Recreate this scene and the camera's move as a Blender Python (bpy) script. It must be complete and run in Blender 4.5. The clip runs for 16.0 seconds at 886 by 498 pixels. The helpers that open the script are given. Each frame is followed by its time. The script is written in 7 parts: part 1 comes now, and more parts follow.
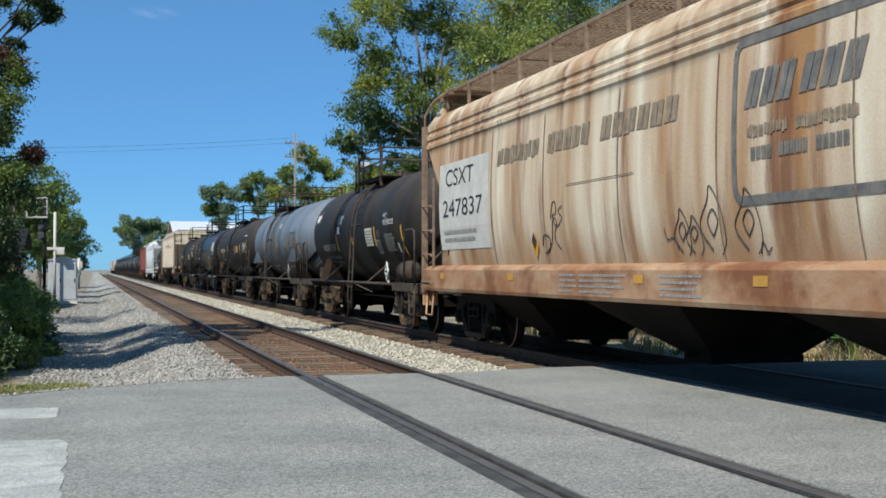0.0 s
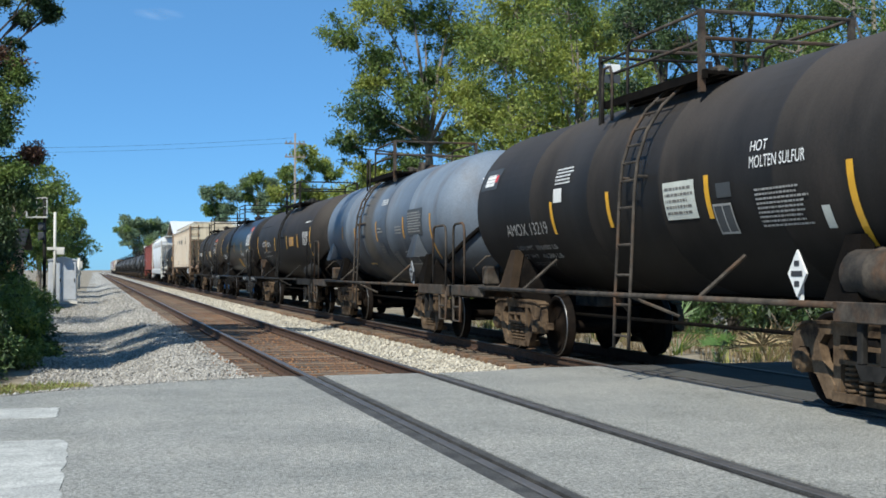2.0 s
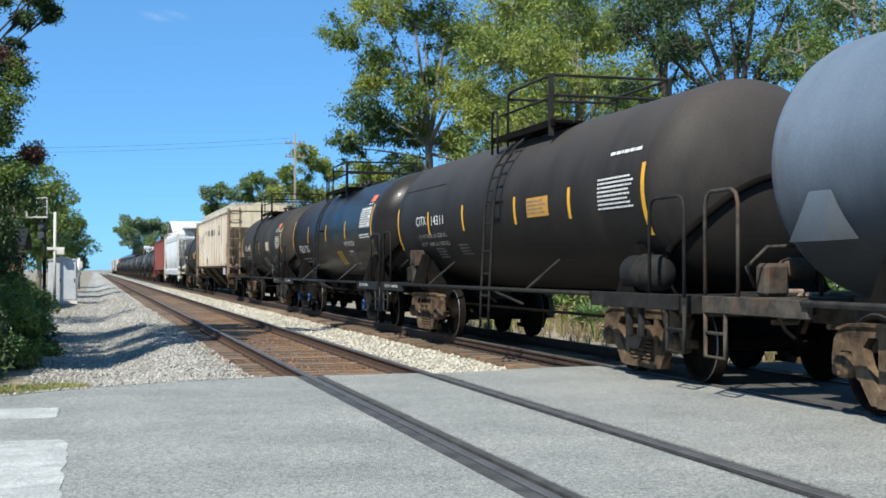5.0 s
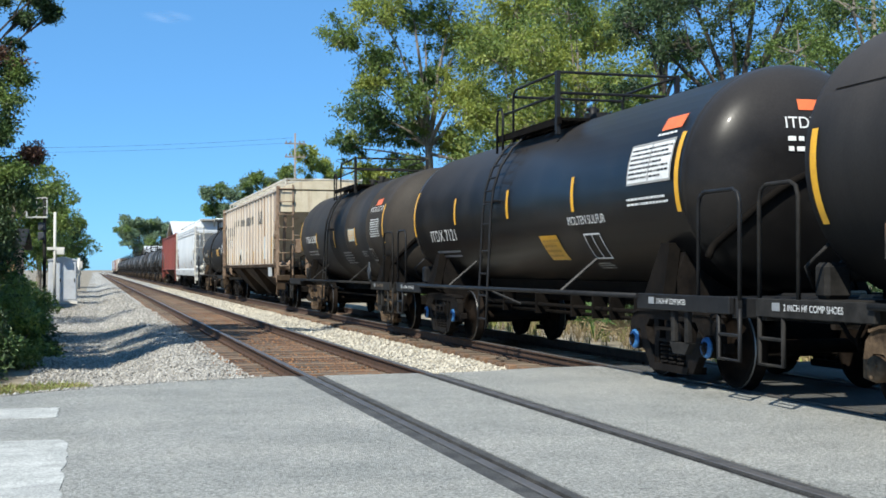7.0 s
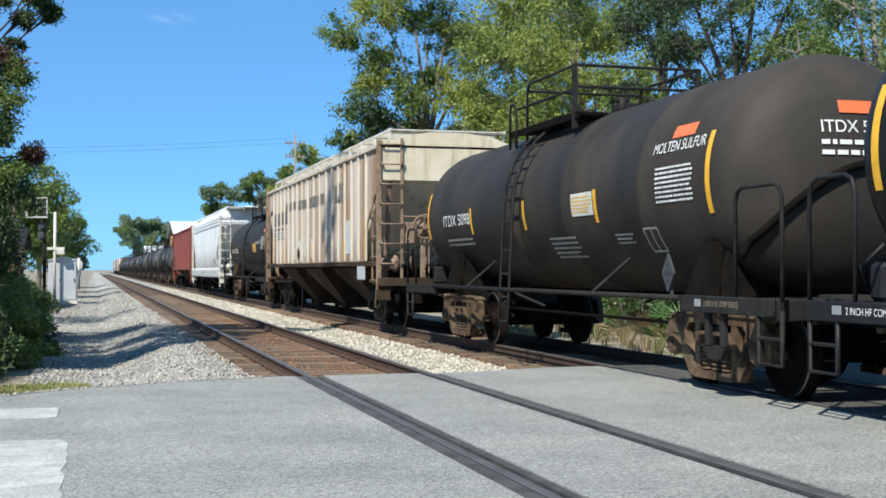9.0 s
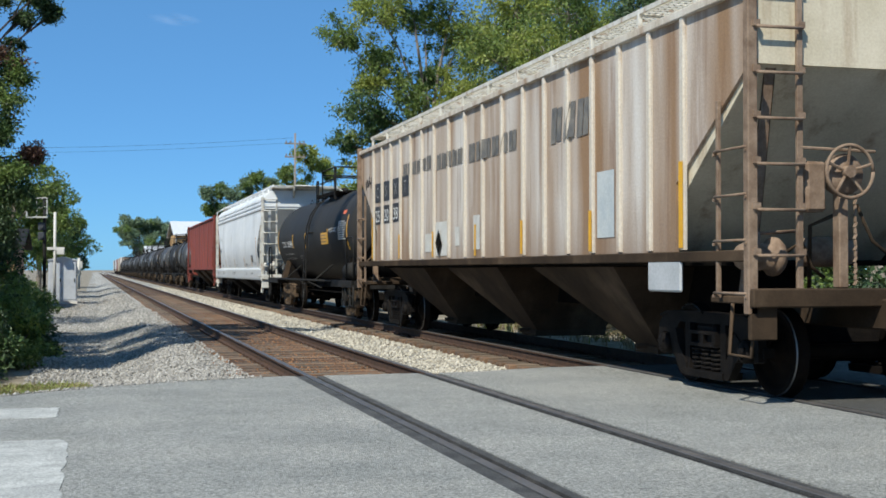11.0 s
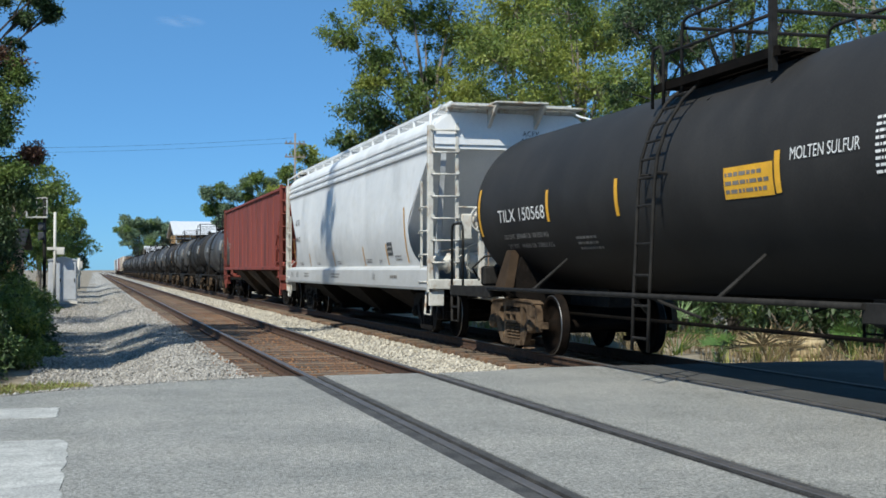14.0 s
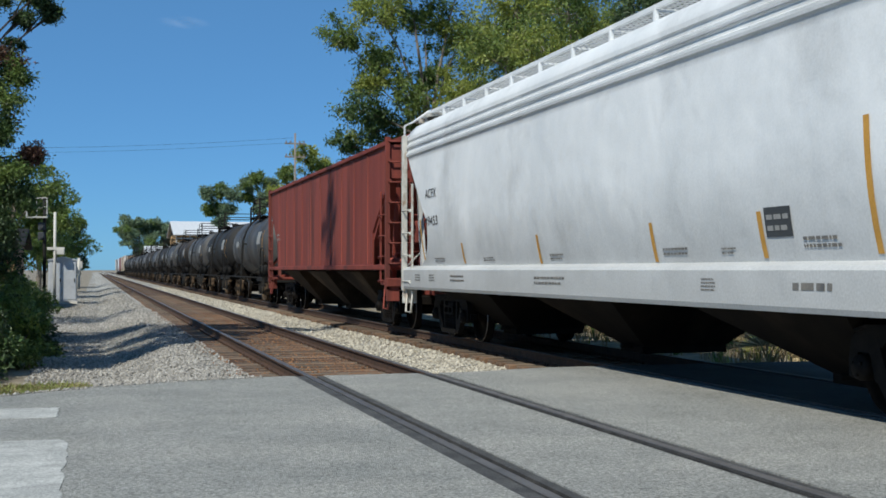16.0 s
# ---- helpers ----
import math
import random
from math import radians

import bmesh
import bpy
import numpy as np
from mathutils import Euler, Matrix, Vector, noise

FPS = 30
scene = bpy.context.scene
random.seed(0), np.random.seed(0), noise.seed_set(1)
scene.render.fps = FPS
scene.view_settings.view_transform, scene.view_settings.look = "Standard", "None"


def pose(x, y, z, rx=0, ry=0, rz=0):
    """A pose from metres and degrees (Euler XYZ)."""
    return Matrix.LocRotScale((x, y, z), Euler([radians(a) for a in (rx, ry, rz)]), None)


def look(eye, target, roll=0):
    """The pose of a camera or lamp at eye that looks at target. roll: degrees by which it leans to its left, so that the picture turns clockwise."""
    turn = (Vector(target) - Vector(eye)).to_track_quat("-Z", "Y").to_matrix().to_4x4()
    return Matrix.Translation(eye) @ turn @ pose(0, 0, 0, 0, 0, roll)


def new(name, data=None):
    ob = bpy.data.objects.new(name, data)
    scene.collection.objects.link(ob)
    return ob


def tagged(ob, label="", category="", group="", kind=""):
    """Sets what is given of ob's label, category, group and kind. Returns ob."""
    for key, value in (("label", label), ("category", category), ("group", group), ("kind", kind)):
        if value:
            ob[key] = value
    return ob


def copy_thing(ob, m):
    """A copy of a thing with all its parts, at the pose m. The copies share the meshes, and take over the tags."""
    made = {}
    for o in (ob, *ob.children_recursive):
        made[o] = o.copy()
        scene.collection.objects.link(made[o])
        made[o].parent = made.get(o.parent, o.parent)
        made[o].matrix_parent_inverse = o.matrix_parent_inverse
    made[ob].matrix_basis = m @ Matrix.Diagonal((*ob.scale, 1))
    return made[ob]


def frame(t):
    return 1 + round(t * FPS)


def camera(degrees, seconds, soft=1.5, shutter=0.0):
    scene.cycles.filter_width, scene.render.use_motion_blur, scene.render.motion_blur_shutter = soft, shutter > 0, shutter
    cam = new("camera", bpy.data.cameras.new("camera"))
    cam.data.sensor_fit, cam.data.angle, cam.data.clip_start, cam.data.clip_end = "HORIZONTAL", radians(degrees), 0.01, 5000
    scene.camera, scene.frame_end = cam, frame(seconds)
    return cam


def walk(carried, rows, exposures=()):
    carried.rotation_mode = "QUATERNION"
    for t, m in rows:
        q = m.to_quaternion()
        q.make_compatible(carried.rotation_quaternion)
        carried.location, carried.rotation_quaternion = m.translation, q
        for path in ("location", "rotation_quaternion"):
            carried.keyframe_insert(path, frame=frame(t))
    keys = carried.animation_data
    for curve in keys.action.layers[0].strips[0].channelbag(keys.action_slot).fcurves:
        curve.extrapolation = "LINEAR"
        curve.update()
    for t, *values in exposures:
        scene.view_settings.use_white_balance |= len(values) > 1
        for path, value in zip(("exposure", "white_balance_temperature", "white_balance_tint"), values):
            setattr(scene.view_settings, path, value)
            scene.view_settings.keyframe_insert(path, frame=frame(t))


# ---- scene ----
# Camera on a tripod beside a level crossing; the near track runs along +y.
cam = camera(39.02, 16.0, soft=1.7)
EYE = Vector((0.0, 0.0, 1.274))
AIM = EYE + 10 * Vector((math.sin(radians(15.62)) * math.cos(radians(0.95)), math.cos(radians(15.62)) * math.cos(radians(0.95)), math.sin(radians(0.95))))
EXPOSURE = [(t, e, 6480, 6) for t, e in ((0.0, 0.05), (1.0, -0.02), (1.6, 0.08), (3.0, 0.44), (9.2, 0.48), (11.6, 0.02), (13.0, -0.02), (14.6, 0.13), (16.0, -0.20))]
walk(cam, [(0.0, look(EYE, AIM)), (16.0, look(EYE, AIM))], exposures=EXPOSURE)

NEAR_RAIL = 2.593      # left rail of the near track
RAILS = 1.55           # rail to rail
NEAR_TOP = -0.044      # rail top of the near track
FAR = 7.432            # middle of the far track, rail top at z = 0
# metres that the train still has to go to its place at eight seconds, every half second
TRAVEL = (62.40, 58.41, 54.45, 50.45, 46.38, 42.47, 38.58, 34.72, 30.88, 27.02, 23.13, 19.24, 15.35, 11.42, 7.47, 3.70, 0.0, -3.86, -7.73, -11.63, -15.56,
          -19.50, -23.43, -27.37, -31.28, -35.16, -39.05, -42.91, -46.75, -50.60, -54.42, -58.22, -62.01)

# World, sun
world = bpy.data.worlds.new("sky")
scene.world = world
world.use_nodes = True
wn = world.node_tree.nodes
sky = wn.new("ShaderNodeTexSky")
sky.sky_type = "NISHITA"
sky.sun_disc = False
sky.sun_elevation = radians(48)
sky.sun_rotation = radians(-136)
sky.air_density, sky.dust_density, sky.ozone_density = 0.6, 0.2, 1.0
wn["Background"].inputs["Strength"].default_value = 0.103
tint = wn.new("ShaderNodeMix")      # deep clear blue of the day
tint.data_type, tint.blend_type = "RGBA", "MULTIPLY"
tint.inputs[0].default_value = 1.0
tint.inputs[7].default_value = (0.50, 0.92, 1.34, 1)
world.node_tree.links.new(sky.outputs[0], tint.inputs[6])
haze = wn.new("ShaderNodeMix")      # thin even haze over the whole sky
haze.data_type = "RGBA"
haze.inputs[0].default_value = 0.5
haze.inputs[7].default_value = (1.30, 3.3, 6.1, 1)
world.node_tree.links.new(tint.outputs[2], haze.inputs[6])
world.node_tree.links.new(haze.outputs[2], wn["Background"].inputs["Color"])
sun = new("sun", bpy.data.lights.new("sun", "SUN"))
sun.data.energy, sun.data.angle, sun.data.color = 5.0, radians(0.5), (1.0, 0.95, 0.86)
sun.matrix_world = look((0, 0, 50), Vector((0, 0, 50)) + Vector((0.62, 0.66, -1.0)))


# ---- materials ----
def material(name, c1, c2, rough=0.8, scale=3.0, fine=60.0, bump=0.15, metal=0.0, stretch=(1, 1, 1), c3=None, amount=0.5, island=0.0, rand=0.0,
             streak=None, low=0.5, spec=0.5, coat=0.0, leaf=0.0, grit=0.25, grime_shade=None, dent=0.0, speck=0.0, detail=6, band=None, dusty_sheen=None):
    """Two colours mixed by noise at two scales, optional stains (c3) in streaks, fine relief."""
    m = bpy.data.materials.new(name)
    m.use_nodes = True
    n, l = m.node_tree.nodes, m.node_tree.links
    b = n["Principled BSDF"]
    co = n.new("ShaderNodeTexCoord")
    mp = n.new("ShaderNodeMapping")
    mp.inputs["Scale"].default_value = stretch
    l.new(co.outputs["Object"], mp.inputs["Vector"])
    big, small = n.new("ShaderNodeTexNoise"), n.new("ShaderNodeTexNoise")
    big.inputs["Scale"].default_value, big.inputs["Detail"].default_value, big.inputs["Roughness"].default_value = scale, detail, 0.65
    small.inputs["Scale"].default_value, small.inputs["Detail"].default_value = fine, 4
    l.new(mp.outputs[0], big.inputs["Vector"])
    l.new(co.outputs["Object"], small.inputs["Vector"])
    ramp = n.new("ShaderNodeValToRGB")
    ramp.color_ramp.elements[0].position, ramp.color_ramp.elements[1].position = 0.35, 0.68
    ramp.color_ramp.elements[0].color, ramp.color_ramp.elements[1].color = (*c1, 1), (*c2, 1)
    l.new(big.outputs[0], ramp.inputs[0])
    out = ramp.outputs[0]
    if c3:
        st = n.new("ShaderNodeTexNoise")
        sm = n.new("ShaderNodeMapping")
        sm.inputs["Scale"].default_value = streak or (1, 1, 1)
        sm.inputs["Location"].default_value = (3.7, 1.3, 9.1)
        st.inputs["Scale"].default_value, st.inputs["Detail"].default_value, st.inputs["Roughness"].default_value = 1.0, 5, 0.6
        l.new(co.outputs["Object"], sm.inputs["Vector"])
        l.new(sm.outputs[0], st.inputs["Vector"])
        r2 = n.new("ShaderNodeValToRGB")
        r2.color_ramp.elements[0].position, r2.color_ramp.elements[1].position = low, low + 0.16
        r2.color_ramp.elements[0].color, r2.color_ramp.elements[1].color = (0, 0, 0, 1), (amount, amount, amount, 1)
        l.new(st.outputs[0], r2.inputs[0])
        mx = n.new("ShaderNodeMix")
        mx.data_type = "RGBA"
        l.new(r2.outputs[0], mx.inputs[0])
        l.new(out, mx.inputs[6])
        mx.inputs[7].default_value = (*c3, 1)
        out = mx.outputs[2]
    if grime_shade:
        # road dirt and underside shade put into the lower colour, with a ragged upper limit
        g3, z0, z1 = grime_shade
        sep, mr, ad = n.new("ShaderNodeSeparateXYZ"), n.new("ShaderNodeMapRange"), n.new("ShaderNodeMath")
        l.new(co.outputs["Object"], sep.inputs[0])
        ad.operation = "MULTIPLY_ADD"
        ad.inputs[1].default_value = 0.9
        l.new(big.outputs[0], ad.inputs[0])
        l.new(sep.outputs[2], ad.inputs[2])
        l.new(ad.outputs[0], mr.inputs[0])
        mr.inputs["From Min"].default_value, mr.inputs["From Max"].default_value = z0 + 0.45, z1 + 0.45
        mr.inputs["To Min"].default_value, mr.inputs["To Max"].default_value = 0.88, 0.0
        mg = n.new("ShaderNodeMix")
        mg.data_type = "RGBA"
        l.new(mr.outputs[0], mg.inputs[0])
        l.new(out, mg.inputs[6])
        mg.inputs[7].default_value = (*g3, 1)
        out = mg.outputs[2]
    if dusty_sheen:
        # sky sheen and dust put into the colour towards the crown, ragged lower limit
        d3, z0, z1 = dusty_sheen
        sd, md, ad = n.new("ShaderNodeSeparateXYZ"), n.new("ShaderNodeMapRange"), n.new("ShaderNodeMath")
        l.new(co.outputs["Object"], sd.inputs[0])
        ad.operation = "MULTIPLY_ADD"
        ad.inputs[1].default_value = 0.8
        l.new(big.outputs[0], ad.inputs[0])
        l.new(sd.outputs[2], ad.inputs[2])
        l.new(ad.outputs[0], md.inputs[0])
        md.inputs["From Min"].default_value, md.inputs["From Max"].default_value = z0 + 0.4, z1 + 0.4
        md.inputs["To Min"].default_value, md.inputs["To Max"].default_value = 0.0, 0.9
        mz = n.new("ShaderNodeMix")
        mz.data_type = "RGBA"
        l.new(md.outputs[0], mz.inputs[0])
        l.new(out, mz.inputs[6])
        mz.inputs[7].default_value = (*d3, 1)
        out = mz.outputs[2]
    if band:
        # spilled load run down round the filling hatch, from y0 to y1 along the car
        b3, y0, y1 = band
        sy, my, ab, sb = n.new("ShaderNodeSeparateXYZ"), n.new("ShaderNodeMapRange"), n.new("ShaderNodeMath"), n.new("ShaderNodeMath")
        l.new(co.outputs["Object"], sy.inputs[0])
        sb.operation, ab.operation = "MULTIPLY_ADD", "ABSOLUTE"
        sb.inputs[1].default_value = 0.7
        l.new(big.outputs[0], sb.inputs[0])
        l.new(sy.outputs[1], sb.inputs[2])
        sh = n.new("ShaderNodeMath")
        sh.operation = "SUBTRACT"
        sh.inputs[1].default_value = (y0 + y1) / 2 + 0.35
        l.new(sb.outputs[0], sh.inputs[0])
        l.new(sh.outputs[0], ab.inputs[0])
        l.new(ab.outputs[0], my.inputs[0])
        my.inputs["From Min"].default_value, my.inputs["From Max"].default_value = 0.3 * (y1 - y0), 0.6 * (y1 - y0)
        my.inputs["To Min"].default_value, my.inputs["To Max"].default_value = 0.8, 0.0
        mb = n.new("ShaderNodeMix")
        mb.data_type = "RGBA"
        l.new(my.outputs[0], mb.inputs[0])
        l.new(out, mb.inputs[6])
        mb.inputs[7].default_value = (*b3, 1)
        out = mb.outputs[2]
    grain = n.new("ShaderNodeMix")
    grain.data_type, grain.blend_type = "RGBA", "OVERLAY"
    grain.inputs[0].default_value = grit
    l.new(out, grain.inputs[6])
    l.new(small.outputs[0], grain.inputs[7])
    out = grain.outputs[2]
    if speck:
        # pale and dark grains of stone
        vo, sr, sp = n.new("ShaderNodeTexNoise"), n.new("ShaderNodeValToRGB"), n.new("ShaderNodeMix")
        vo.inputs["Scale"].default_value, vo.inputs["Detail"].default_value, vo.inputs["Roughness"].default_value = fine * 0.62, 3, 0.75
        l.new(co.outputs["Object"], vo.inputs["Vector"])
        sr.color_ramp.elements[0].position, sr.color_ramp.elements[1].position = 0.33, 0.67
        sr.color_ramp.elements[0].color, sr.color_ramp.elements[1].color = (0.5 - speck, 0.5 - speck, 0.5 - speck, 1), (0.5 + speck, 0.5 + speck, 0.5 + speck, 1)
        l.new(vo.outputs[0], sr.inputs[0])
        sp.data_type, sp.blend_type = "RGBA", "OVERLAY"
        sp.inputs[0].default_value = 1.0
        l.new(out, sp.inputs[6])
        l.new(sr.outputs[0], sp.inputs[7])
        out = sp.outputs[2]
    if island or rand:
        hs = n.new("ShaderNodeHueSaturation")
        mr = n.new("ShaderNodeMapRange")
        k = island or rand
        mr.inputs["To Min"].default_value, mr.inputs["To Max"].default_value = 1 - k, 1 + k
        if island:
            l.new(n.new("ShaderNodeNewGeometry").outputs["Random Per Island"], mr.inputs[0])
        else:
            l.new(n.new("ShaderNodeObjectInfo").outputs["Random"], mr.inputs[0])
        l.new(mr.outputs[0], hs.inputs["Value"])
        l.new(out, hs.inputs["Color"])
        out = hs.outputs[0]
    l.new(out, b.inputs["Base Color"])
    b.inputs["Roughness"].default_value, b.inputs["Metallic"].default_value = rough, metal
    b.inputs["Specular IOR Level"].default_value = spec
    b.inputs["Coat Weight"].default_value = coat
    b.inputs["Coat Roughness"].default_value = 0.08
    if leaf:
        b.inputs["Transmission Weight"].default_value = 0.0
        tr = n.new("ShaderNodeBsdfTranslucent")
        l.new(out, tr.inputs["Color"])
        ms = n.new("ShaderNodeMixShader")
        ms.inputs[0].default_value = leaf
        l.new(b.outputs[0], ms.inputs[1])
        l.new(tr.outputs[0], ms.inputs[2])
        l.new(ms.outputs[0], n["Material Output"].inputs["Surface"])
    if bump:
        bp = n.new("ShaderNodeBump")
        bp.inputs["Strength"].default_value, bp.inputs["Distance"].default_value = bump, 0.02
        l.new(small.outputs[0], bp.inputs["Height"])
        l.new(bp.outputs[0], b.inputs["Normal"])
        if dent:
            b2, dn = n.new("ShaderNodeBump"), n.new("ShaderNodeTexNoise")
            dn.inputs["Scale"].default_value, dn.inputs["Detail"].default_value = 1.6, 2
            l.new(co.outputs["Object"], dn.inputs["Vector"])
            b2.inputs["Strength"].default_value, b2.inputs["Distance"].default_value = dent, 0.12
            l.new(dn.outputs[0], b2.inputs["Height"])
            l.new(bp.outputs[0], b2.inputs["Normal"])
            l.new(b2.outputs[0], b.inputs["Normal"])
    return m


def plain(name, c, rough=0.6, metal=0.0):
    return material(name, tuple(x * 0.88 for x in c), tuple(min(1, x * 1.1) for x in c), rough, 4, 50, 0.05, metal)


VERT = (2.2, 2.2, 0.10)
ASPHALT = material("asphalt", (0.215, 0.217, 0.201), (0.292, 0.289, 0.267), 0.92, 0.8, 75, 0.7, c3=(0.33, 0.32, 0.29), streak=(0.5, 0.65, 1), amount=0.5, low=0.47, grit=0.7, speck=0.3)
ASPHALT_SHADE = material("shaded_asphalt", (0.05, 0.049, 0.046), (0.088, 0.086, 0.081), 0.92, 0.8, 75, 0.7, grit=0.6, speck=0.3)
ASPHALT_DARK = material("asphalt_seal", (0.035, 0.034, 0.033), (0.085, 0.083, 0.08), 0.8, 4, 90, 0.3, speck=0.2)
PAINT = material("road_paint", (0.36, 0.36, 0.34), (0.50, 0.50, 0.47), 0.8, 2.5, 90, 0.25, c3=(0.27, 0.27, 0.255), streak=(3, 5, 1), amount=0.6, low=0.48, speck=0.2)
SOIL = material("soil", (0.16, 0.13, 0.09), (0.29, 0.25, 0.185), 0.95, 1.2, 40, 0.6, c3=(0.40, 0.365, 0.30), amount=0.7)
GRAVEL = material("gravel_bed", (0.21, 0.20, 0.18), (0.44, 0.42, 0.375), 0.95, 7, 30, 1.0, c3=(0.17, 0.14, 0.10), streak=(0.5, 0.3, 1), amount=0.35, speck=0.3)
STONE = material("ballast_stone", (0.25, 0.235, 0.21), (0.37, 0.35, 0.315), 0.9, 8, 60, 0.3, island=0.45)
STONE_PALE = material("pale_ballast_stone", (0.38, 0.345, 0.28), (0.52, 0.48, 0.395), 0.9, 8, 60, 0.3, island=0.4)
RUSTY_BED = material("rusty_bed", (0.03, 0.017, 0.010), (0.11, 0.055, 0.027), 0.95, 9, 40, 0.9)
STONE_RUST = material("rust_stained_stone", (0.13, 0.062, 0.028), (0.27, 0.14, 0.07), 0.95, 8, 60, 0.3, island=0.5)
TIE = material("tie_timber", (0.085, 0.065, 0.047), (0.20, 0.155, 0.112), 0.9, 2, 70, 0.5, stretch=(1, 10, 10), c3=(0.17, 0.072, 0.027), streak=(2.5, 3, 2), amount=0.8, rand=0.4, low=0.46)
RAIL_SIDE = material("rail_rust", (0.042, 0.023, 0.014), (0.092, 0.046, 0.026), 0.85, 8, 60, 0.3)
RAIL_HEAD = material("rail_head", (0.10, 0.092, 0.086), (0.17, 0.155, 0.145), 0.5, 3, 60, 0.08, metal=0.4)
BARK_DARK = material("dark_bark", (0.035, 0.029, 0.024), (0.085, 0.072, 0.06), 0.95, 6, 30, 0.8, stretch=(2, 2, 0.4))
BARK = material("bark", (0.15, 0.12, 0.095), (0.33, 0.29, 0.245), 0.95, 6, 30, 0.8, stretch=(2, 2, 0.4))
LEAF_A = material("leaf_bright", (0.18, 0.235, 0.04), (0.36, 0.39, 0.09), 0.5, 0.9, 20, 0, island=0.35, leaf=0.34)
LEAF_B = material("leaf_deep", (0.085, 0.145, 0.032), (0.22, 0.285, 0.07), 0.5, 0.9, 20, 0, island=0.4, leaf=0.32)
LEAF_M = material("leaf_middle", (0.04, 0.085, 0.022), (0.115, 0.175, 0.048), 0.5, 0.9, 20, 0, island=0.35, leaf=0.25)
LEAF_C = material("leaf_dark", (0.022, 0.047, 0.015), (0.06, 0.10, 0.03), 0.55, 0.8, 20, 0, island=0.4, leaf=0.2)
# leaves of distant trees, paled in colour for the haze before them
LEAF_HAZE = material("leaf_hazed", (0.12, 0.19, 0.11), (0.24, 0.31, 0.18), 0.7, 0.2, 5, 0, island=0.35, leaf=0.3)
LEAF_RED = material("leaf_brown", (0.10, 0.045, 0.03), (0.19, 0.10, 0.06), 0.6, 0.8, 20, 0, island=0.4, leaf=0.25)
GRASS = material("grass_blades", (0.17, 0.21, 0.04), (0.33, 0.33, 0.09), 0.7, 0.6, 20, 0, island=0.45, leaf=0.3)
DRY = material("dry_fronds", (0.20, 0.15, 0.08), (0.36, 0.28, 0.16), 0.8, 1, 20, 0, island=0.4, leaf=0.2)
PALM = material("palm_frond", (0.05, 0.12, 0.025), (0.12, 0.21, 0.05), 0.5, 1, 20, 0, island=0.35, leaf=0.3)
# cars
RUSTY_TAN = material("weathered_tan", (0.36, 0.185, 0.075), (0.74, 0.66, 0.51), 0.75, 0.8, 40, 0.12, stretch=(1.6, 1.7, 0.16), c3=(0.17, 0.06, 0.022), streak=(2.6, 2.1, 0.22), amount=0.85, low=0.51, grime_shade=((0.33, 0.185, 0.09), 1.1, 1.9), detail=2.5)
RUSTY_SILL = material("weathered_sill", (0.29, 0.125, 0.052), (0.47, 0.32, 0.20), 0.8, 1.1, 50, 0.12, stretch=(1, 0.7, 1.6), c3=(0.18, 0.065, 0.026), streak=(1.5, 1.3, 1.8), amount=0.85, low=0.49)
RIB_TAN = material("weathered_cream", (0.28, 0.17, 0.092), (0.70, 0.67, 0.62), 0.7, 0.7, 40, 0.1, stretch=(1.6, 1.5, 0.16), c3=(0.19, 0.095, 0.042), streak=(2.4, 2.8, 0.26), amount=0.8, low=0.52, grime_shade=((0.24, 0.16, 0.105), 1.1, 2.15), detail=2.5)
RIB_PALE = material("rib_cream", (0.46, 0.39, 0.30), (0.66, 0.62, 0.55), 0.7, 1, 40, 0.1, stretch=VERT, c3=(0.27, 0.15, 0.075), streak=(3, 2.6, 0.7), amount=0.75, low=0.52)
CREAM_END = material("cream_end", (0.52, 0.45, 0.32), (0.66, 0.58, 0.44), 0.7, 1.5, 40, 0.1, c3=(0.25, 0.14, 0.07), streak=(3, 3, 0.4), amount=0.7, low=0.55)
WHITE_CAR = material("dusty_white", (0.66, 0.68, 0.69), (0.80, 0.81, 0.81), 0.5, 0.6, 40, 0.05, stretch=(1, 1, 0.5), c3=(0.48, 0.485, 0.48), streak=(1.5, 0.7, 0.6), amount=0.55, low=0.54, grime_shade=((0.42, 0.42, 0.41), 1.0, 2.4), dent=0.26)
STAINED_TRIM = material("stained_trim", (0.44, 0.43, 0.385), (0.62, 0.605, 0.56), 0.7, 4, 40, 0.1, c3=(0.23, 0.12, 0.05), streak=(6, 6, 4), amount=0.8, low=0.54)
GREY_TRIM = material("grey_trim", (0.36, 0.375, 0.38), (0.48, 0.49, 0.50), 0.6, 1, 40, 0.08)
RED_CAR = material("oxide_red", (0.17, 0.030, 0.020), (0.27, 0.055, 0.036), 0.75, 0.7, 40, 0.08, stretch=VERT, c3=(0.075, 0.022, 0.017), streak=(2, 1.4, 0.18), amount=0.8, low=0.50)
# black tanks: lower flanks darkened by colour, shade as well as road dirt
TANK_BLACK = material("matt_black_tank", (0.021, 0.0195, 0.019), (0.031, 0.0285, 0.027), 0.6, 0.8, 40, 0.05, stretch=(0.6, 1.5, 0.4), c3=(0.055, 0.046, 0.041), streak=(0.8, 1.1, 0.5), amount=0.45, low=0.5, grime_shade=((0.006, 0.0055, 0.005), 1.25, 2.45), spec=0.12, dusty_sheen=((0.064, 0.055, 0.049), 2.45, 3.35))
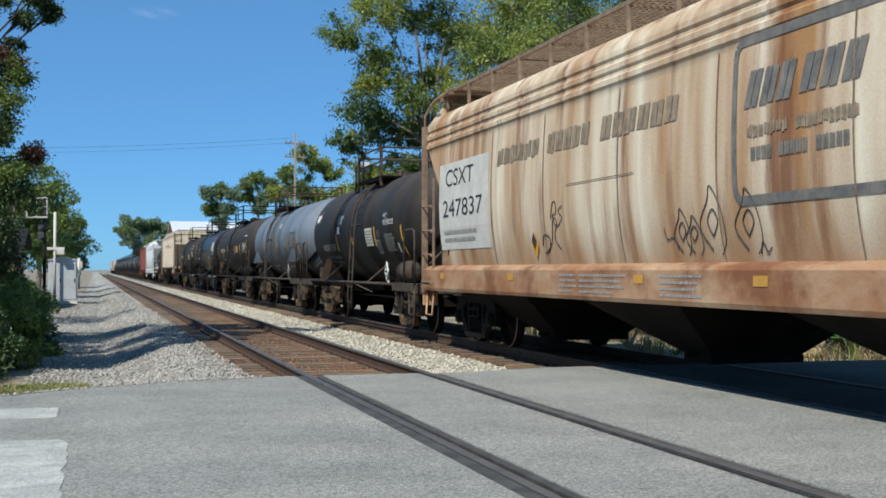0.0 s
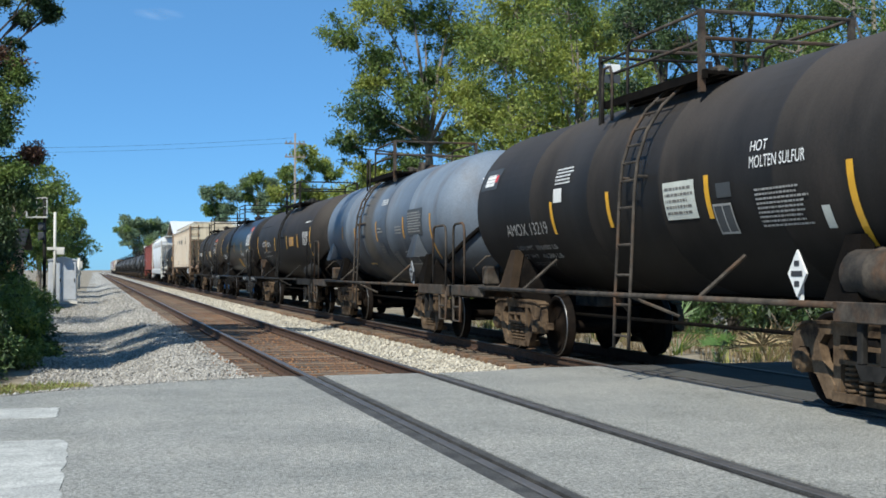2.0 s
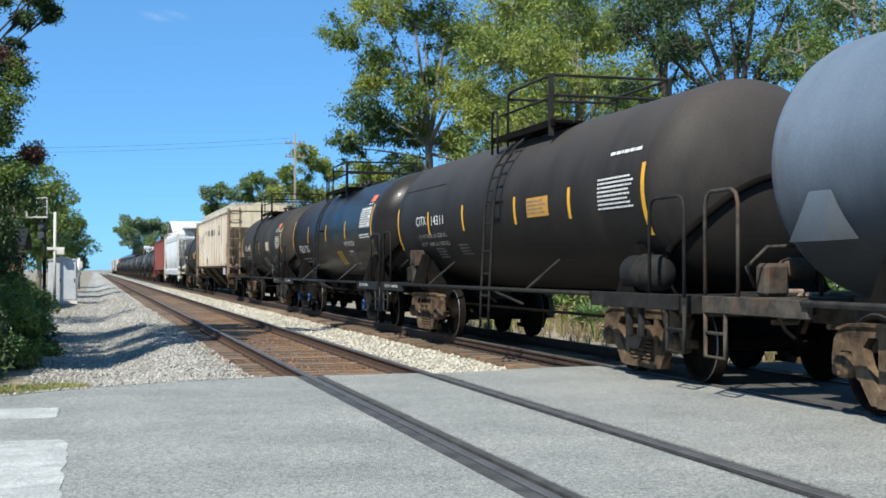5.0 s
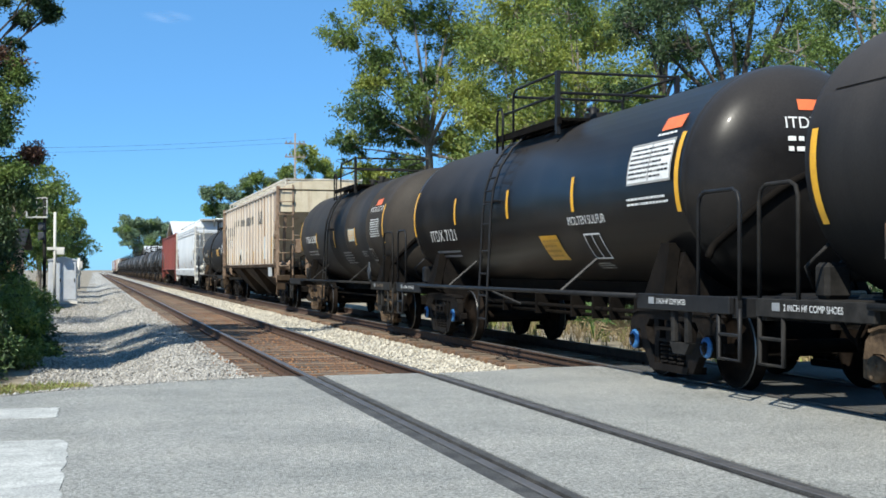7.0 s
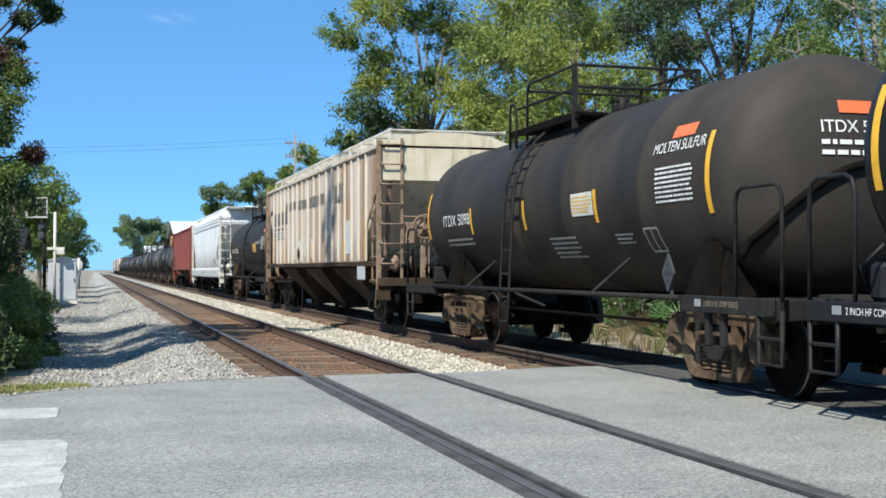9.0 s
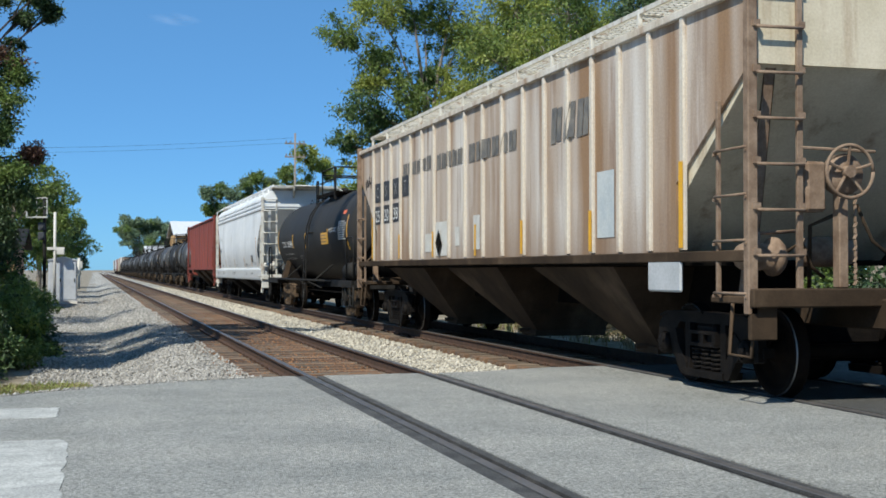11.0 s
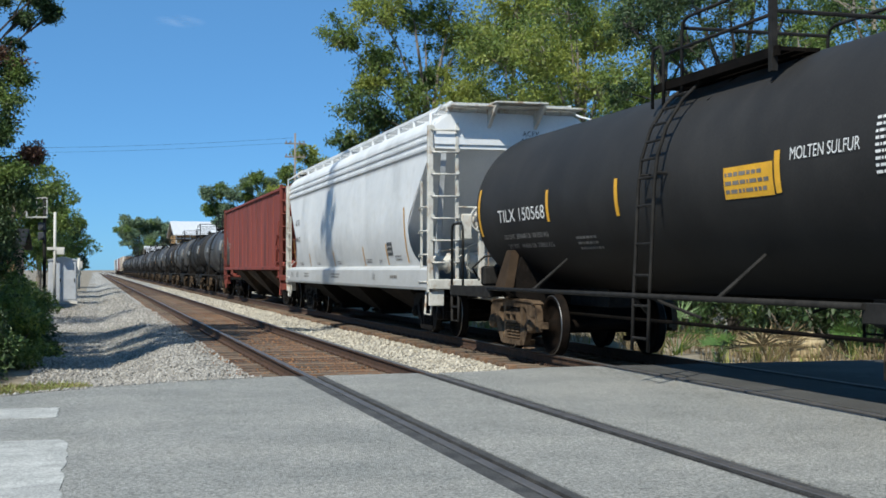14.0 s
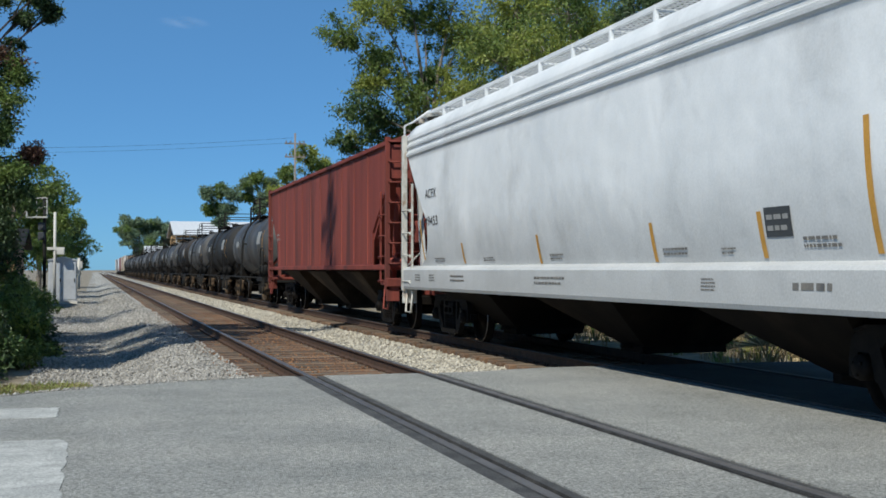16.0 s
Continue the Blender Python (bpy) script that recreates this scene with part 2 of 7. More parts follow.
# the gloss tank's sky reflection is mixed in as a paler crown
TANK_GLOSS = material("gloss_black_tank", (0.0095, 0.009, 0.0092), (0.0155, 0.0145, 0.0142), 0.34, 0.8, 40, 0.02, c3=(0.035, 0.031, 0.028), streak=(0.6, 0.8, 0.8), amount=0.4, low=0.52, coat=0.04, spec=0.12, grime_shade=((0.0025, 0.0025, 0.0025), 1.0, 2.3), dusty_sheen=((0.040, 0.036, 0.034), 2.45, 3.35))
TANK_DUST = material("dusty_black_tank", (0.028, 0.0245, 0.0215), (0.042, 0.0365, 0.031), 0.62, 0.6, 40, 0.05, stretch=(0.6, 1.0, 0.5), c3=(0.068, 0.056, 0.045), streak=(0.6, 0.9, 0.5), amount=0.5, low=0.48, grime_shade=((0.014, 0.011, 0.009), 1.1, 2.0), spec=0.15)
TANK_BLUE = material("faded_blue_grey_tank", (0.125, 0.158, 0.205), (0.175, 0.212, 0.262), 0.55, 0.7, 40, 0.05, stretch=(0.6, 1.2, 0.5), c3=(0.10, 0.075, 0.055), streak=(0.7, 1.3, 0.45), amount=0.6, low=0.53, grime_shade=((0.018, 0.017, 0.016), 1.45, 2.65), spec=0.25, band=((0.085, 0.075, 0.062), 0.0, 1.1))
TANK_CHAR = material("charcoal_tank", (0.026, 0.0255, 0.0255), (0.034, 0.033, 0.0325), 0.6, 0.7, 40, 0.04, c3=(0.050, 0.047, 0.044), streak=(0.6, 0.9, 0.5), amount=0.4, low=0.5, spec=0.12, grime_shade=((0.007, 0.0065, 0.006), 1.2, 2.35))
TANK_GREY = material("grey_black_tank", (0.036, 0.035, 0.034), (0.058, 0.056, 0.054), 0.55, 0.7, 40, 0.04, c3=(0.14, 0.13, 0.12), streak=(0.6, 0.9, 0.5), amount=0.6, low=0.5)
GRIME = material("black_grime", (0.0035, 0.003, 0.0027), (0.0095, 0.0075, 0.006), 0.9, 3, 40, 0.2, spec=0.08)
BAY = material("dusty_brown_bay", (0.026, 0.018, 0.012), (0.066, 0.044, 0.028), 0.85, 1.0, 40, 0.1, c3=(0.13, 0.09, 0.06), streak=(1, 1, 0.6), amount=0.6, low=0.54, spec=0.12)
# copy of the bay colour with the deep shade under the car put in
BAY_SHADED = material("shaded_bay", (0.005, 0.004, 0.004), (0.014, 0.011, 0.008), 0.9, 1.2, 40, 0.1, c3=(0.035, 0.026, 0.018), streak=(1, 1, 0.6), amount=0.5, low=0.56, spec=0.1)
TRUCK = material("rusty_casting", (0.062, 0.041, 0.026), (0.17, 0.118, 0.075), 0.9, 4, 40, 0.3, c3=(0.02, 0.014, 0.011), streak=(3, 3, 3), amount=0.9, low=0.49, spec=0.12)
# near-black castings: shade below the cars is carried by the colour
TRUCK_DARK = material("shaded_casting", (0.004, 0.0035, 0.0035), (0.014, 0.011, 0.009), 0.7, 5, 40, 0.25, spec=0.12)
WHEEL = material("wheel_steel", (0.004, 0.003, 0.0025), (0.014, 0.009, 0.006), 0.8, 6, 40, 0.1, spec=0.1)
TREAD = material("polished_rim", (0.14, 0.135, 0.13), (0.24, 0.235, 0.23), 0.42, 6, 40, 0.03, metal=0.9)
IRON = material("grey_iron", (0.012, 0.0115, 0.011), (0.030, 0.028, 0.026), 0.75, 6, 50, 0.1, spec=0.15)
IRON_DUST = material("dusty_iron", (0.03, 0.027, 0.024), (0.095, 0.08, 0.066), 0.8, 5, 50, 0.15, c3=(0.12, 0.06, 0.03), streak=(2, 2, 2), amount=0.6, low=0.52, spec=0.15)
PLACARD = plain("placard_grey", (0.24, 0.25, 0.26))
IRON_RUST = material("rusty_iron", (0.15, 0.095, 0.06), (0.28, 0.20, 0.14), 0.8, 6, 50, 0.15)
WHITE = plain("white_lettering", (0.72, 0.72, 0.70))
OFFWHITE = plain("faded_lettering", (0.30, 0.295, 0.28))
GREYINK = material("faded_grey_ink", (0.10, 0.10, 0.10), (0.22, 0.20, 0.17), 0.8, 5, 60, 0.05)
FADED_INK = material("rubbed_brown_ink", (0.17, 0.13, 0.09), (0.34, 0.27, 0.19), 0.8, 7, 60, 0.05)
DARKINK = plain("dark_ink", (0.035, 0.035, 0.04))
YELLOW = plain("yellow_reflector", (0.72, 0.38, 0.03), 0.45)
OCHRE = plain("worn_ochre", (0.52, 0.27, 0.05), 0.6)
RED_PRINT = plain("red_print", (0.55, 0.03, 0.03), 0.5)
ORANGE = plain("orange_placard", (0.75, 0.16, 0.05), 0.5)
BLUECAP = plain("blue_bearing_cap", (0.03, 0.14, 0.34), 0.6)
PANEL_DARK = plain("dark_panel", (0.05, 0.055, 0.06))
PANEL_LIGHT = plain("pale_panel", (0.55, 0.56, 0.50))
FADED_BLUE = material("faded_blue_patch", (0.42, 0.46, 0.47), (0.55, 0.57, 0.55), 0.7, 3, 50, 0.1)
MUD_PATCH = material("pale_patch", (0.50, 0.49, 0.45), (0.62, 0.61, 0.57), 0.8, 3, 50, 0.1)


# ---- mesh tools ----
def box(bm, lo, hi, bevel=0.0):
    v = [bm.verts.new((x, y, z)) for x in (lo[0], hi[0]) for y in (lo[1], hi[1]) for z in (lo[2], hi[2])]
    f = [bm.faces.new([v[i] for i in q]) for q in ((0, 1, 3, 2), (4, 6, 7, 5), (0, 4, 5, 1), (2, 3, 7, 6), (0, 2, 6, 4), (1, 5, 7, 3))]
    if bevel:
        e = {x for y in f for x in y.edges}
        bmesh.ops.bevel(bm, geom=list(e), offset=bevel, segments=1, affect="EDGES")
    return v


def rod(bm, a, b, r, seg=8, r2=None, caps=True):
    a, b = Vector(a), Vector(b)
    d = (b - a).normalized()
    u = d.orthogonal().normalized()
    w = d.cross(u)
    r2 = r if r2 is None else r2
    rings = []
    for c, k in ((a, r), (b, r2)):
        rings.append([bm.verts.new(c + k * (math.cos(t) * u + math.sin(t) * w)) for t in (2 * math.pi * i / seg for i in range(seg))])
    for i in range(seg):
        f = bm.faces.new((rings[0][i], rings[0][(i + 1) % seg], rings[1][(i + 1) % seg], rings[1][i]))
        f.smooth = seg > 6
    if caps:
        bm.faces.new(rings[0][::-1])
        bm.faces.new(rings[1])


def pipe(bm, pts, r, seg=6):
    """A bent bar: one tube through all points."""
    pts = [Vector(q) for q in pts]
    rings = []
    u = None
    for i, q in enumerate(pts):
        d = (pts[min(i + 1, len(pts) - 1)] - pts[max(i - 1, 0)]).normalized()
        u = d.orthogonal().normalized() if u is None else (u - d * u.dot(d)).normalized()
        w = d.cross(u)
        rings.append([bm.verts.new(q + r * (math.cos(t) * u + math.sin(t) * w)) for t in (2 * math.pi * k / seg for k in range(seg))])
    for a, b in zip(rings, rings[1:]):
        for k in range(seg):
            bm.faces.new((a[k], a[(k + 1) % seg], b[(k + 1) % seg], b[k])).smooth = True
    bm.faces.new(rings[0][::-1])
    bm.faces.new(rings[-1])


def prism(bm, outline, axis, lo, hi):
    """An outline of (a, b) pairs drawn out along an axis ('x', 'y' or 'z') from lo to hi."""
    def at(p, k):
        return {"x": (k, p[0], p[1]), "y": (p[0], k, p[1]), "z": (p[0], p[1], k)}[axis]
    a = [bm.verts.new(at(p, lo)) for p in outline]
    b = [bm.verts.new(at(p, hi)) for p in outline]
    n = len(outline)
    for i in range(n):
        bm.faces.new((a[i], a[(i + 1) % n], b[(i + 1) % n], b[i]))
    bm.faces.new(a[::-1])
    bm.faces.new(b)


def lathe(bm, profile, seg=32, smooth=True):
    """(r, y) pairs turned round the y axis."""
    rings = []
    for r, y in profile:
        if r < 1e-4:
            rings.append([bm.verts.new((0, y, 0))])
        else:
            rings.append([bm.verts.new((r * math.cos(t), y, r * math.sin(t))) for t in (2 * math.pi * i / seg for i in range(seg))])
    for a, b in zip(rings, rings[1:]):
        for i in range(seg):
            j = (i + 1) % seg
            if len(a) == 1:
                f = bm.faces.new((a[0], b[j], b[i]))
            elif len(b) == 1:
                f = bm.faces.new((a[i], a[j], b[0]))
            else:
                f = bm.faces.new((a[i], a[j], b[j], b[i]))
            f.smooth = smooth
    return [v for ring in rings for v in ring]


def moved(bm, m):
    for v in bm.verts:
        v.co = m @ v.co


def to_mesh(name, bm, mat):
    bmesh.ops.recalc_face_normals(bm, faces=bm.faces[:])
    me = bpy.data.meshes.new(name)
    bm.to_mesh(me)
    bm.free()
    for k in (mat if isinstance(mat, (list, tuple)) else (mat,)):
        me.materials.append(k)
    return me


def part(name, bm, mat, parent, label="", kind=""):
    me = to_mesh(name, bm, mat) if isinstance(bm, bmesh.types.BMesh) else bm
    ob = new(name, me)
    ob.parent = parent
    tagged(ob, label, kind=kind)
    return ob


def thing(name, label, category, group="", kind=""):
    return tagged(new(name), label, category, group, kind)


# ---- ground, road, tracks ----
def ground_height(x, y):
    """Level land, a little lower than the tracks, sinking beside the near ballast, with shallow swells."""
    drop = 0.24 * max(0.0, min(1.0, (y - 16.5) / 5)) * max(0.0, min(1.0, (1.4 - x) / 0.8)) * max(0.0, min(1.0, (x + 40) / 20))
    return -0.36 - drop + 0.05 * noise.noise((x * 0.15, y * 0.15, 0)) + 0.02 * noise.noise((x * 0.9, y * 0.9, 3))


def sheet(name, xs, ys, height, mat, label, category):
    bm = bmesh.new()
    g = [[bm.verts.new((x, y, height(x, y))) for y in ys] for x in xs]
    for i in range(len(xs) - 1):
        for j in range(len(ys) - 1):
            bm.faces.new((g[i][j], g[i + 1][j], g[i + 1][j + 1], g[i][j + 1])).smooth = True
    return tagged(new(name, to_mesh(name, bm, mat)), label, category, kind="structure")


def steps(*runs):
    out = []
    for a, b, d in runs:
        k = max(1, round((b - a) / d))
        out += [a + (b - a) * i / k for i in range(k)]
    return out + [runs[-1][1]]


sheet("ground", steps((-2500, -60, 300), (-60, -8, 4), (-8, 22, 0.5), (22, 80, 4), (80, 2500, 300)),
      steps((-900, -40, 100), (-40, 10, 5), (10, 60, 0.6), (60, 200, 5), (200, 4500, 300)), ground_height, SOIL, "sandy soil with sparse weeds beside the tracks", "ground")


def bed_height(x, y):
    """Ballast: a crown under each track, a shallow dip between them, shoulders falling to the land."""
    d = min(abs(x - NEAR_RAIL - RAILS / 2), abs(x - FAR))
    z = -0.262 - 0.02 * max(0, min(1, (d - 1.6) / 0.5))
    left, right = 1.35 - x, x - FAR - 2.0
    z -= 0.40 * max(0.0, min(1.0, left / 1.35)) + 0.25 * max(0.0, min(1.0, right / 1.0))
    inner = abs(x - NEAR_RAIL - RAILS / 2) < 1.3
    z += (0.015 * noise.noise((x * 2.1, y * 2.1, 7)) + 0.01 * noise.noise((x * 7, y * 7, 2))) * (0.3 if inner else 1.0) + (0.027 if inner else 0.0)
    return max(z, ground_height(x, y) + 0.012) if x < 1 else z


bed = sheet("ballast_bed", steps((-0.6, 11.0, 0.2)), steps((14.4, 60, 0.4), (60, 120, 2), (120, 900, 40)), bed_height, GRAVEL, "grey crushed-stone ballast under both tracks", "ballast")
STAINED = new("track_bed_near")
tagged(STAINED, "rust-stained stones round the ties of the near track", "ballast", kind="structure")
for owner, mid in ((STAINED, NEAR_RAIL + RAILS / 2),):
    bm = bmesh.new()
    xs, ys = steps((mid - 1.25, mid + 1.15, 0.2)), steps((15.2, 60, 0.6), (60, 400, 20))
    g = [[bm.verts.new((x, y, bed_height(x, y) + 0.008)) for y in ys] for x in xs]
    for i in range(len(xs) - 1):
        for j in range(len(ys) - 1):
            bm.faces.new((g[i][j], g[i + 1][j], g[i + 1][j + 1], g[i][j + 1])).smooth = True
    part("stained_bed", bm, RUSTY_BED, owner)


def edge_y(x):
    """Far edge of the road: straight over the tracks, drawn back towards the camera on the verge."""
    base = 15.55 if x > 2.2 else 15.55 - 0.115 * (2.2 - x) - 0.125 * (2.2 - x) ** 2
    if x < -1.2:
        base = 15.55 - 0.115 * 3.4 - 0.125 * 3.4 ** 2 - 0.35 * (-1.2 - x)
    return max(base, 11.0) + 0.05 * noise.noise((x * 3.1, 0, 0)) + 0.03 * noise.noise((x * 11, 0, 5))


def road_height(x):
    z = -0.052
    if x > FAR - 1.6:
        z = -0.012
    elif x > FAR - 2.8:
        z = -0.052 + 0.04 * (x - FAR + 2.8) / 1.2
    return z


def road_strip(a, b, parent, mat=ASPHALT, lift=0.0, name="slab"):
    """A strip of road between two lines, with a broken far edge that has thickness."""
    bm = bmesh.new()
    xs = steps((a, b, 0.09 if b - a < 6 else 0.16))
    cols = []
    for x in xs:
        z = road_height(x) + lift
        e = edge_y(x)
        cols.append([bm.verts.new(q) for q in ((x, -30, z), (x, 6, z), (x, 12.0 if e > 12.1 else e - 0.1, z), (x, e, z), (x, e + 0.03, z - 0.3), (x, -30, z - 0.3))])
    for p, q in zip(cols, cols[1:]):
        for i in range(5):
            bm.faces.new((p[i], q[i], q[i + 1], p[i + 1]))
    for c in (cols[0], cols[-1]):
        bm.faces.new(c)
    part(name, bm, mat, parent)


road = thing("road", "worn pale grey asphalt road over a level crossing", "road", kind="structure")
R1, R2 = NEAR_RAIL, NEAR_RAIL + RAILS
F1, F2 = FAR - RAILS / 2, FAR + RAILS / 2
road_strip(-40, R1 - 0.17, road)
road_strip(R1 + 0.192, R2 - 0.135, road)
road_strip(R2 + 0.15, F1 - 0.09, road)
road_strip(R1 + 0.115, R1 + 0.19, road, ASPHALT_DARK, -0.010, "seal")
road_strip(R2 - 0.133, R2 - 0.085, road, ASPHALT_DARK, -0.010, "seal")
# darker strips under and behind the train: its shadow put into the asphalt
road_strip(F1 + 0.12, F2 - 0.12, road, ASPHALT_SHADE)
road_strip(F2 + 0.09, F2 + 3.4, road, ASPHALT_SHADE)
road_strip(F2 + 3.403, 45, road)
road_strip(R1 - 0.168, R1 - 0.042, road, ASPHALT_DARK, -0.006, "seal")
road_strip(R2 + 0.085, R2 + 0.148, road, ASPHALT_DARK, -0.012, "seal")
bm = bmesh.new()
box(bm, (R1 - 0.3, -30, -0.36), (R2 + 0.3, 15.3, -0.14))
box(bm, (F1 - 0.3, -30, -0.36), (F2 + 0.3, 15.3, -0.06))
part("flangeway_bottom", bm, GRIME, road)


def paint_patch(outline):
    bm = bmesh.new()
    top = [bm.verts.new((x, y, -0.047)) for x, y in outline]
    low = [bm.verts.new((x, y, -0.053)) for x, y in outline]
    bm.faces.new(top)
    for i in range(len(top)):
        bm.faces.new((low[i], low[i - 1], top[i - 1], top[i]))
    part("paint_marking", bm, PAINT, road, "worn white road paint with a ragged edge")


def ragged(x0, x1, y0, y1, seed):
    rng = random.Random(seed)
    pts = [(x0, y0), (x0, y1)]
    pts += [(x0 + (x1 - x0) * k / 6 , y1 + (-0.05 + rng.uniform(-0.02, 0.02)) * k / 6) for k in range(1, 6)]
    k = 44
    pts += [(x1 + 0.03 * noise.noise((seed, i * 0.31, 0)) + 0.012 * noise.noise((seed, i * 1.3, 3)) - (0.06 if i == 0 else 0.02 if i == 1 else 0), y1 - 0.05 - (y1 - y0 - 0.06) * i / k) for i in range(k)]
    pts += [(x1 - 0.03, y0)]
    return pts


paint_patch(ragged(-2.6, -0.18, 5.5, 10.25, 3))
paint_patch(ragged(-2.6, -0.31, 11.75, 12.62, 5))

# Rails
RAIL_OUT = [(-0.07, -0.17), (0.07, -0.17), (0.07, -0.155), (0.012, -0.135), (0.012, -0.045), (0.037, -0.03), (0.037, -0.006), (0.030, 0.0), (-0.030, 0.0), (-0.037, -0.006), (-0.037, -0.03), (-0.012, -0.045), (-0.012, -0.135), (-0.07, -0.155)]


def track(name, mid, top, label, tie_from, tie_to):
    t = thing(name, label, "railway track", kind="structure")
    for y0, y1, flank in ((-60, 15.56, ASPHALT_DARK), (15.56, 700, RAIL_SIDE)):
        bm = bmesh.new()
        prism(bm, [(a, b + top) for a, b in RAIL_OUT], "y", y0, y1)
        for f in bm.faces:
            f.material_index = 1 if f.calc_center_median().z > top - 0.004 or (abs(f.normal.z) > 0.3 and f.calc_center_median().z > top - 0.01) else 0
        me = to_mesh("rail", bm, [flank, RAIL_HEAD])
        for x in (mid - RAILS / 2, mid + RAILS / 2):
            part("rail", me, None, t).location.x = x
    bm = bmesh.new()
    box(bm, (-1.28, -0.115, -0.16), (1.28, 0.115, 0.0), 0.012)
    tie = to_mesh("tie", bm, TIE)
    bm = bmesh.new()
    box(bm, (-0.10, -0.095, 0.0), (0.10, 0.095, 0.014))
    for sx in (-0.085, 0.085):
        for sy in (-0.06, 0.06):
            box(bm, (sx - 0.012, sy - 0.012, 0.014), (sx + 0.012, sy + 0.012, 0.045))
    plate = to_mesh("tie_plate", bm, RAIL_SIDE)
    rng = random.Random(name)
    y = tie_from
    while y < tie_to:
        ob = part("tie", tie, None, t)
        ob.location = (mid + rng.uniform(-0.04, 0.04), y, top - 0.178 + rng.uniform(-0.005, 0.010))
        ob.rotation_euler.z = rng.uniform(-0.012, 0.012)
        if y < 40:
            for x in (mid - RAILS / 2, mid + RAILS / 2):
                pl = part("tie_plate", plate, None, t)
                pl.location = (x, y, top - 0.183)
        y += 0.50 + rng.uniform(-0.02, 0.02)
    bm = bmesh.new()
    while y < 260:
        box(bm, (mid - 1.28, y - 0.115, top - 0.33), (mid + 1.28, y + 0.115, top - 0.18))
        y += 0.5
    part("far_ties", bm, TIE, t, kind="stuff")
    return t


track("track_near", NEAR_RAIL + RAILS / 2, NEAR_TOP, "rust-brown rails of the near track on weathered ties", 15.75, 75)
track("track_far", FAR, 0.0, "rust-brown rails of the far track under the train", 15.75, 50)


# Loose stones
def tri_mesh(name, v, f):
    """A mesh of triangles from arrays."""
    me = bpy.data.meshes.new(name)
    me.vertices.add(len(v))
    me.vertices.foreach_set("co", np.ascontiguousarray(v, np.float32).ravel())
    me.loops.add(3 * len(f))
    me.loops.foreach_set("vertex_index", np.ascontiguousarray(f, np.int32).ravel())
    me.polygons.add(len(f))
    me.polygons.foreach_set("loop_start", np.arange(0, 3 * len(f), 3, dtype=np.int32))
    me.update(calc_edges=True)
    return me


def stones(name, label, count, place, size, mat, seed):
    """Many small angular stones in one mesh."""
    rng = np.random.default_rng(seed)
    base = np.array([(1, 0, 0), (-1, 0, 0), (0, 1, 0), (0, -1, 0), (0, 0, 1), (0, 0, -1)], float)
    tri = np.array([(0, 2, 4), (2, 1, 4), (1, 3, 4), (3, 0, 4), (2, 0, 5), (1, 2, 5), (3, 1, 5), (0, 3, 5)])
    pts = np.array([place(rng) for _ in range(count)])
    v = np.repeat(base[None], count, 0) * rng.uniform(0.55, 1.25, (count, 6, 1)) + rng.uniform(-0.25, 0.25, (count, 6, 3))
    v *= (size * rng.lognormal(0, 0.28, (count, 1, 1)))
    a = rng.uniform(0, 6.28, count)
    c, s = np.cos(a)[:, None], np.sin(a)[:, None]
    x, y = v[..., 0] * c - v[..., 1] * s, v[..., 0] * s + v[..., 1] * c
    v = np.stack([x, y, v[..., 2] * 0.75], -1) + pts[:, None]
    f = (tri[None] + 6 * np.arange(count)[:, None, None]).reshape(-1, 3)
    me = tri_mesh(name, v.reshape(-1, 3), f)
    me.materials.append(mat)
    ob = new(name, me)
    return tagged(ob, label, "gravel", kind="stuff")


def on_bed(x0, x1, y0, y1):
    def at(rng):
        x, y = rng.uniform(x0, x1), y0 + (y1 - y0) * rng.uniform(0, 1) ** 1.6
        if x < -0.15 and y < 21 and rng.uniform() < 0.88:
            x += 1.1
        return x, y, max(bed_height(x, y), ground_height(x, y) if x < 0 else -9) + 0.01
    return at


def by_road(rng):
    x = rng.uniform(-2.5, 2.0)
    y = edge_y(x) + rng.exponential(0.4) - 0.12
    return x, y, (max(bed_height(x, y), -0.2) if y > edge_y(x) else road_height(x) + 0.006)


def by_rails(rng):
    x = NEAR_RAIL + RAILS / 2 + rng.choice((-1, 1)) * (RAILS / 2 + rng.normal(0, 0.29))
    y = 15.5 + 27 * rng.uniform(0, 1) ** 1.6
    return x, y, bed_height(x, y) + 0.004


stones("gravel", "grey crushed stones of the ballast shoulder", 22000, on_bed(-1.1, 1.72, 13.6, 48), 0.025, STONE, 1)
stones("gravel", "grey crushed stones of the shoulder further along the line", 12000, on_bed(-2.4, 1.9, 40, 110), 0.038, STONE, 10)
stones("gravel", "grey crushed stones spilling down to the ties", 7000, on_bed(0.9, 2.15, 15.0, 46), 0.024, STONE, 9)
stones("gravel", "pale crushed stones between the two tracks", 13500, on_bed(4.45, 6.4, 15.5, 48), 0.026, STONE_PALE, 2)
stones("gravel", "pale crushed stones between the tracks further along", 5000, on_bed(4.5, 6.3, 44, 110), 0.038, STONE_PALE, 11)
stones("gravel", "rust-stained stones between the ties", 5000, by_rails, 0.021, STONE_RUST, 3)
stones("gravel", "brown stones packed between the ties", 2600, on_bed(2.75, 4.0, 15.5, 44), 0.02, STONE_RUST, 6)
stones("gravel", "rust-stained stones along the far track", 2500, on_bed(6.2, 9.2, 15.6, 34), 0.030, STONE_RUST, 4)
stones("gravel", "grey stones strewn at the road's broken edge", 2200, by_road, 0.018, STONE, 5)


# ---- railway cars ----
WHEEL_R, AXLES = 0.447, 1.83


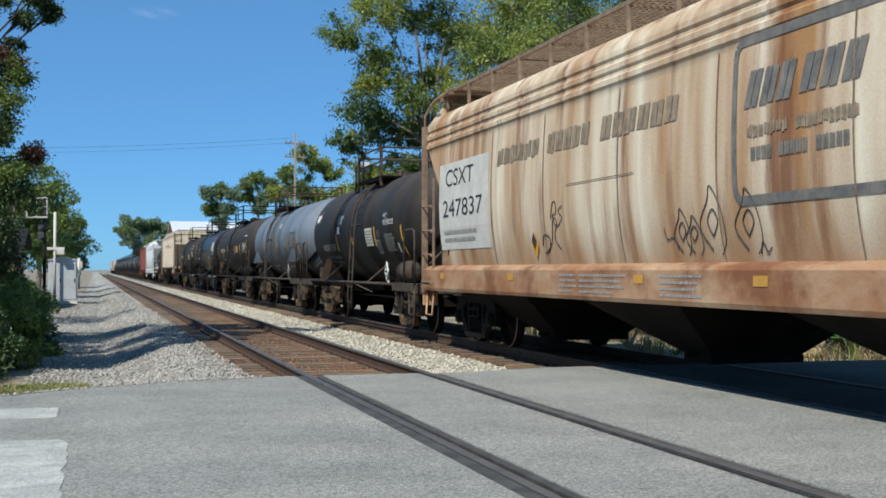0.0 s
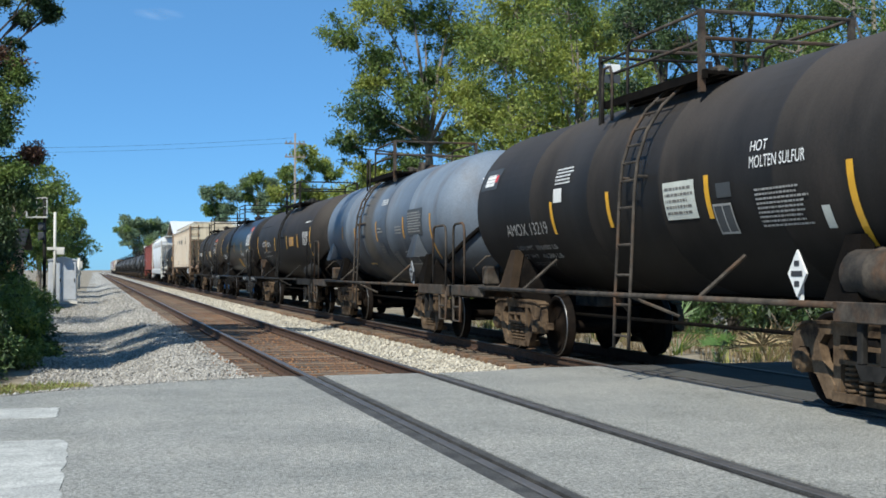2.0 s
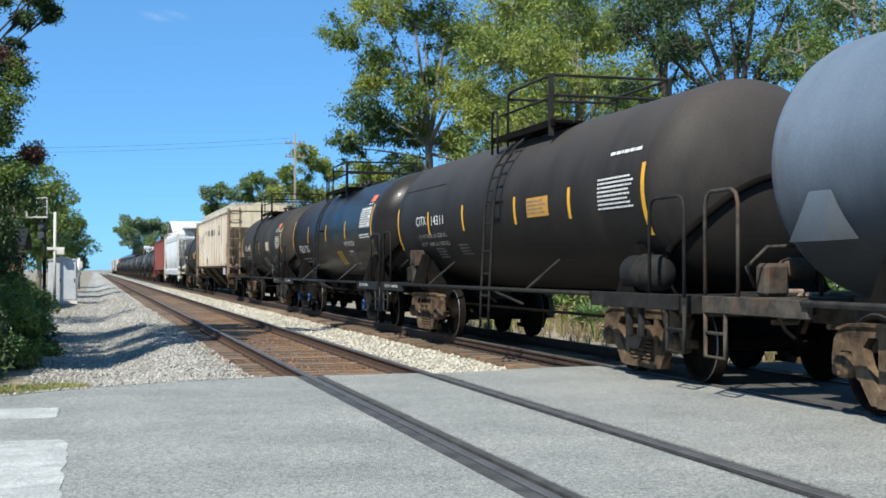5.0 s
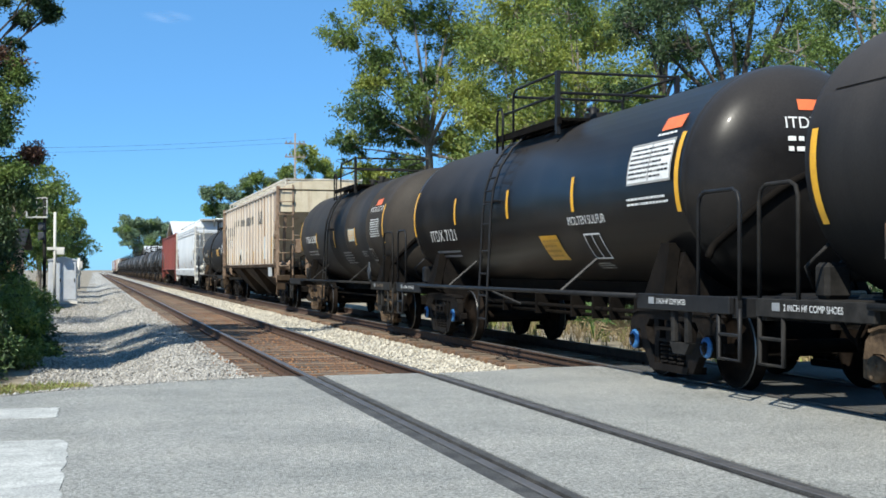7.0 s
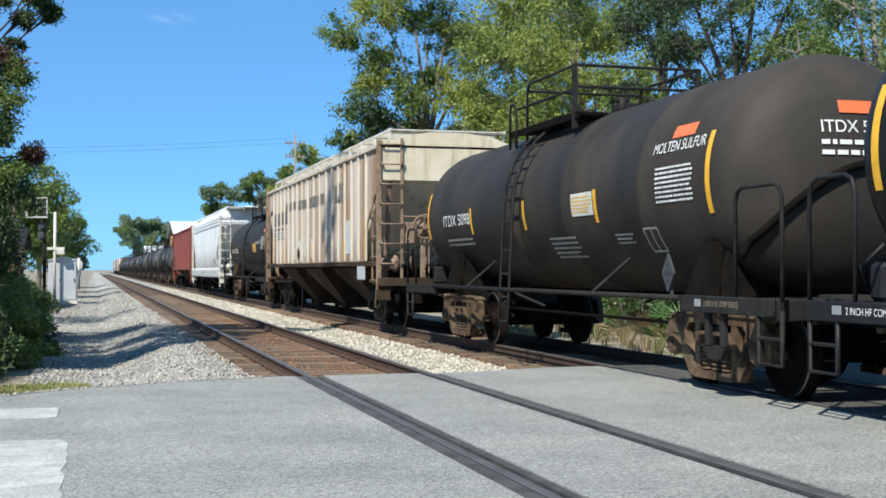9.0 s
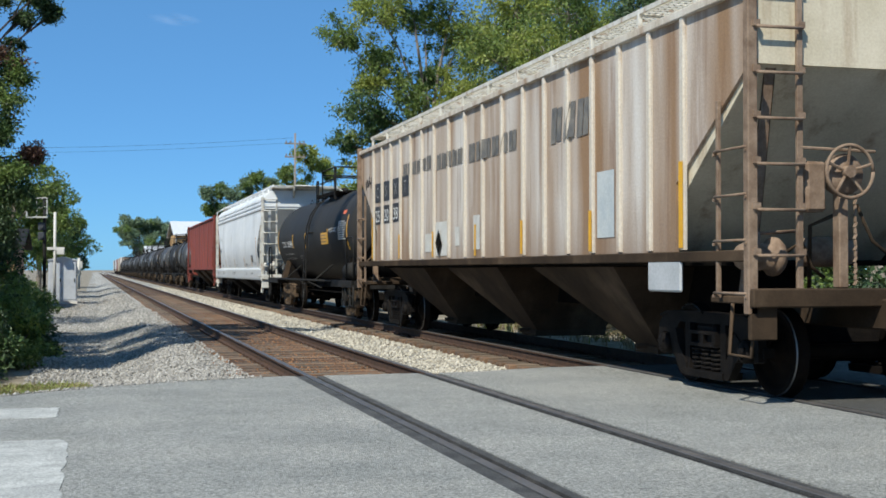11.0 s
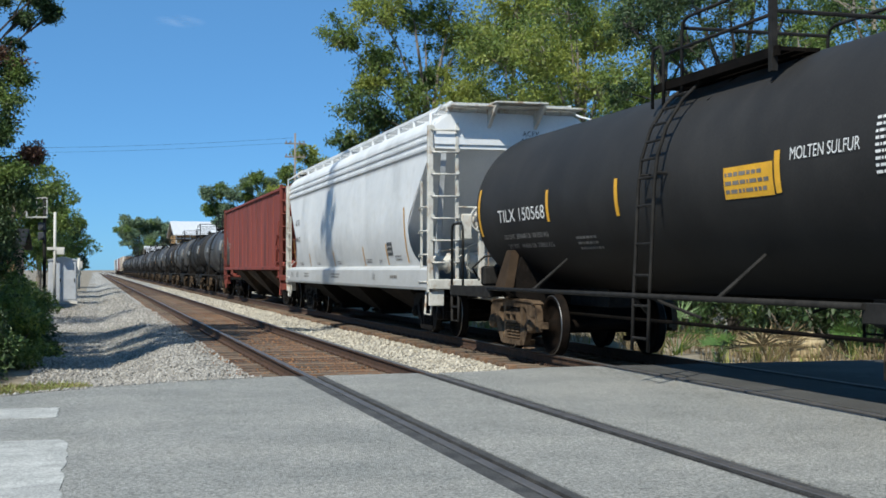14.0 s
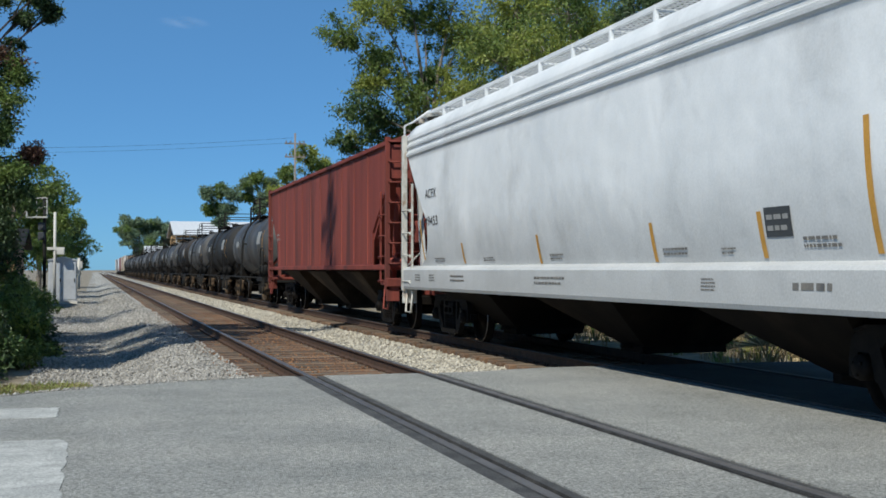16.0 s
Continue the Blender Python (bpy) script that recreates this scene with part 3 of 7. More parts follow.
def make_wheelset():
    bm = bmesh.new()
    r = WHEEL_R
    for s in (-1, 1):
        k = s * RAILS / 2
        pr = [(0.0, k + s * 0.075), (0.09, k + s * 0.075), (0.11, k + s * 0.03), (r * 0.55, k - s * 0.015), (r * 0.83, k + s * 0.02), (r * 0.85, k + s * 0.06), (r - 0.012, k + s * 0.066), (r, k + s * 0.055),
              (r + 0.003, k - s * 0.035), (r + 0.026, k - s * 0.048), (r + 0.022, k - s * 0.068), (r * 0.85, k - s * 0.07), (r * 0.8, k - s * 0.045), (r * 0.5, k - s * 0.05), (0.1, k - s * 0.07), (0.085, k - s * 0.1)]
        lathe(bm, pr, 28)
    lathe(bm, [(0.085, -RAILS / 2 + 0.1), (0.075, -0.3), (0.075, 0.3), (0.085, RAILS / 2 - 0.1)], 12)
    for f in bm.faces:
        c = f.calc_center_median()
        rr = math.hypot(c.x, c.z)
        f.material_index = 1 if r - 0.009 < rr < r - 0.003 else 0
    moved(bm, Matrix.Rotation(radians(-90), 4, "Z"))
    return to_mesh("wheelset", bm, [WHEEL, TREAD])


WHEELSET = make_wheelset()


def make_side_frame(mat):
    """Cast side frame of a two-axle bogie with its window openings, seen from the side; outer face at x = -0.10."""
    bm = bmesh.new()

    def rib(outline, x0=-0.09, x1=0.09):
        prism(bm, outline, "x", x0, x1)
    # arched top chord running down to a jaw over each bearing, raking arms, columns and the spring seat
    chord = [(0.0, 0.70), (0.0, 0.80), (0.50, 0.81), (0.86, 0.79), (1.02, 0.75), (1.10, 0.67), (1.13, 0.52), (1.13, 0.36), (1.05, 0.34), (1.04, 0.50), (0.99, 0.57), (0.84, 0.57), (0.79, 0.50), (0.72, 0.52), (0.66, 0.62), (0.58, 0.70)]
    arm = [(0.80, 0.53), (0.74, 0.34), (0.70, 0.33), (0.54, 0.13), (0.40, 0.13), (0.42, 0.26), (0.60, 0.46), (0.67, 0.63)]
    for s in (-1, 1):
        rib([(s * p, q) for p, q in chord][::s], -0.10, -0.01)
        rib([(s * p, q) for p, q in arm][::s], -0.112, -0.02)
        rib([(s * p, q) for p, q in ((0.345, 0.72), (0.455, 0.72), (0.455, 0.16), (0.345, 0.16))][::s], -0.095, -0.02)
        # raised rim along the chord's crown and a lug on the jaw
        rib([(s * p, q) for p, q in ((0.02, 0.80), (0.02, 0.825), (0.86, 0.812), (1.03, 0.77), (1.02, 0.745), (0.86, 0.785))][::s], -0.125, 0.04)
        rib([(s * p, q) for p, q in ((1.12, 0.50), (1.165, 0.49), (1.165, 0.40), (1.12, 0.40))][::s], -0.06, 0.06)
    rib([(-0.43, 0.12), (-0.45, 0.20), (0.45, 0.20), (0.43, 0.12)], -0.125, 0.11)
    # bolster end with two pockets
    for z0, z1 in ((0.455, 0.49), (0.585, 0.62)):
        rib([(-0.30, z0), (-0.30, z1), (0.30, z1), (0.30, z0)], -0.14, 0.10)
    for y in (-0.27, 0.0, 0.27):
        rib([(y - 0.035, 0.48), (y - 0.035, 0.60), (y + 0.035, 0.60), (y + 0.035, 0.48)], -0.135, 0.09)
    # spring coils, ring over ring
    for y in (-0.21, 0.0, 0.21):
        for k in range(5):
            z = 0.215 + 0.048 * k
            rod(bm, (-0.04, y, z), (-0.04, y, z + 0.026), 0.085, 10)
        rod(bm, (-0.04, y, 0.20), (-0.04, y, 0.46), 0.055, 8)
    return to_mesh("side_frame", bm, mat)


def lathe_at(bm, profile, seg, at, axis="z"):
    turn = {"z": Matrix.Rotation(radians(90), 4, "X"), "x": Matrix.Rotation(radians(-90), 4, "Z"), "y": Matrix()}[axis]
    m = Matrix.Translation(at) @ turn
    for v in lathe(bm, profile, seg):
        v.co = m @ v.co


def make_cap(mat):
    bm = bmesh.new()
    lathe_at(bm, [(0.0, -0.10), (0.05, -0.10), (0.06, -0.085), (0.105, -0.075), (0.115, -0.05), (0.115, 0.06), (0.0, 0.06)], 16, (0, 0, 0), "x")
    for k in range(3):
        a = 2.09 * k + 0.5
        rod(bm, (-0.10, 0.065 * math.cos(a), 0.065 * math.sin(a)), (-0.075, 0.065 * math.cos(a), 0.065 * math.sin(a)), 0.018, 6)
    return to_mesh("bearing_cap", bm, mat)


SIDE_FRAME = {"rust": make_side_frame(TRUCK), "dark": make_side_frame(TRUCK_DARK)}
CAP = {"rust": make_cap(TRUCK), "dark": make_cap(TRUCK_DARK)}
bm = bmesh.new()
lathe_at(bm, [(0.064, -0.082), (0.068, -0.088), (0.094, -0.086), (0.110, -0.070), (0.1165, -0.052), (0.112, -0.048)], 20, (0, 0, 0), "x")
BLUE_RING = to_mesh("seal_ring", bm, BLUECAP)
WHEELSETS = []


def bogies(car, centres, tone="rust", cap=None, turning=True):
    """Two bogies: four wheelsets, four side frames, bearing caps and a bolster each."""
    bm = bmesh.new()
    box(bm, (-1.12, -0.2, 0.46), (1.12, 0.2, 0.70), 0.03)
    rod(bm, (0, 0, 0.65), (0, 0, 0.82), 0.22, 14)
    for s in (-1, 1):
        box(bm, (-0.85, s * 0.42 - 0.05, 0.30), (0.85, s * 0.42 + 0.05, 0.42), 0.02)
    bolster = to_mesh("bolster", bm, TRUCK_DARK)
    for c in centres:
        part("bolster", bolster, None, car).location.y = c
        for s in (-1, 1):
            f = part("side_frame", SIDE_FRAME[tone], None, car)
            f.location = (s * 1.03, c, 0.0)
            f.rotation_euler.z = 0 if s < 0 else math.pi
            for k in (-1, 1):
                b = part("bearing_cap", CAP[tone], None, f)
                b.location = (-0.08, k * AXLES / 2, WHEEL_R)
                if cap == "blue":
                    q = part("seal_ring", BLUE_RING, None, f, "blue bearing ring")
                    q.location = (-0.08, k * AXLES / 2, WHEEL_R)
        for k in (-1, 1):
            w = part("wheelset", WHEELSET, None, car, "dark steel wheels with bright worn treads")
            w.location = (0, c + k * AXLES / 2, WHEEL_R)
            if turning:
                WHEELSETS.append((w, c + k * AXLES / 2))


def couplers(car, half, mat=IRON_RUST, ends=(0.0, 0.0)):
    for s, k in ((-1, ends[0]), (1, ends[1])):
        end = half + k
        bm = bmesh.new()
        box(bm, (-0.08, s * (end - 0.25) - 0.3, 0.78), (0.08, s * (end - 0.25) + 0.3, 0.98), 0.03)
        box(bm, (-0.16, s * end - 0.14, 0.73), (0.17, s * end + 0.14, 1.03), 0.05)
        box(bm, (-0.2, s * (end - 0.52) - 0.04, 0.66), (0.2, s * (end - 0.52) + 0.04, 1.06), 0.02)
        part("coupler", bm, mat, car)
        bm = bmesh.new()
        pipe(bm, [(-0.3, s * (end - 0.3), 0.85), (-0.28, s * (end - 0.1), 0.62), (-0.15, s * (end + 0.05), 0.45), (-0.05, s * (end + 0.12), 0.5)], 0.025)
        part("air_hose", bm, GRIME, car)


def letters(text, height, place, mat, parent, width=None, slant=0.0, name="lettering", font_gap=1.0):
    """Words as a thin mesh; place(a, b) puts a point a metres along and b up onto the surface."""
    cu = bpy.data.curves.new("words", "FONT")
    cu.body, cu.size, cu.space_character = text, height * 1.38, font_gap
    ob = bpy.data.objects.new("words", cu)
    scene.collection.objects.link(ob)
    bpy.context.view_layer.update()
    me = ob.evaluated_get(bpy.context.evaluated_depsgraph_get()).to_mesh()
    co = [v.co.copy() for v in me.vertices]
    faces = [tuple(f.vertices) for f in me.polygons]
    ob.to_mesh_clear()
    bpy.data.objects.remove(ob)
    w = max(c.x for c in co)
    k = width / w if width else 1.0
    out = bpy.data.meshes.new(name)
    out.from_pydata([place(c.x * k + slant * c.y, c.y) for c in co], [], faces)
    out.materials.append(mat)
    return part(name, out, None, parent, kind="stuff")


def patch(bm, place, a0, a1, b0, b1, na=2, nb=6, slant=0.0):
    """A thin plate on a surface, from a0 to a1 along and b0 to b1 up."""
    g = [[bm.verts.new(place(a0 + (a1 - a0) * i / na + slant * (b1 - b0) * j / nb, b0 + (b1 - b0) * j / nb)) for j in range(nb + 1)] for i in range(na + 1)]
    for i in range(na):
        for j in range(nb):
            bm.faces.new((g[i][j], g[i + 1][j], g[i + 1][j + 1], g[i][j + 1]))


def text_bars(bm, place, a0, a1, b0, b1, lines, seed, gap=0.55):
    """Rows of short bars for print too small to read."""
    rng = random.Random(seed)
    h = max(0.01, (b1 - b0) / lines)
    for i in range(lines):
        a = a0
        stop = a1 - rng.uniform(0, 0.25) * (a1 - a0)
        while a < stop:
            w = rng.uniform(0.3, 1.6) * h
            patch(bm, place, a, min(a + w, a1), b1 - (i + 1) * h + h * gap / 2, b1 - i * h - h * gap / 2, 1, 2)
            a += w + 0.28 * h


# Tank cars. In a car's own space: x across (the watched side is -x), y along (rear +y), z up from the rail top.
TANK_R, TANK_Z, TANK_HALF, HEAD = 1.285, 2.26, 5.30, 0.60


def tank_side(lift=0.006, front=0.0):
    """Point on the watched flank: a metres from the car's middle towards the front, at angle b metres of arc above the flank's middle."""
    def place(a, b):
        t = b / TANK_R
        r = TANK_R + lift
        return -r * math.cos(t), -a, TANK_Z + r * math.sin(t)
    return place


HEAD_AT = [0.0]      # how far the front head of the car in hand lies beyond the usual


def tank_head(lift=0.01):
    """Point on the front head: a metres across (towards +x), b up from its middle."""
    ahead = HEAD_AT[0]

    def place(a, b):
        q = min(0.97, math.hypot(a, b) / TANK_R)
        return a, -TANK_HALF - ahead - HEAD * math.sqrt(1 - q * q) - lift, TANK_Z + b
    return place


def tank_shell(mat, car, rings=(), label="", back=0.16, ahead=0.0):
    bm = bmesh.new()
    pr = []
    for i in range(9):
        t = math.pi / 2 * i / 8
        pr.append((TANK_R * math.sin(t), -TANK_HALF - ahead - HEAD * math.cos(t)))
    for y in rings:
        pr += [(TANK_R, y - 0.05), (TANK_R + 0.004, y - 0.045), (TANK_R + 0.004, y + 0.045), (TANK_R, y + 0.05)]
    for i in range(9):
        t = math.pi / 2 * i / 8
        pr.append((TANK_R * math.cos(t), TANK_HALF + back + HEAD * math.sin(t)))
    pr[0], pr[-1] = (0, pr[0][1]), (0, pr[-1][1])
    lathe(bm, pr, 56)
    moved(bm, Matrix.Translation((0, 0, TANK_Z)))
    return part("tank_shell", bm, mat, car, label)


def tank_fittings(car, iron, ladder_at, far=False, dome="low", crates=True, rungs=0.0, ends=(0.3, 0.5), bolsters=(-4.45, 4.45), plates=None):
    # ladder up the flank, set off from the platform by rungs
    ladder_at += rungs
    for s in ((-1,) if far else (-1, 1)):
        bm = bmesh.new()
        pts = [(-1.52, 0.36), (-1.50, 0.95), (-1.47, 1.5), (-1.44, 2.2)]
        pts += [(-(TANK_R + 0.14) * math.cos(t), TANK_Z + (TANK_R + 0.14) * math.sin(t)) for t in (0.2, 0.45, 0.7, 0.95, 1.15)]
        for k in (-0.21, 0.21):
            pipe(bm, [(-s * x, ladder_at + k, z) for x, z in pts], 0.021, 6)
        n = 13
        for i in range(n):
            f = (i + 0.4) / n * (len(pts) - 1)
            j = min(int(f), len(pts) - 2)
            x = pts[j][0] + (pts[j + 1][0] - pts[j][0]) * (f - j)
            z = pts[j][1] + (pts[j + 1][1] - pts[j][1]) * (f - j)
            rod(bm, (-s * x, ladder_at - 0.21, z), (-s * x, ladder_at + 0.21, z), 0.016, 6)
        for k in (-0.21, 0.21):
            rod(bm, (-s * -1.50, ladder_at + k, 0.97), (-s * -1.1, ladder_at + k * 3.2, 0.75), 0.02, 6)
            rod(bm, (-s * -1.42, ladder_at + k, 2.35), (-s * -1.26, ladder_at + k, 2.35), 0.02, 6)
        part("ladder", bm, iron, car)
    # top platform with its railing
    top = TANK_Z + TANK_R
    y0 = ladder_at - rungs + 0.25
    for s in (-1, 1):
        for k in range(3):
            x = s * (0.55 + 0.16 * k)
            bm = bmesh.new()
            box(bm, (x - 0.065, y0 - 2.1, top - 0.11), (x + 0.065, y0 + 0.75, top - 0.07))
            part("platform_plank", bm, GRIME, car)
        for y in (y0 - 1.95, y0 - 0.6, y0 + 0.6):
            bm = bmesh.new()
            rod(bm, (s * 0.5, y, top - 0.08), (s * 0.93, y, top - 0.42), 0.025, 6)
            part("platform_strut", bm, GRIME, car)
        bm = bmesh.new()
        box(bm, (s * 0.95 - 0.02, y0 - 2.1, top - 0.16), (s * 0.95 + 0.02, y0 + 0.75, top - 0.06))
        part("platform_edge", bm, GRIME, car)
    for s in (-1, 1):
        bm = bmesh.new()
        box(bm, (s * 0.95 - 0.03, y0 - 2.03, top - 0.3), (s * 0.95 + 0.03, y0 - 1.95, top + 0.62))
        pipe(bm, [(s * 0.95, y0 - 2.0, top + 0.60), (s * 0.95, y0 - 0.15, top + 0.60), (s * 0.95, y0 - 0.04, top + 0.56), (s * 0.95, y0, top + 0.45), (s * 0.95, y0, top - 0.28)], 0.021, 6)
        part("safety_railing", bm, iron, car)
        bm = bmesh.new()
        pipe(bm, [(s * 0.95, y0 - 2.0, top + 0.27), (s * 0.95, y0 + 0.42, top + 0.27)], 0.02, 6)
        part("railing_bar", bm, iron, car)
        bm = bmesh.new()
        pipe(bm, [(s * 1.0, y0 + 0.38, top - 0.35), (s * 1.0, y0 + 0.38, top + 0.25), (s * 1.0, y0 + 0.45, top + 0.36), (s * 1.0, y0 + 0.62, top + 0.36), (s * 1.0, y0 + 0.68, top + 0.25), (s * 1.0, y0 + 0.68, top - 0.35)], 0.021, 6)
        part("grab_loop", bm, iron, car)
    for y, z in ((y0 - 2.0, 0.60), (y0 - 2.0, 0.30), (y0, 0.5)):
        bm = bmesh.new()
        rod(bm, (-0.95, y, top + z), (0.95, y, top + z), 0.022, 6)
        part("railing_bar", bm, iron, car)
    bm = bmesh.new()
    if dome == "tall":
        lathe_at(bm, [(0.0, -0.36), (0.3, -0.34), (0.32, -0.28), (0.30, -0.25), (0.30, 0.1)], 20, (0, -0.35, top))
    else:
        lathe_at(bm, [(0.0, -0.16), (0.2, -0.15), (0.24, -0.1), (0.24, 0.1)], 20, (0, -0.3, top))
    part("manway", bm, iron, car)
    for x, y in ((0.2, 0.35), (-0.25, 0.55), (0.0, 0.8), (-0.3, -0.75)):
        bm = bmesh.new()
        rod(bm, (x, y, top - 0.12), (x, y, top + 0.14), 0.06, 8)
        rod(bm, (x - 0.1, y, top + 0.1), (x + 0.1, y, top + 0.1), 0.03, 6)
        part("valve", bm, iron, car)
    # draft sills, end decks, saddles
    for s, k, c in ((-1, ends[0], bolsters[0]), (1, ends[1], bolsters[1])):
        bm = bmesh.new()
        box(bm, (-0.22, min(s * 3.2, s * (6.2 + k)), 0.72), (0.22, max(s * 3.2, s * (6.2 + k)), 1.02), 0.02)
        box(bm, (-1.42, min(s * (5.4 + k), s * (6.14 + k)), 0.94), (1.42, max(s * (5.4 + k), s * (6.14 + k)), 1.0), 0.01)
        box(bm, (-1.42, s * (6.12 + k) - 0.05, 0.80), (1.42, s * (6.12 + k) + 0.05, 1.0), 0.01)
        for q in (-1, 1):
            box(bm, (q * 1.46 - 0.03, min(s * 4.9, s * (6.14 + k)), 0.84), (q * 1.46 + 0.03, max(s * 4.9, s * (6.14 + k)), 1.01), 0.008)
        part("end_sill", bm, iron, car)
        bm = bmesh.new()
        prism(bm, [(-1.22, 0.92), (-0.98, 1.60), (-0.9, 1.5), (-0.5, 1.2), (0.5, 1.2), (0.9, 1.5), (0.98, 1.60), (1.22, 0.92), (0.9, 0.74), (-0.9, 0.74)], "y", c - 0.14, c + 0.14)
        part("saddle", bm, TRUCK_DARK, car)
        for q in (-1, 1):
            bm = bmesh.new()
            pl = [(q * 1.34, c - 0.22, 0.95), (q * 1.34, c + 0.30, 0.95), (q * 1.16, c + 0.20, 1.58), (q * 1.16, c - 0.02, 1.58)]
            pv = [bm.verts.new(p) for p in pl] + [bm.verts.new((p[0] - q * 0.14, p[1], p[2])) for p in pl]
            for f in ((0, 1, 2, 3), (4, 7, 6, 5), (0, 4, 5, 1), (1, 5, 6, 2), (2, 6, 7, 3), (3, 7, 4, 0)):
                bm.faces.new([pv[i] for i in f])
            part("saddle_plate", bm, plates if plates and s > 0 else GRIME, car)
    # running rail along the flank, corner hand rails, braces
    for s in ((-1,) if far else (-1, 1)):
        bm = bmesh.new()
        pipe(bm, [(s * 1.5, -4.95, 0.98), (s * 1.5, 4.95, 0.98)], 0.03, 8)
        for y in (-2.5, 2.9):
            rod(bm, (s * 1.5, y, 0.98), (s * 1.0, y - 0.08, 1.42), 0.024, 6)
        part("side_rail", bm, iron, car)
        for e, k in ((-1, ends[0]), (1, ends[1])):
            y1, y2 = e * (5.45 + k), e * ((6.3 if e < 0 else 6.12) + k)
            bm = bmesh.new()
            pipe(bm, [(s * 1.46, y1, 0.98), (s * 1.46, y1, 1.92), (s * 1.46, y1 + e * 0.04, 2.02), (s * 1.46, y1 + e * 0.13, 2.06), (s * 1.46, y2 - e * 0.13, 2.06), (s * 1.46, y2 - e * 0.04, 2.02), (s * 1.46, y2, 1.92), (s * 1.46, y2, 0.98)], 0.021, 6)
            part("corner_handrail", bm, iron, car)
            bm = bmesh.new()
            pipe(bm, [(s * 1.46, y2 - e * 0.42, 0.9), (s * 1.46, y2 - e * 0.42, 0.40), (s * 1.46, y2, 0.40), (s * 1.46, y2, 0.9)], 0.024, 6)
            rod(bm, (s * 1.46, y2 - e * 0.42, 0.64), (s * 1.46, y2, 0.64), 0.018, 6)
            part("sill_step", bm, iron, car)
    # hand brake, valves and pipes on the rear deck
    bm = bmesh.new()
    y = 5.85 + ends[1]
    box(bm, (-1.0, y - 0.12, 1.0), (-0.72, y + 0.1, 1.34), 0.04)
    lathe_at(bm, [(0.0, -0.22), (0.09, -0.2), (0.12, -0.1), (0.12, 0.12), (0.0, 0.16)], 14, (-0.55, y, 1.28), "x")
    pipe(bm, [(-1.05, y, 1.1), (-1.2, y - 0.1, 1.3), (-1.0, y - 0.15, 1.5), (-0.6, y - 0.1, 1.52), (-0.4, y, 1.3)], 0.02, 6)
    pipe(bm, [(-0.3, y, 1.0), (-0.3, y, 1.62), (-0.15, y + 0.05, 1.7)], 0.025, 6)
    pts = [(-0.3 + 0.24 * math.cos(t), y + 0.16, 1.66 + 0.24 * math.sin(t)) for t in (2 * math.pi * i / 20 for i in range(21))]
    pipe(bm, pts, 0.016, 6)
    part("hand_brake", bm, iron, car)
    # journal steps and brake rigging hung outside the front bogie
    bm = bmesh.new()
    y = -5.1 - ends[0]
    box(bm, (-1.44, y - 0.06, 0.5), (-1.38, y + 0.02, 0.86), 0.01)
    box(bm, (-1.44, y + 0.26, 0.5), (-1.38, y + 0.34, 0.86), 0.01)
    prism(bm, [(y - 0.1, 0.5), (y + 0.36, 0.5), (y + 0.28, 0.38), (y, 0.38)], "x", -1.44, -1.36)
    part("brake_lever", bm, IRON, car)
    if crates:
        # brake cylinder and reservoir at the front end, rods beneath
        bm = bmesh.new()
        lathe_at(bm, [(0.0, -0.45), (0.16, -0.42), (0.21, -0.34), (0.21, -0.02), (0.225, 0.0), (0.21, 0.02), (0.21, 0.34), (0.16, 0.42), (0.0, 0.45)], 18, (-1.16, -4.75 - ends[0], 1.24), "y")
        part("air_reservoir", bm, iron, car)
    bm = bmesh.new()
    rod(bm, (-0.5, -4.2, 0.62), (-0.5, 4.2, 0.62), 0.025, 6)
    part("brake_rod", bm, GRIME, car)
    bm = bmesh.new()
    rod(bm, (0, -3.1, 0.95), (0, 3.1, 0.95), 0.06, 8)
    part("train_pipe", bm, GRIME, car)
    # dark bent tube over the front head, standing in for the hand rail's shadow
    bm = bmesh.new()
    pl = tank_head(0.03)
    pts = [pl(-1.10 + 1.35 * (i / 26) ** 1.25, -0.86 + 0.96 * math.sin(math.pi / 2 * i / 26)) for i in range(27)]
    pipe(bm, pts, 0.042, 6)
    part("head_shadow", bm, GRIME, car)


def tank_car(label, mat, tone, ladder_at, rings, dome="low", tank=False, back=0.4, ahead=0.0, front=-4.45, rear=4.45, ends=(0.3, 0.5), cap=None, iron=None, rungs=0.0, plates=None, group="tank cars of the train"):
    car = thing("tank_car", label, "tank car", group)
    HEAD_AT[0] = ahead
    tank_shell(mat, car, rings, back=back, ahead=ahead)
    tank_fittings(car, iron or IRON, ladder_at, dome=dome, crates=tank, rungs=rungs, ends=ends, bolsters=(front, rear), plates=plates)
    bogies(car, (front, rear), tone, cap)
    couplers(car, 6.42, ends=ends)
    return car


def stripe(car, a, b0, b1, mat=YELLOW, w=0.10, name="reflector_stripe"):
    bm = bmesh.new()
    patch(bm, tank_side(0.008), a - w / 2, a + w / 2, b0, b1, 1, 8)
    part(name, bm, mat, car)


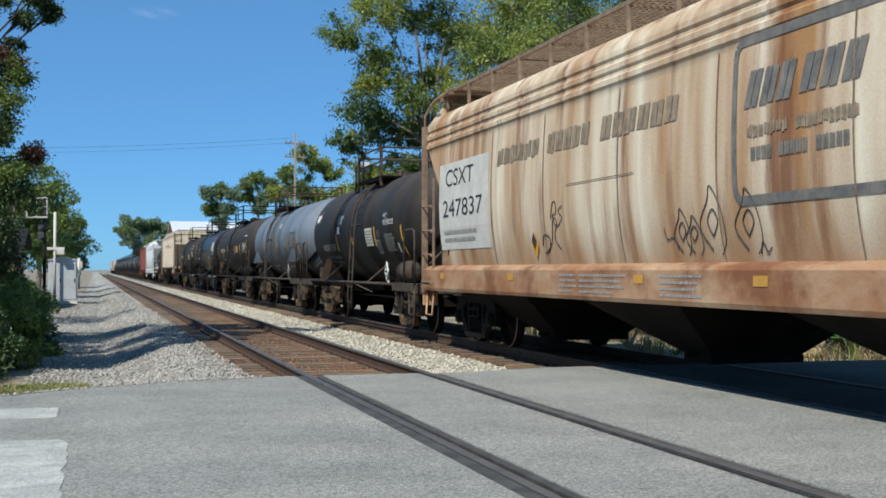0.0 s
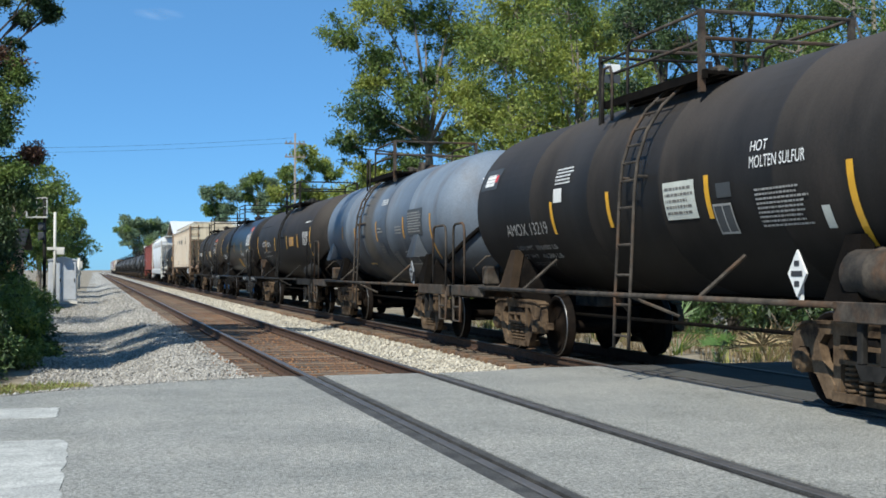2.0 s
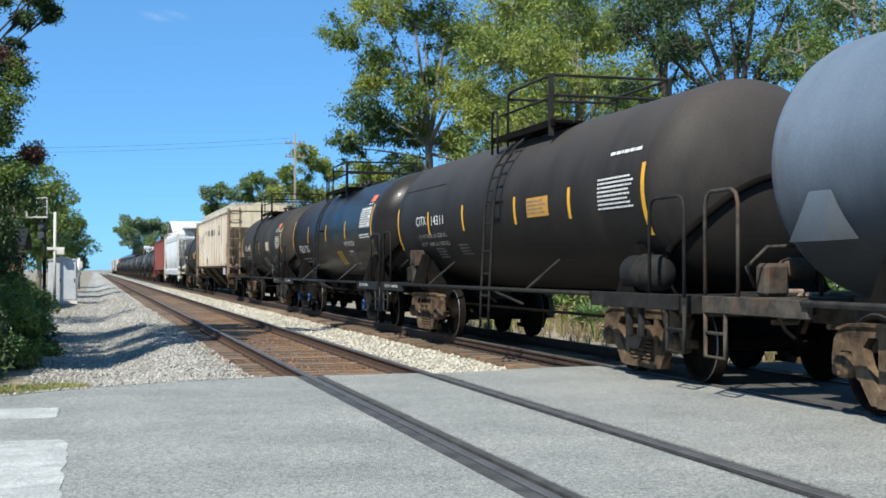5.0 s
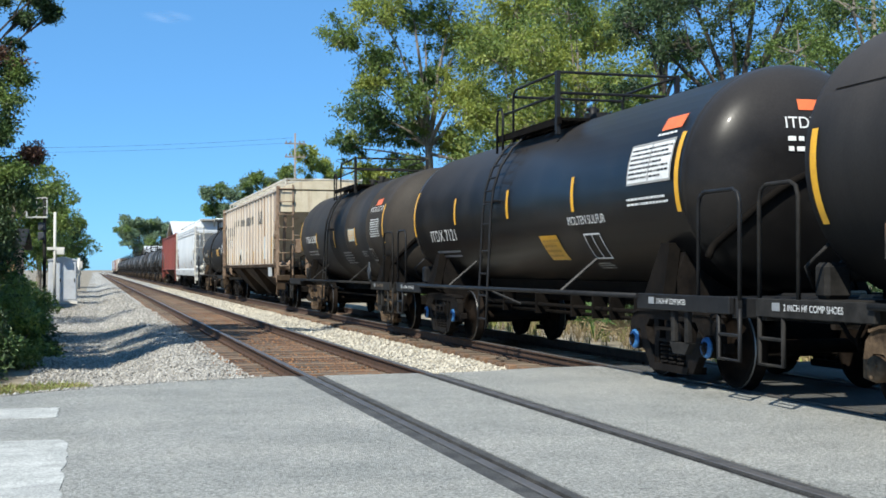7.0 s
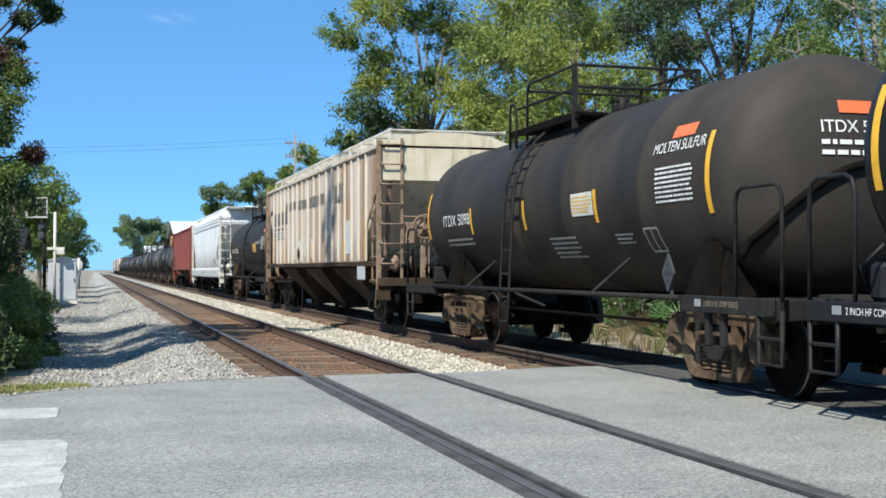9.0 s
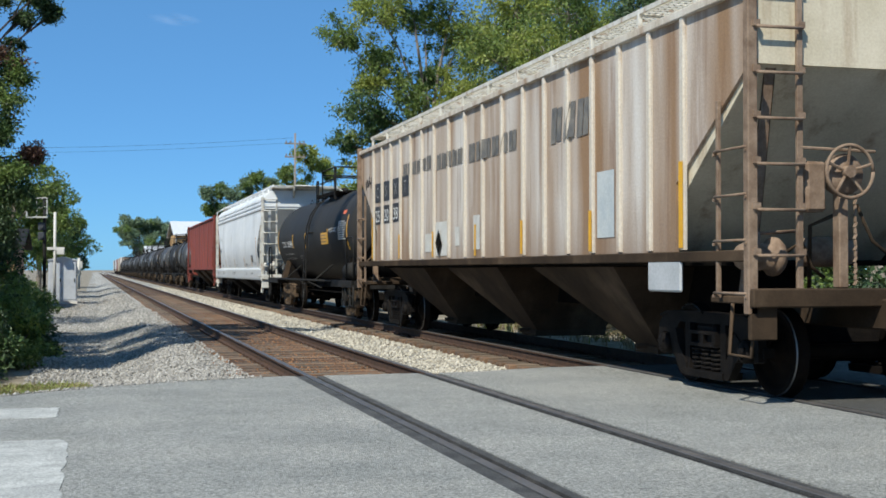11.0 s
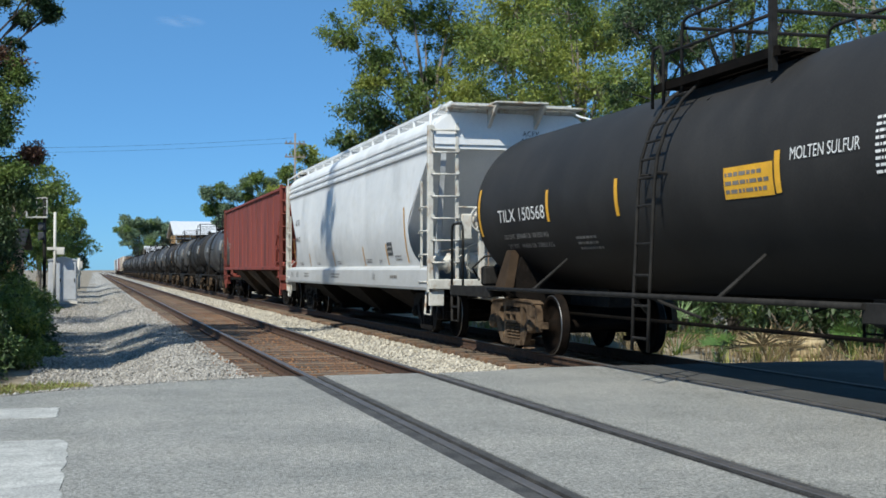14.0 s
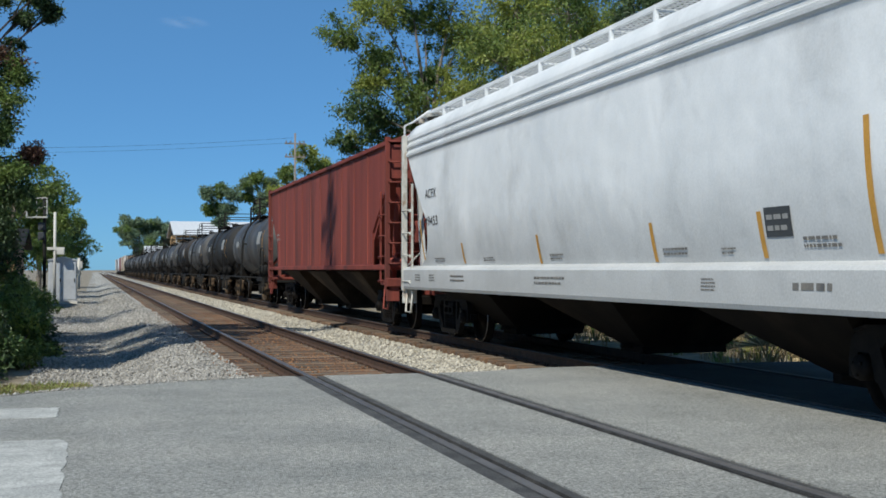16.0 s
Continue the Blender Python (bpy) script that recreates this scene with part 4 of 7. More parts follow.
def panel(car, a0, a1, b0, b1, mat, ink=None, lines=0, seed=1, name="data_panel", slant=0.0, border=None):
    """A plate with printed bars and a border; print straight on the tank has no plate."""
    bare = mat in (TANK_BLACK, TANK_GLOSS, TANK_DUST, TANK_CHAR, TANK_BLUE)
    ob = car
    if not bare:
        bm = bmesh.new()
        patch(bm, tank_side(0.007), a0, a1, b0, b1, 2, 6, slant)
        ob = part(name, bm, mat, car)
    if ink:
        bm = bmesh.new()
        e = 0.1 * (b1 - b0)
        text_bars(bm, tank_side(0.010), a0 + e, a1 - e, b0 + e, b1 - e, lines, seed)
        part(name if bare else "print", bm, ink, ob, kind="stuff")
    if border:
        bm = bmesh.new()
        w = 0.025
        for q in ((a0, a1, b0, b0 + w), (a0, a1, b1 - w, b1), (a0, a0 + w, b0, b1), (a1 - w, a1, b0, b1), ((a0 + a1) / 2 - w / 2, (a0 + a1) / 2 + w / 2, b0, b1)):
            patch(bm, tank_side(0.0115), *q, 1, 4)
        part("border", bm, border, ob)


def diamond(car, place, a, b, r, mat, name="placard"):
    bm = bmesh.new()
    for k, lift in ((1.0, 0),):
        v = [bm.verts.new(place(a + k * r * x, b + k * r * 1.25 * y)) for x, y in ((-1, 0), (0, -1), (1, 0), (0, 1))]
        bm.faces.new(v)
    return part(name, bm, mat, car)


def words(car, text, a, b, h, mat, width=None, slant=0.0):
    pl = tank_side(0.011)
    return letters(text, h, lambda x, y: pl(a + x, b + y), mat, car, width, slant)


def sill_words(car, y, mat, length=0.85):
    """Brake-shoe notice on the outer face of an end sill, with a small plate before it."""
    letters("2 INCH HF COMP SHOES", 0.062, lambda a, b: (-1.494, y - a, 0.905 + b), mat, car, length)
    bm = bmesh.new()
    box(bm, (-1.498, y + 0.06, 0.90), (-1.491, y + 0.19, 0.975), 0.002)
    part("plate", bm, PLACARD, car)


CARS = []      # (car, place along the train at eight seconds)

def hung_placard(car, a, mat):
    """Diamond placard in a holder on the frame."""
    bm = bmesh.new()
    box(bm, (-1.44, -a - 0.02, 0.95), (-1.41, -a + 0.02, 1.3))
    prism(bm, [(-a - 0.15, 1.24), (-a, 1.03), (-a + 0.15, 1.24), (-a, 1.45)], "x", -1.47, -1.45)
    pl = part("placard", bm, mat, car)
    bm = bmesh.new()
    for k, z in enumerate((1.33, 1.24, 1.15)):
        w = (0.04, 0.09, 0.04)[k]
        box(bm, (-1.4745, -a - w, z - 0.025), (-1.471, -a + w, z + 0.025))
    part("print", bm, DARKINK, pl, kind="stuff")


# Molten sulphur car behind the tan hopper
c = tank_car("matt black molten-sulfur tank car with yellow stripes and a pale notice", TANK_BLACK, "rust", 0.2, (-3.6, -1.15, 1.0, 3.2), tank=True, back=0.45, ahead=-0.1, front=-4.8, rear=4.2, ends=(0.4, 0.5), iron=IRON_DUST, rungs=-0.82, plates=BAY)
stripe(c, -2.32, -0.5, -0.04), stripe(c, -0.33, -0.47, -0.02), stripe(c, 2.28, -0.46, 0.0), stripe(c, 4.85, -1.0, -0.05)
panel(c, 1.25, 2.0, -0.44, -0.02, PANEL_LIGHT, GREYINK, 5, 1, "notice")
panel(c, 3.19, 4.25, -0.65, -0.14, TANK_BLACK, OFFWHITE, 9, 2), panel(c, 4.32, 4.45, -0.64, -0.42, PANEL_LIGHT, None)
panel(c, 2.36, 2.75, -0.64, -0.31, PANEL_DARK, None, 0, 3, "stencil_box", 0, OFFWHITE), panel(c, 2.48, 2.78, -0.25, -0.1, PANEL_DARK, None)
panel(c, -2.21, -1.9, -0.06, 0.13, WHITE, None), panel(c, -2.2, -1.5, 0.14, 0.45, TANK_BLACK, WHITE, 5, 4, "stencil")
panel(c, -5.68, -4.85, 0.30, 0.66, PANEL_DARK, None, 0, 5, "placard", 0.12), panel(c, -5.5, -5.05, 0.36, 0.56, WHITE, None, 0, 5, "placard_print", 0.12), panel(c, -5.05, -4.92, 0.42, 0.54, RED_PRINT, None, 0, 5, "placard_print", 0.12)
words(c, "HOT", 3.17, 0.16, 0.11, WHITE), words(c, "MOLTEN SULFUR", 3.17, 0.0, 0.12, WHITE, 1.0)
words(c, "AMOX 13219", -4.4, -0.48, 0.19, OFFWHITE, 1.8)
words(c, "LD LMT  201600 LB", -4.2, -0.72, 0.075, OFFWHITE, 1.7), words(c, "LT WT   61200 LB", -4.1, -0.87, 0.075, OFFWHITE, 1.6), words(c, "UTC-U2 7-97", -3.9, -1.02, 0.075, GREYINK, 0.9)
hung_placard(c, 4.32, WHITE)
# rear corner of the platform: post, rail across and a small white sign
bm = bmesh.new()
box(bm, (-0.845, 1.60, TANK_Z + 0.95), (-0.795, 1.65, TANK_Z + TANK_R + 0.62), 0.005)
pipe(bm, [(-0.82, 1.62, 4.15), (0.82, 1.62, 4.15)], 0.021, 6)
pipe(bm, [(-0.82, 1.62, 4.08), (-0.82, 0.45, 4.08)], 0.018, 6)
box(bm, (0.795, 1.60, TANK_Z + 0.95), (0.845, 1.65, TANK_Z + TANK_R + 0.62), 0.005)
part("corner_post", bm, IRON, c)
bm = bmesh.new()
box(bm, (-0.79, 1.585, 3.95), (-0.55, 1.60, 4.06), 0.003)
part("sign", bm, WHITE, c, "small white sign")
bm = bmesh.new()
box(bm, (-0.79, 1.585, 3.80), (-0.55, 1.60, 3.92), 0.003)
part("sign", bm, PANEL_DARK, c, "small dark sign")
pl = tank_head()
letters("HOT", 0.10, lambda x, y: pl(-0.28 + x, 0.62 + y), YELLOW, c), letters("AMOX 13219", 0.12, lambda x, y: pl(-0.55 + x, 0.46 + y), WHITE, c, 0.95)
bm = bmesh.new()
text_bars(bm, tank_head(0.014), -0.3, 0.3, 0.16, 0.40, 4, 9)
part("stencil", bm, WHITE, c, kind="stuff")
CARS.append((c, -32.3))

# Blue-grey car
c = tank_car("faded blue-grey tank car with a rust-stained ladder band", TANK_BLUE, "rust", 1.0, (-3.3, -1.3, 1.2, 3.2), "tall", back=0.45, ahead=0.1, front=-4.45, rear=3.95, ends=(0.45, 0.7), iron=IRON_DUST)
for a, b0, b1 in ((-3.64, -0.21, 0.11), (-2.1, -0.31, 0.03), (0.3, -0.35, 0.1), (2.85, -0.34, 0.1), (5.0, -0.83, 0.09)):
    stripe(c, a, b0, b1, OCHRE)
panel(c, 3.2, 4.38, -0.3, 0.23, PANEL_DARK, OFFWHITE, 8, 12)
panel(c, 0.5, 1.15, 0.42, 0.62, TANK_BLUE, WHITE, 3, 16, "stencil"), panel(c, 2.1, 2.7, -0.27, -0.03, TANK_BLUE, OFFWHITE, 3, 18, "stencil"), panel(c, 0.42, 0.95, -0.2, -0.02, TANK_BLUE, OFFWHITE, 2, 20, "stencil")
panel(c, 0.4, 0.85, -0.82, -0.4, PANEL_DARK, GREYINK, 5, 14), panel(c, 1.45, 1.95, -1.02, -0.6, PANEL_DARK, GREYINK, 5, 15)
panel(c, 2.52, 3.3, -0.95, -0.62, PANEL_DARK, None, 0, 21, "stencil_box", 0, OFFWHITE)
panel(c, -1.5, -0.8, -0.95, -0.86, PANEL_DARK, YELLOW, 1, 17, "stencil")
for a in (3.86, -5.05):
    bm = bmesh.new()
    pl = tank_side(0.0)
    q = [pl(a - 0.16, -0.29), pl(a + 0.16, -0.29), pl(a + 0.3, -0.76), pl(a - 0.3, -0.76)]
    out = [(x - 0.02 - 0.30 * (i > 1), y, z - 0.02 * (i > 1)) for i, (x, y, z) in enumerate(q)]
    vi, vo = [bm.verts.new(v) for v in q], [bm.verts.new(v) for v in out]
    bm.faces.new(vo)
    for i in range(4):
        bm.faces.new((vi[i], vi[i - 1], vo[i - 1], vo[i]))
    part("step_box", bm, TANK_BLUE, c)
hung_placard(c, 4.3, PLACARD)
pl = tank_head()
letters("ITDX 135", 0.12, lambda x, y: pl(-0.5 + x, 0.60 + y), WHITE, c)
bm = bmesh.new()
text_bars(bm, tank_head(0.014), -0.2, 0.3, 0.24, 0.52, 4, 19)
part("stencil", bm, WHITE, c, kind="stuff")
diamond(c, tank_head(0.02), 0.15, -0.55, 0.25, PLACARD)
CARS.append((c, -18.46))

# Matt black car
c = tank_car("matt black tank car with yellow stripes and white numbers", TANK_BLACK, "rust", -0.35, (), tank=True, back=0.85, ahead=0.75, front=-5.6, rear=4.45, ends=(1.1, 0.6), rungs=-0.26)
for a, b0, b1 in ((-6.08, -0.6, 0.27), (-3.67, -0.32, 0.11), (-1.38, -0.31, 0.13), (1.4, -0.3, 0.12), (3.65, -0.3, 0.12), (6.0, -0.6, 0.27)):
    stripe(c, a, b0, b1)
words(c, "CITX", -4.58, -0.13, 0.18, WHITE, 0.76), words(c, "14311", -3.52, -0.15, 0.18, WHITE, 0.9)
words(c, "LD LMT  200200 LBS  90800 KG", -4.5, -0.38, 0.075, OFFWHITE, 1.95), words(c, "LT WT   62800 LBS  28500 KG", -4.45, -0.54, 0.075, OFFWHITE, 1.95)
for a, b in ((-3.55, -0.85), (-2.0, -0.8)):
    panel(c, a, a + 0.75, b, b + 0.3, TANK_BLACK, GREYINK, 4, 26 + int(a), "stencil")
bm = bmesh.new()
patch(bm, tank_side(0.006), -5.95, -2.9, 0.62, 0.635, 6, 1)
part("weld_seam", bm, GRIME, c)
bm = bmesh.new()
box(bm, (-1.30, 4.62, 1.34), (-0.98, 5.05, 1.66), 0.02)
prism(bm, [(4.66, 0.96), (4.84, 0.96), (4.94, 1.4), (4.76, 1.4)], "x", -1.30, -1.24)
part("flank_bracket", bm, IRON_DUST, c)
panel(c, 1.95, 2.85, -0.22, 0.06, OCHRE, GREYINK, 4, 23, "notice"), panel(c, 4.6, 5.8, -0.3, 0.22, TANK_BLACK, WHITE, 8, 24), panel(c, 4.9, 5.85, 0.40, 0.52, TANK_BLACK, WHITE, 1, 25, "stencil")
sill_words(c, 6.25, WHITE, 0.93)
CARS.append((c, -3.77))

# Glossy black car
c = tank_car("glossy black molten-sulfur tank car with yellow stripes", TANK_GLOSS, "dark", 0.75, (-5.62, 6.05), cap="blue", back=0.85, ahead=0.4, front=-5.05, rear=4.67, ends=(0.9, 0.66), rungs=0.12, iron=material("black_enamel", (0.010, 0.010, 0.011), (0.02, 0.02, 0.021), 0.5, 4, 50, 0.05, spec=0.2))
for a, b0, b1 in ((-6.08, -0.34, 0.55), (-3.23, -0.19, 0.27), (-0.33, -0.2, 0.24), (2.4, -0.21, 0.25), (5.5, -0.35, 0.55)):
    stripe(c, a, b0, b1)
panel(c, 4.18, 5.35, 0.01, 0.5, WHITE, TANK_GLOSS, 7, 31, "data_panel", 0, OFFWHITE), panel(c, 4.83, 5.35, 0.63, 0.81, ORANGE, None, 0, 32, "placard"), panel(c, 4.80, 5.32, 0.54, 0.61, TANK_GLOSS, WHITE, 1, 33, "stencil")
panel(c, 0.9, 1.6, -0.92, -0.51, YELLOW, OCHRE, 4, 34, "notice", -0.12)
panel(c, 2.55, 3.1, -0.91, -0.52, TANK_GLOSS, None, 0, 35, "stencil_box", 0, WHITE)
words(c, "MOLTEN SULFUR", 2.14, -0.39, 0.12, WHITE, 1.28), words(c, "ITDX 7121", -5.0, -0.47, 0.22, WHITE, 1.68)
panel(c, -4.93, -3.3, -0.85, -0.61, TANK_GLOSS, OFFWHITE, 2, 36, "stencil"), panel(c, 4.15, 5.4, -0.26, -0.11, TANK_GLOSS, WHITE, 2, 37, "stencil"), panel(c, 2.44, 2.95, -1.11, -0.95, TANK_GLOSS, OFFWHITE, 3, 38, "stencil")
pl = tank_head()
bm = bmesh.new()
patch(bm, tank_head(0.012), -0.2, 0.3, 0.72, 0.84, 3, 2)
part("placard", bm, ORANGE, c, "orange placard")
letters("ITDX 7121", 0.13, lambda x, y: pl(-0.38 + x, 0.52 + y), WHITE, c)
bm = bmesh.new()
text_bars(bm, tank_head(0.014), -0.36, 0.4, 0.24, 0.46, 2, 39)
part("stencil", bm, WHITE, c, kind="stuff")
bm = bmesh.new()
prism(bm, [(-0.62, 1.12), (-0.5, 0.86), (-0.3, 0.79), (0.3, 0.79), (0.5, 0.86), (0.62, 1.12)], "y", -3.7, 3.3)
part("belly_jacket", bm, GRIME, c)
for x, z, r in ((-0.75, 0.74, 0.03), (-0.62, 0.64, 0.022)):
    bm = bmesh.new()
    rod(bm, (x, -3.5, z), (x, 3.1, z), r, 8)
    part("steam_pipe", bm, GRIME, c)
for y in (-3.3, -2.5, -1.9, -1.1, 0.4, 2.0):
    bm = bmesh.new()
    box(bm, (-0.79, y - 0.03, 0.60), (-0.58, y + 0.03, 0.92))
    part("pipe_hanger", bm, GRIME, c)
sill_words(c, -5.42, WHITE, 0.7), sill_words(c, 6.2, WHITE)
CARS.append((c, 10.52))

# Dusty black car
c = tank_car("dusty black molten-sulfur tank car with yellow stripes and print", TANK_DUST, "rust", 1.15, (-3.4, -0.9, 1.3), back=0.85, ahead=0.05, front=-5.0, rear=4.45, ends=(0.6, 0.9), rungs=-0.27)
for a, b0, b1 in ((-6.08, -0.42, 0.46), (-3.33, -0.39, 0.05), (-0.65, -0.4, 0.04), (2.1, -0.39, 0.04), (5.15, -0.4, 0.48)):
    stripe(c, a, b0, b1)
words(c, "ITDX 5098", -5.05, -0.21, 0.2, WHITE, 1.66), words(c, "MOLTEN SULFUR", 3.76, 0.33, 0.13, WHITE, 1.28)
panel(c, 3.84, 4.98, -0.3, 0.23, TANK_DUST, WHITE, 8, 42), panel(c, 4.16, 4.7, 0.49, 0.64, ORANGE, None, 0, 43, "placard")
panel(c, 1.28, 2.02, -0.28, 0.02, PANEL_LIGHT, YELLOW, 5, 44, "notice")
panel(c, 3.36, 3.75, -0.83, -0.5, TANK_DUST, None, 0, 45, "stencil_box", 0, OFFWHITE)
for a0, a1, b0, b1, k in ((-5.0, -3.3, -0.62, -0.4, 2), (0.14, 1.3, -0.95, -0.48, 5), (2.48, 3.05, -0.73, -0.52, 3)):
    panel(c, a0, a1, b0, b1, TANK_DUST, OFFWHITE, k, 46 + k, "stencil")
hung_placard(c, 4.59, PANEL_DARK)
pl = tank_head()
bm = bmesh.new()
patch(bm, tank_head(0.012), -0.2, 0.3, 0.60, 0.73, 3, 2)
part("placard", bm, ORANGE, c, "orange placard")
letters("ITDX 5098", 0.13, lambda x, y: pl(-0.42 + x, 0.40 + y), WHITE, c)
bm = bmesh.new()
text_bars(bm, tank_head(0.014), -0.42, 0.35, 0.14, 0.35, 2, 49)
part("stencil", bm, WHITE, c, kind="stuff")
sill_words(c, -5.45, FADED_INK, 0.7)
CARS.append((c, 24.65))

# Charcoal car
c = tank_car("charcoal-grey tank car with yellow stripes and white numbers", TANK_CHAR, "rust", -0.9, (), tank=True, back=0.9, ahead=0.87, rungs=0.17, front=-5.8, rear=4.83, ends=(1.4, 1.0), plates=BAY)
for a, b0, b1 in ((-6.08, -0.45, 0.33), (-2.88, -0.31, 0.14), (-0.47, -0.33, 0.13), (3.28, -0.27, 0.13), (6.0, -0.49, 0.41)):
    stripe(c, a, b0, b1)
words(c, "TILX 150568", -5.1, -0.25, 0.2, WHITE, 2.1), words(c, "LD LMT  234600 LB  101850 KG", -5.0, -0.52, 0.075, OFFWHITE, 1.95), words(c, "LT WT   41400 LB  27850 KG", -4.95, -0.68, 0.075, OFFWHITE, 1.95)
panel(c, -2.1, -1.26, -0.8, -0.5, TANK_CHAR, GREYINK, 3, 53, "stencil")
panel(c, 2.25, 3.2, -0.28, 0.04, YELLOW, GREYINK, 3, 54, "notice"), words(c, "MOLTEN SULFUR", 3.5, 0.02, 0.12, WHITE, 1.1), panel(c, 4.75, 5.9, -0.28, 0.35, TANK_CHAR, WHITE, 9, 56)
panel(c, 5.1, 5.5, 0.46, 0.57, ORANGE, None, 0, 57, "placard")
CARS.append((c, 60.42))


# Covered hoppers
def hopper_bays(car, centres, half, mat, top=0.95, bottom=0.26, front=None):
    """Pyramid outlets under the floor, each a mesh, with a gate; the front slope may be steeper than the rear one."""
    for y in centres:
        bm = bmesh.new()
        a = [bm.verts.new((sx * 1.38, y + (half if sy > 0 else -(front or half)), top)) for sx, sy in ((-1, -1), (1, -1), (1, 1), (-1, 1))]
        b = [bm.verts.new((sx * 0.55, y + sy * 0.32, bottom)) for sx, sy in ((-1, -1), (1, -1), (1, 1), (-1, 1))]
        for i in range(4):
            bm.faces.new((a[i], a[i - 1], b[i - 1], b[i]))
        bm.faces.new(b)
        box(bm, (-0.6, y - 0.34, bottom - 0.07), (0.6, y + 0.34, bottom + 0.02))
        rod(bm, (-0.75, y, bottom + 0.02), (0.75, y, bottom + 0.02), 0.035, 8)
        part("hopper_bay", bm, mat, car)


def roof_walk(car, half, x_in, x_out, z, mat, posts, foot):
    """Grating along both roof edges on brackets, and across the ends."""
    for s in (-1, 1):
        bm = bmesh.new()
        n = 10
        for k in range(n):
            x = s * (x_in + (x_out - x_in) * k / (n - 1))
            box(bm, (x - 0.005, -half, z - 0.012), (x + 0.005, half, z + 0.010))
        y = -half
        while y < half:
            box(bm, (min(s * x_in, s * x_out), y - 0.005, z - 0.010), (max(s * x_in, s * x_out), y + 0.005, z + 0.008))
            y += 0.12
        part("running_board", bm, GREY_TRIM if mat is WHITE_CAR else mat, car, kind="stuff")
        for i in range(posts):
            y = -half + 0.15 + (2 * half - 0.3) * i / (posts - 1)
            bm = bmesh.new()
            box(bm, (s * x_out - 0.025, y - 0.03, foot), (s * x_out + 0.025, y + 0.03, z + 0.03), 0.005)
            box(bm, (min(s * x_in, s * x_out), y - 0.02, z - 0.05), (max(s * x_in, s * x_out), y + 0.02, z - 0.02))
            part("walk_bracket", bm, mat, car)
        bm = bmesh.new()
        box(bm, (s * x_out - 0.02, -half, z - 0.03), (s * x_out + 0.02, half, z + 0.03), 0.004)
        part("walk_edge", bm, mat, car)
    for e in (-1, 1):
        bm = bmesh.new()
        for k in range(5):
            y = e * (half - 0.08 - 0.14 * k)
            box(bm, (-x_out, y - 0.05, z - 0.015), (x_out, y + 0.05, z + 0.015))
        part("cross_walk", bm, mat, car)


def hatches(car, half, z, mat):
    bm = bmesh.new()
    y = -half + 0.8
    while y < half - 0.4:
        box(bm, (-0.28, y - 0.35, z - 0.05), (0.28, y + 0.35, z + 0.10), 0.03)
        y += 1.35
    box(bm, (-0.33, -half + 0.2, z - 0.06), (0.33, half - 0.2, z + 0.03), 0.01)
    part("hatch_row", bm, mat, car)


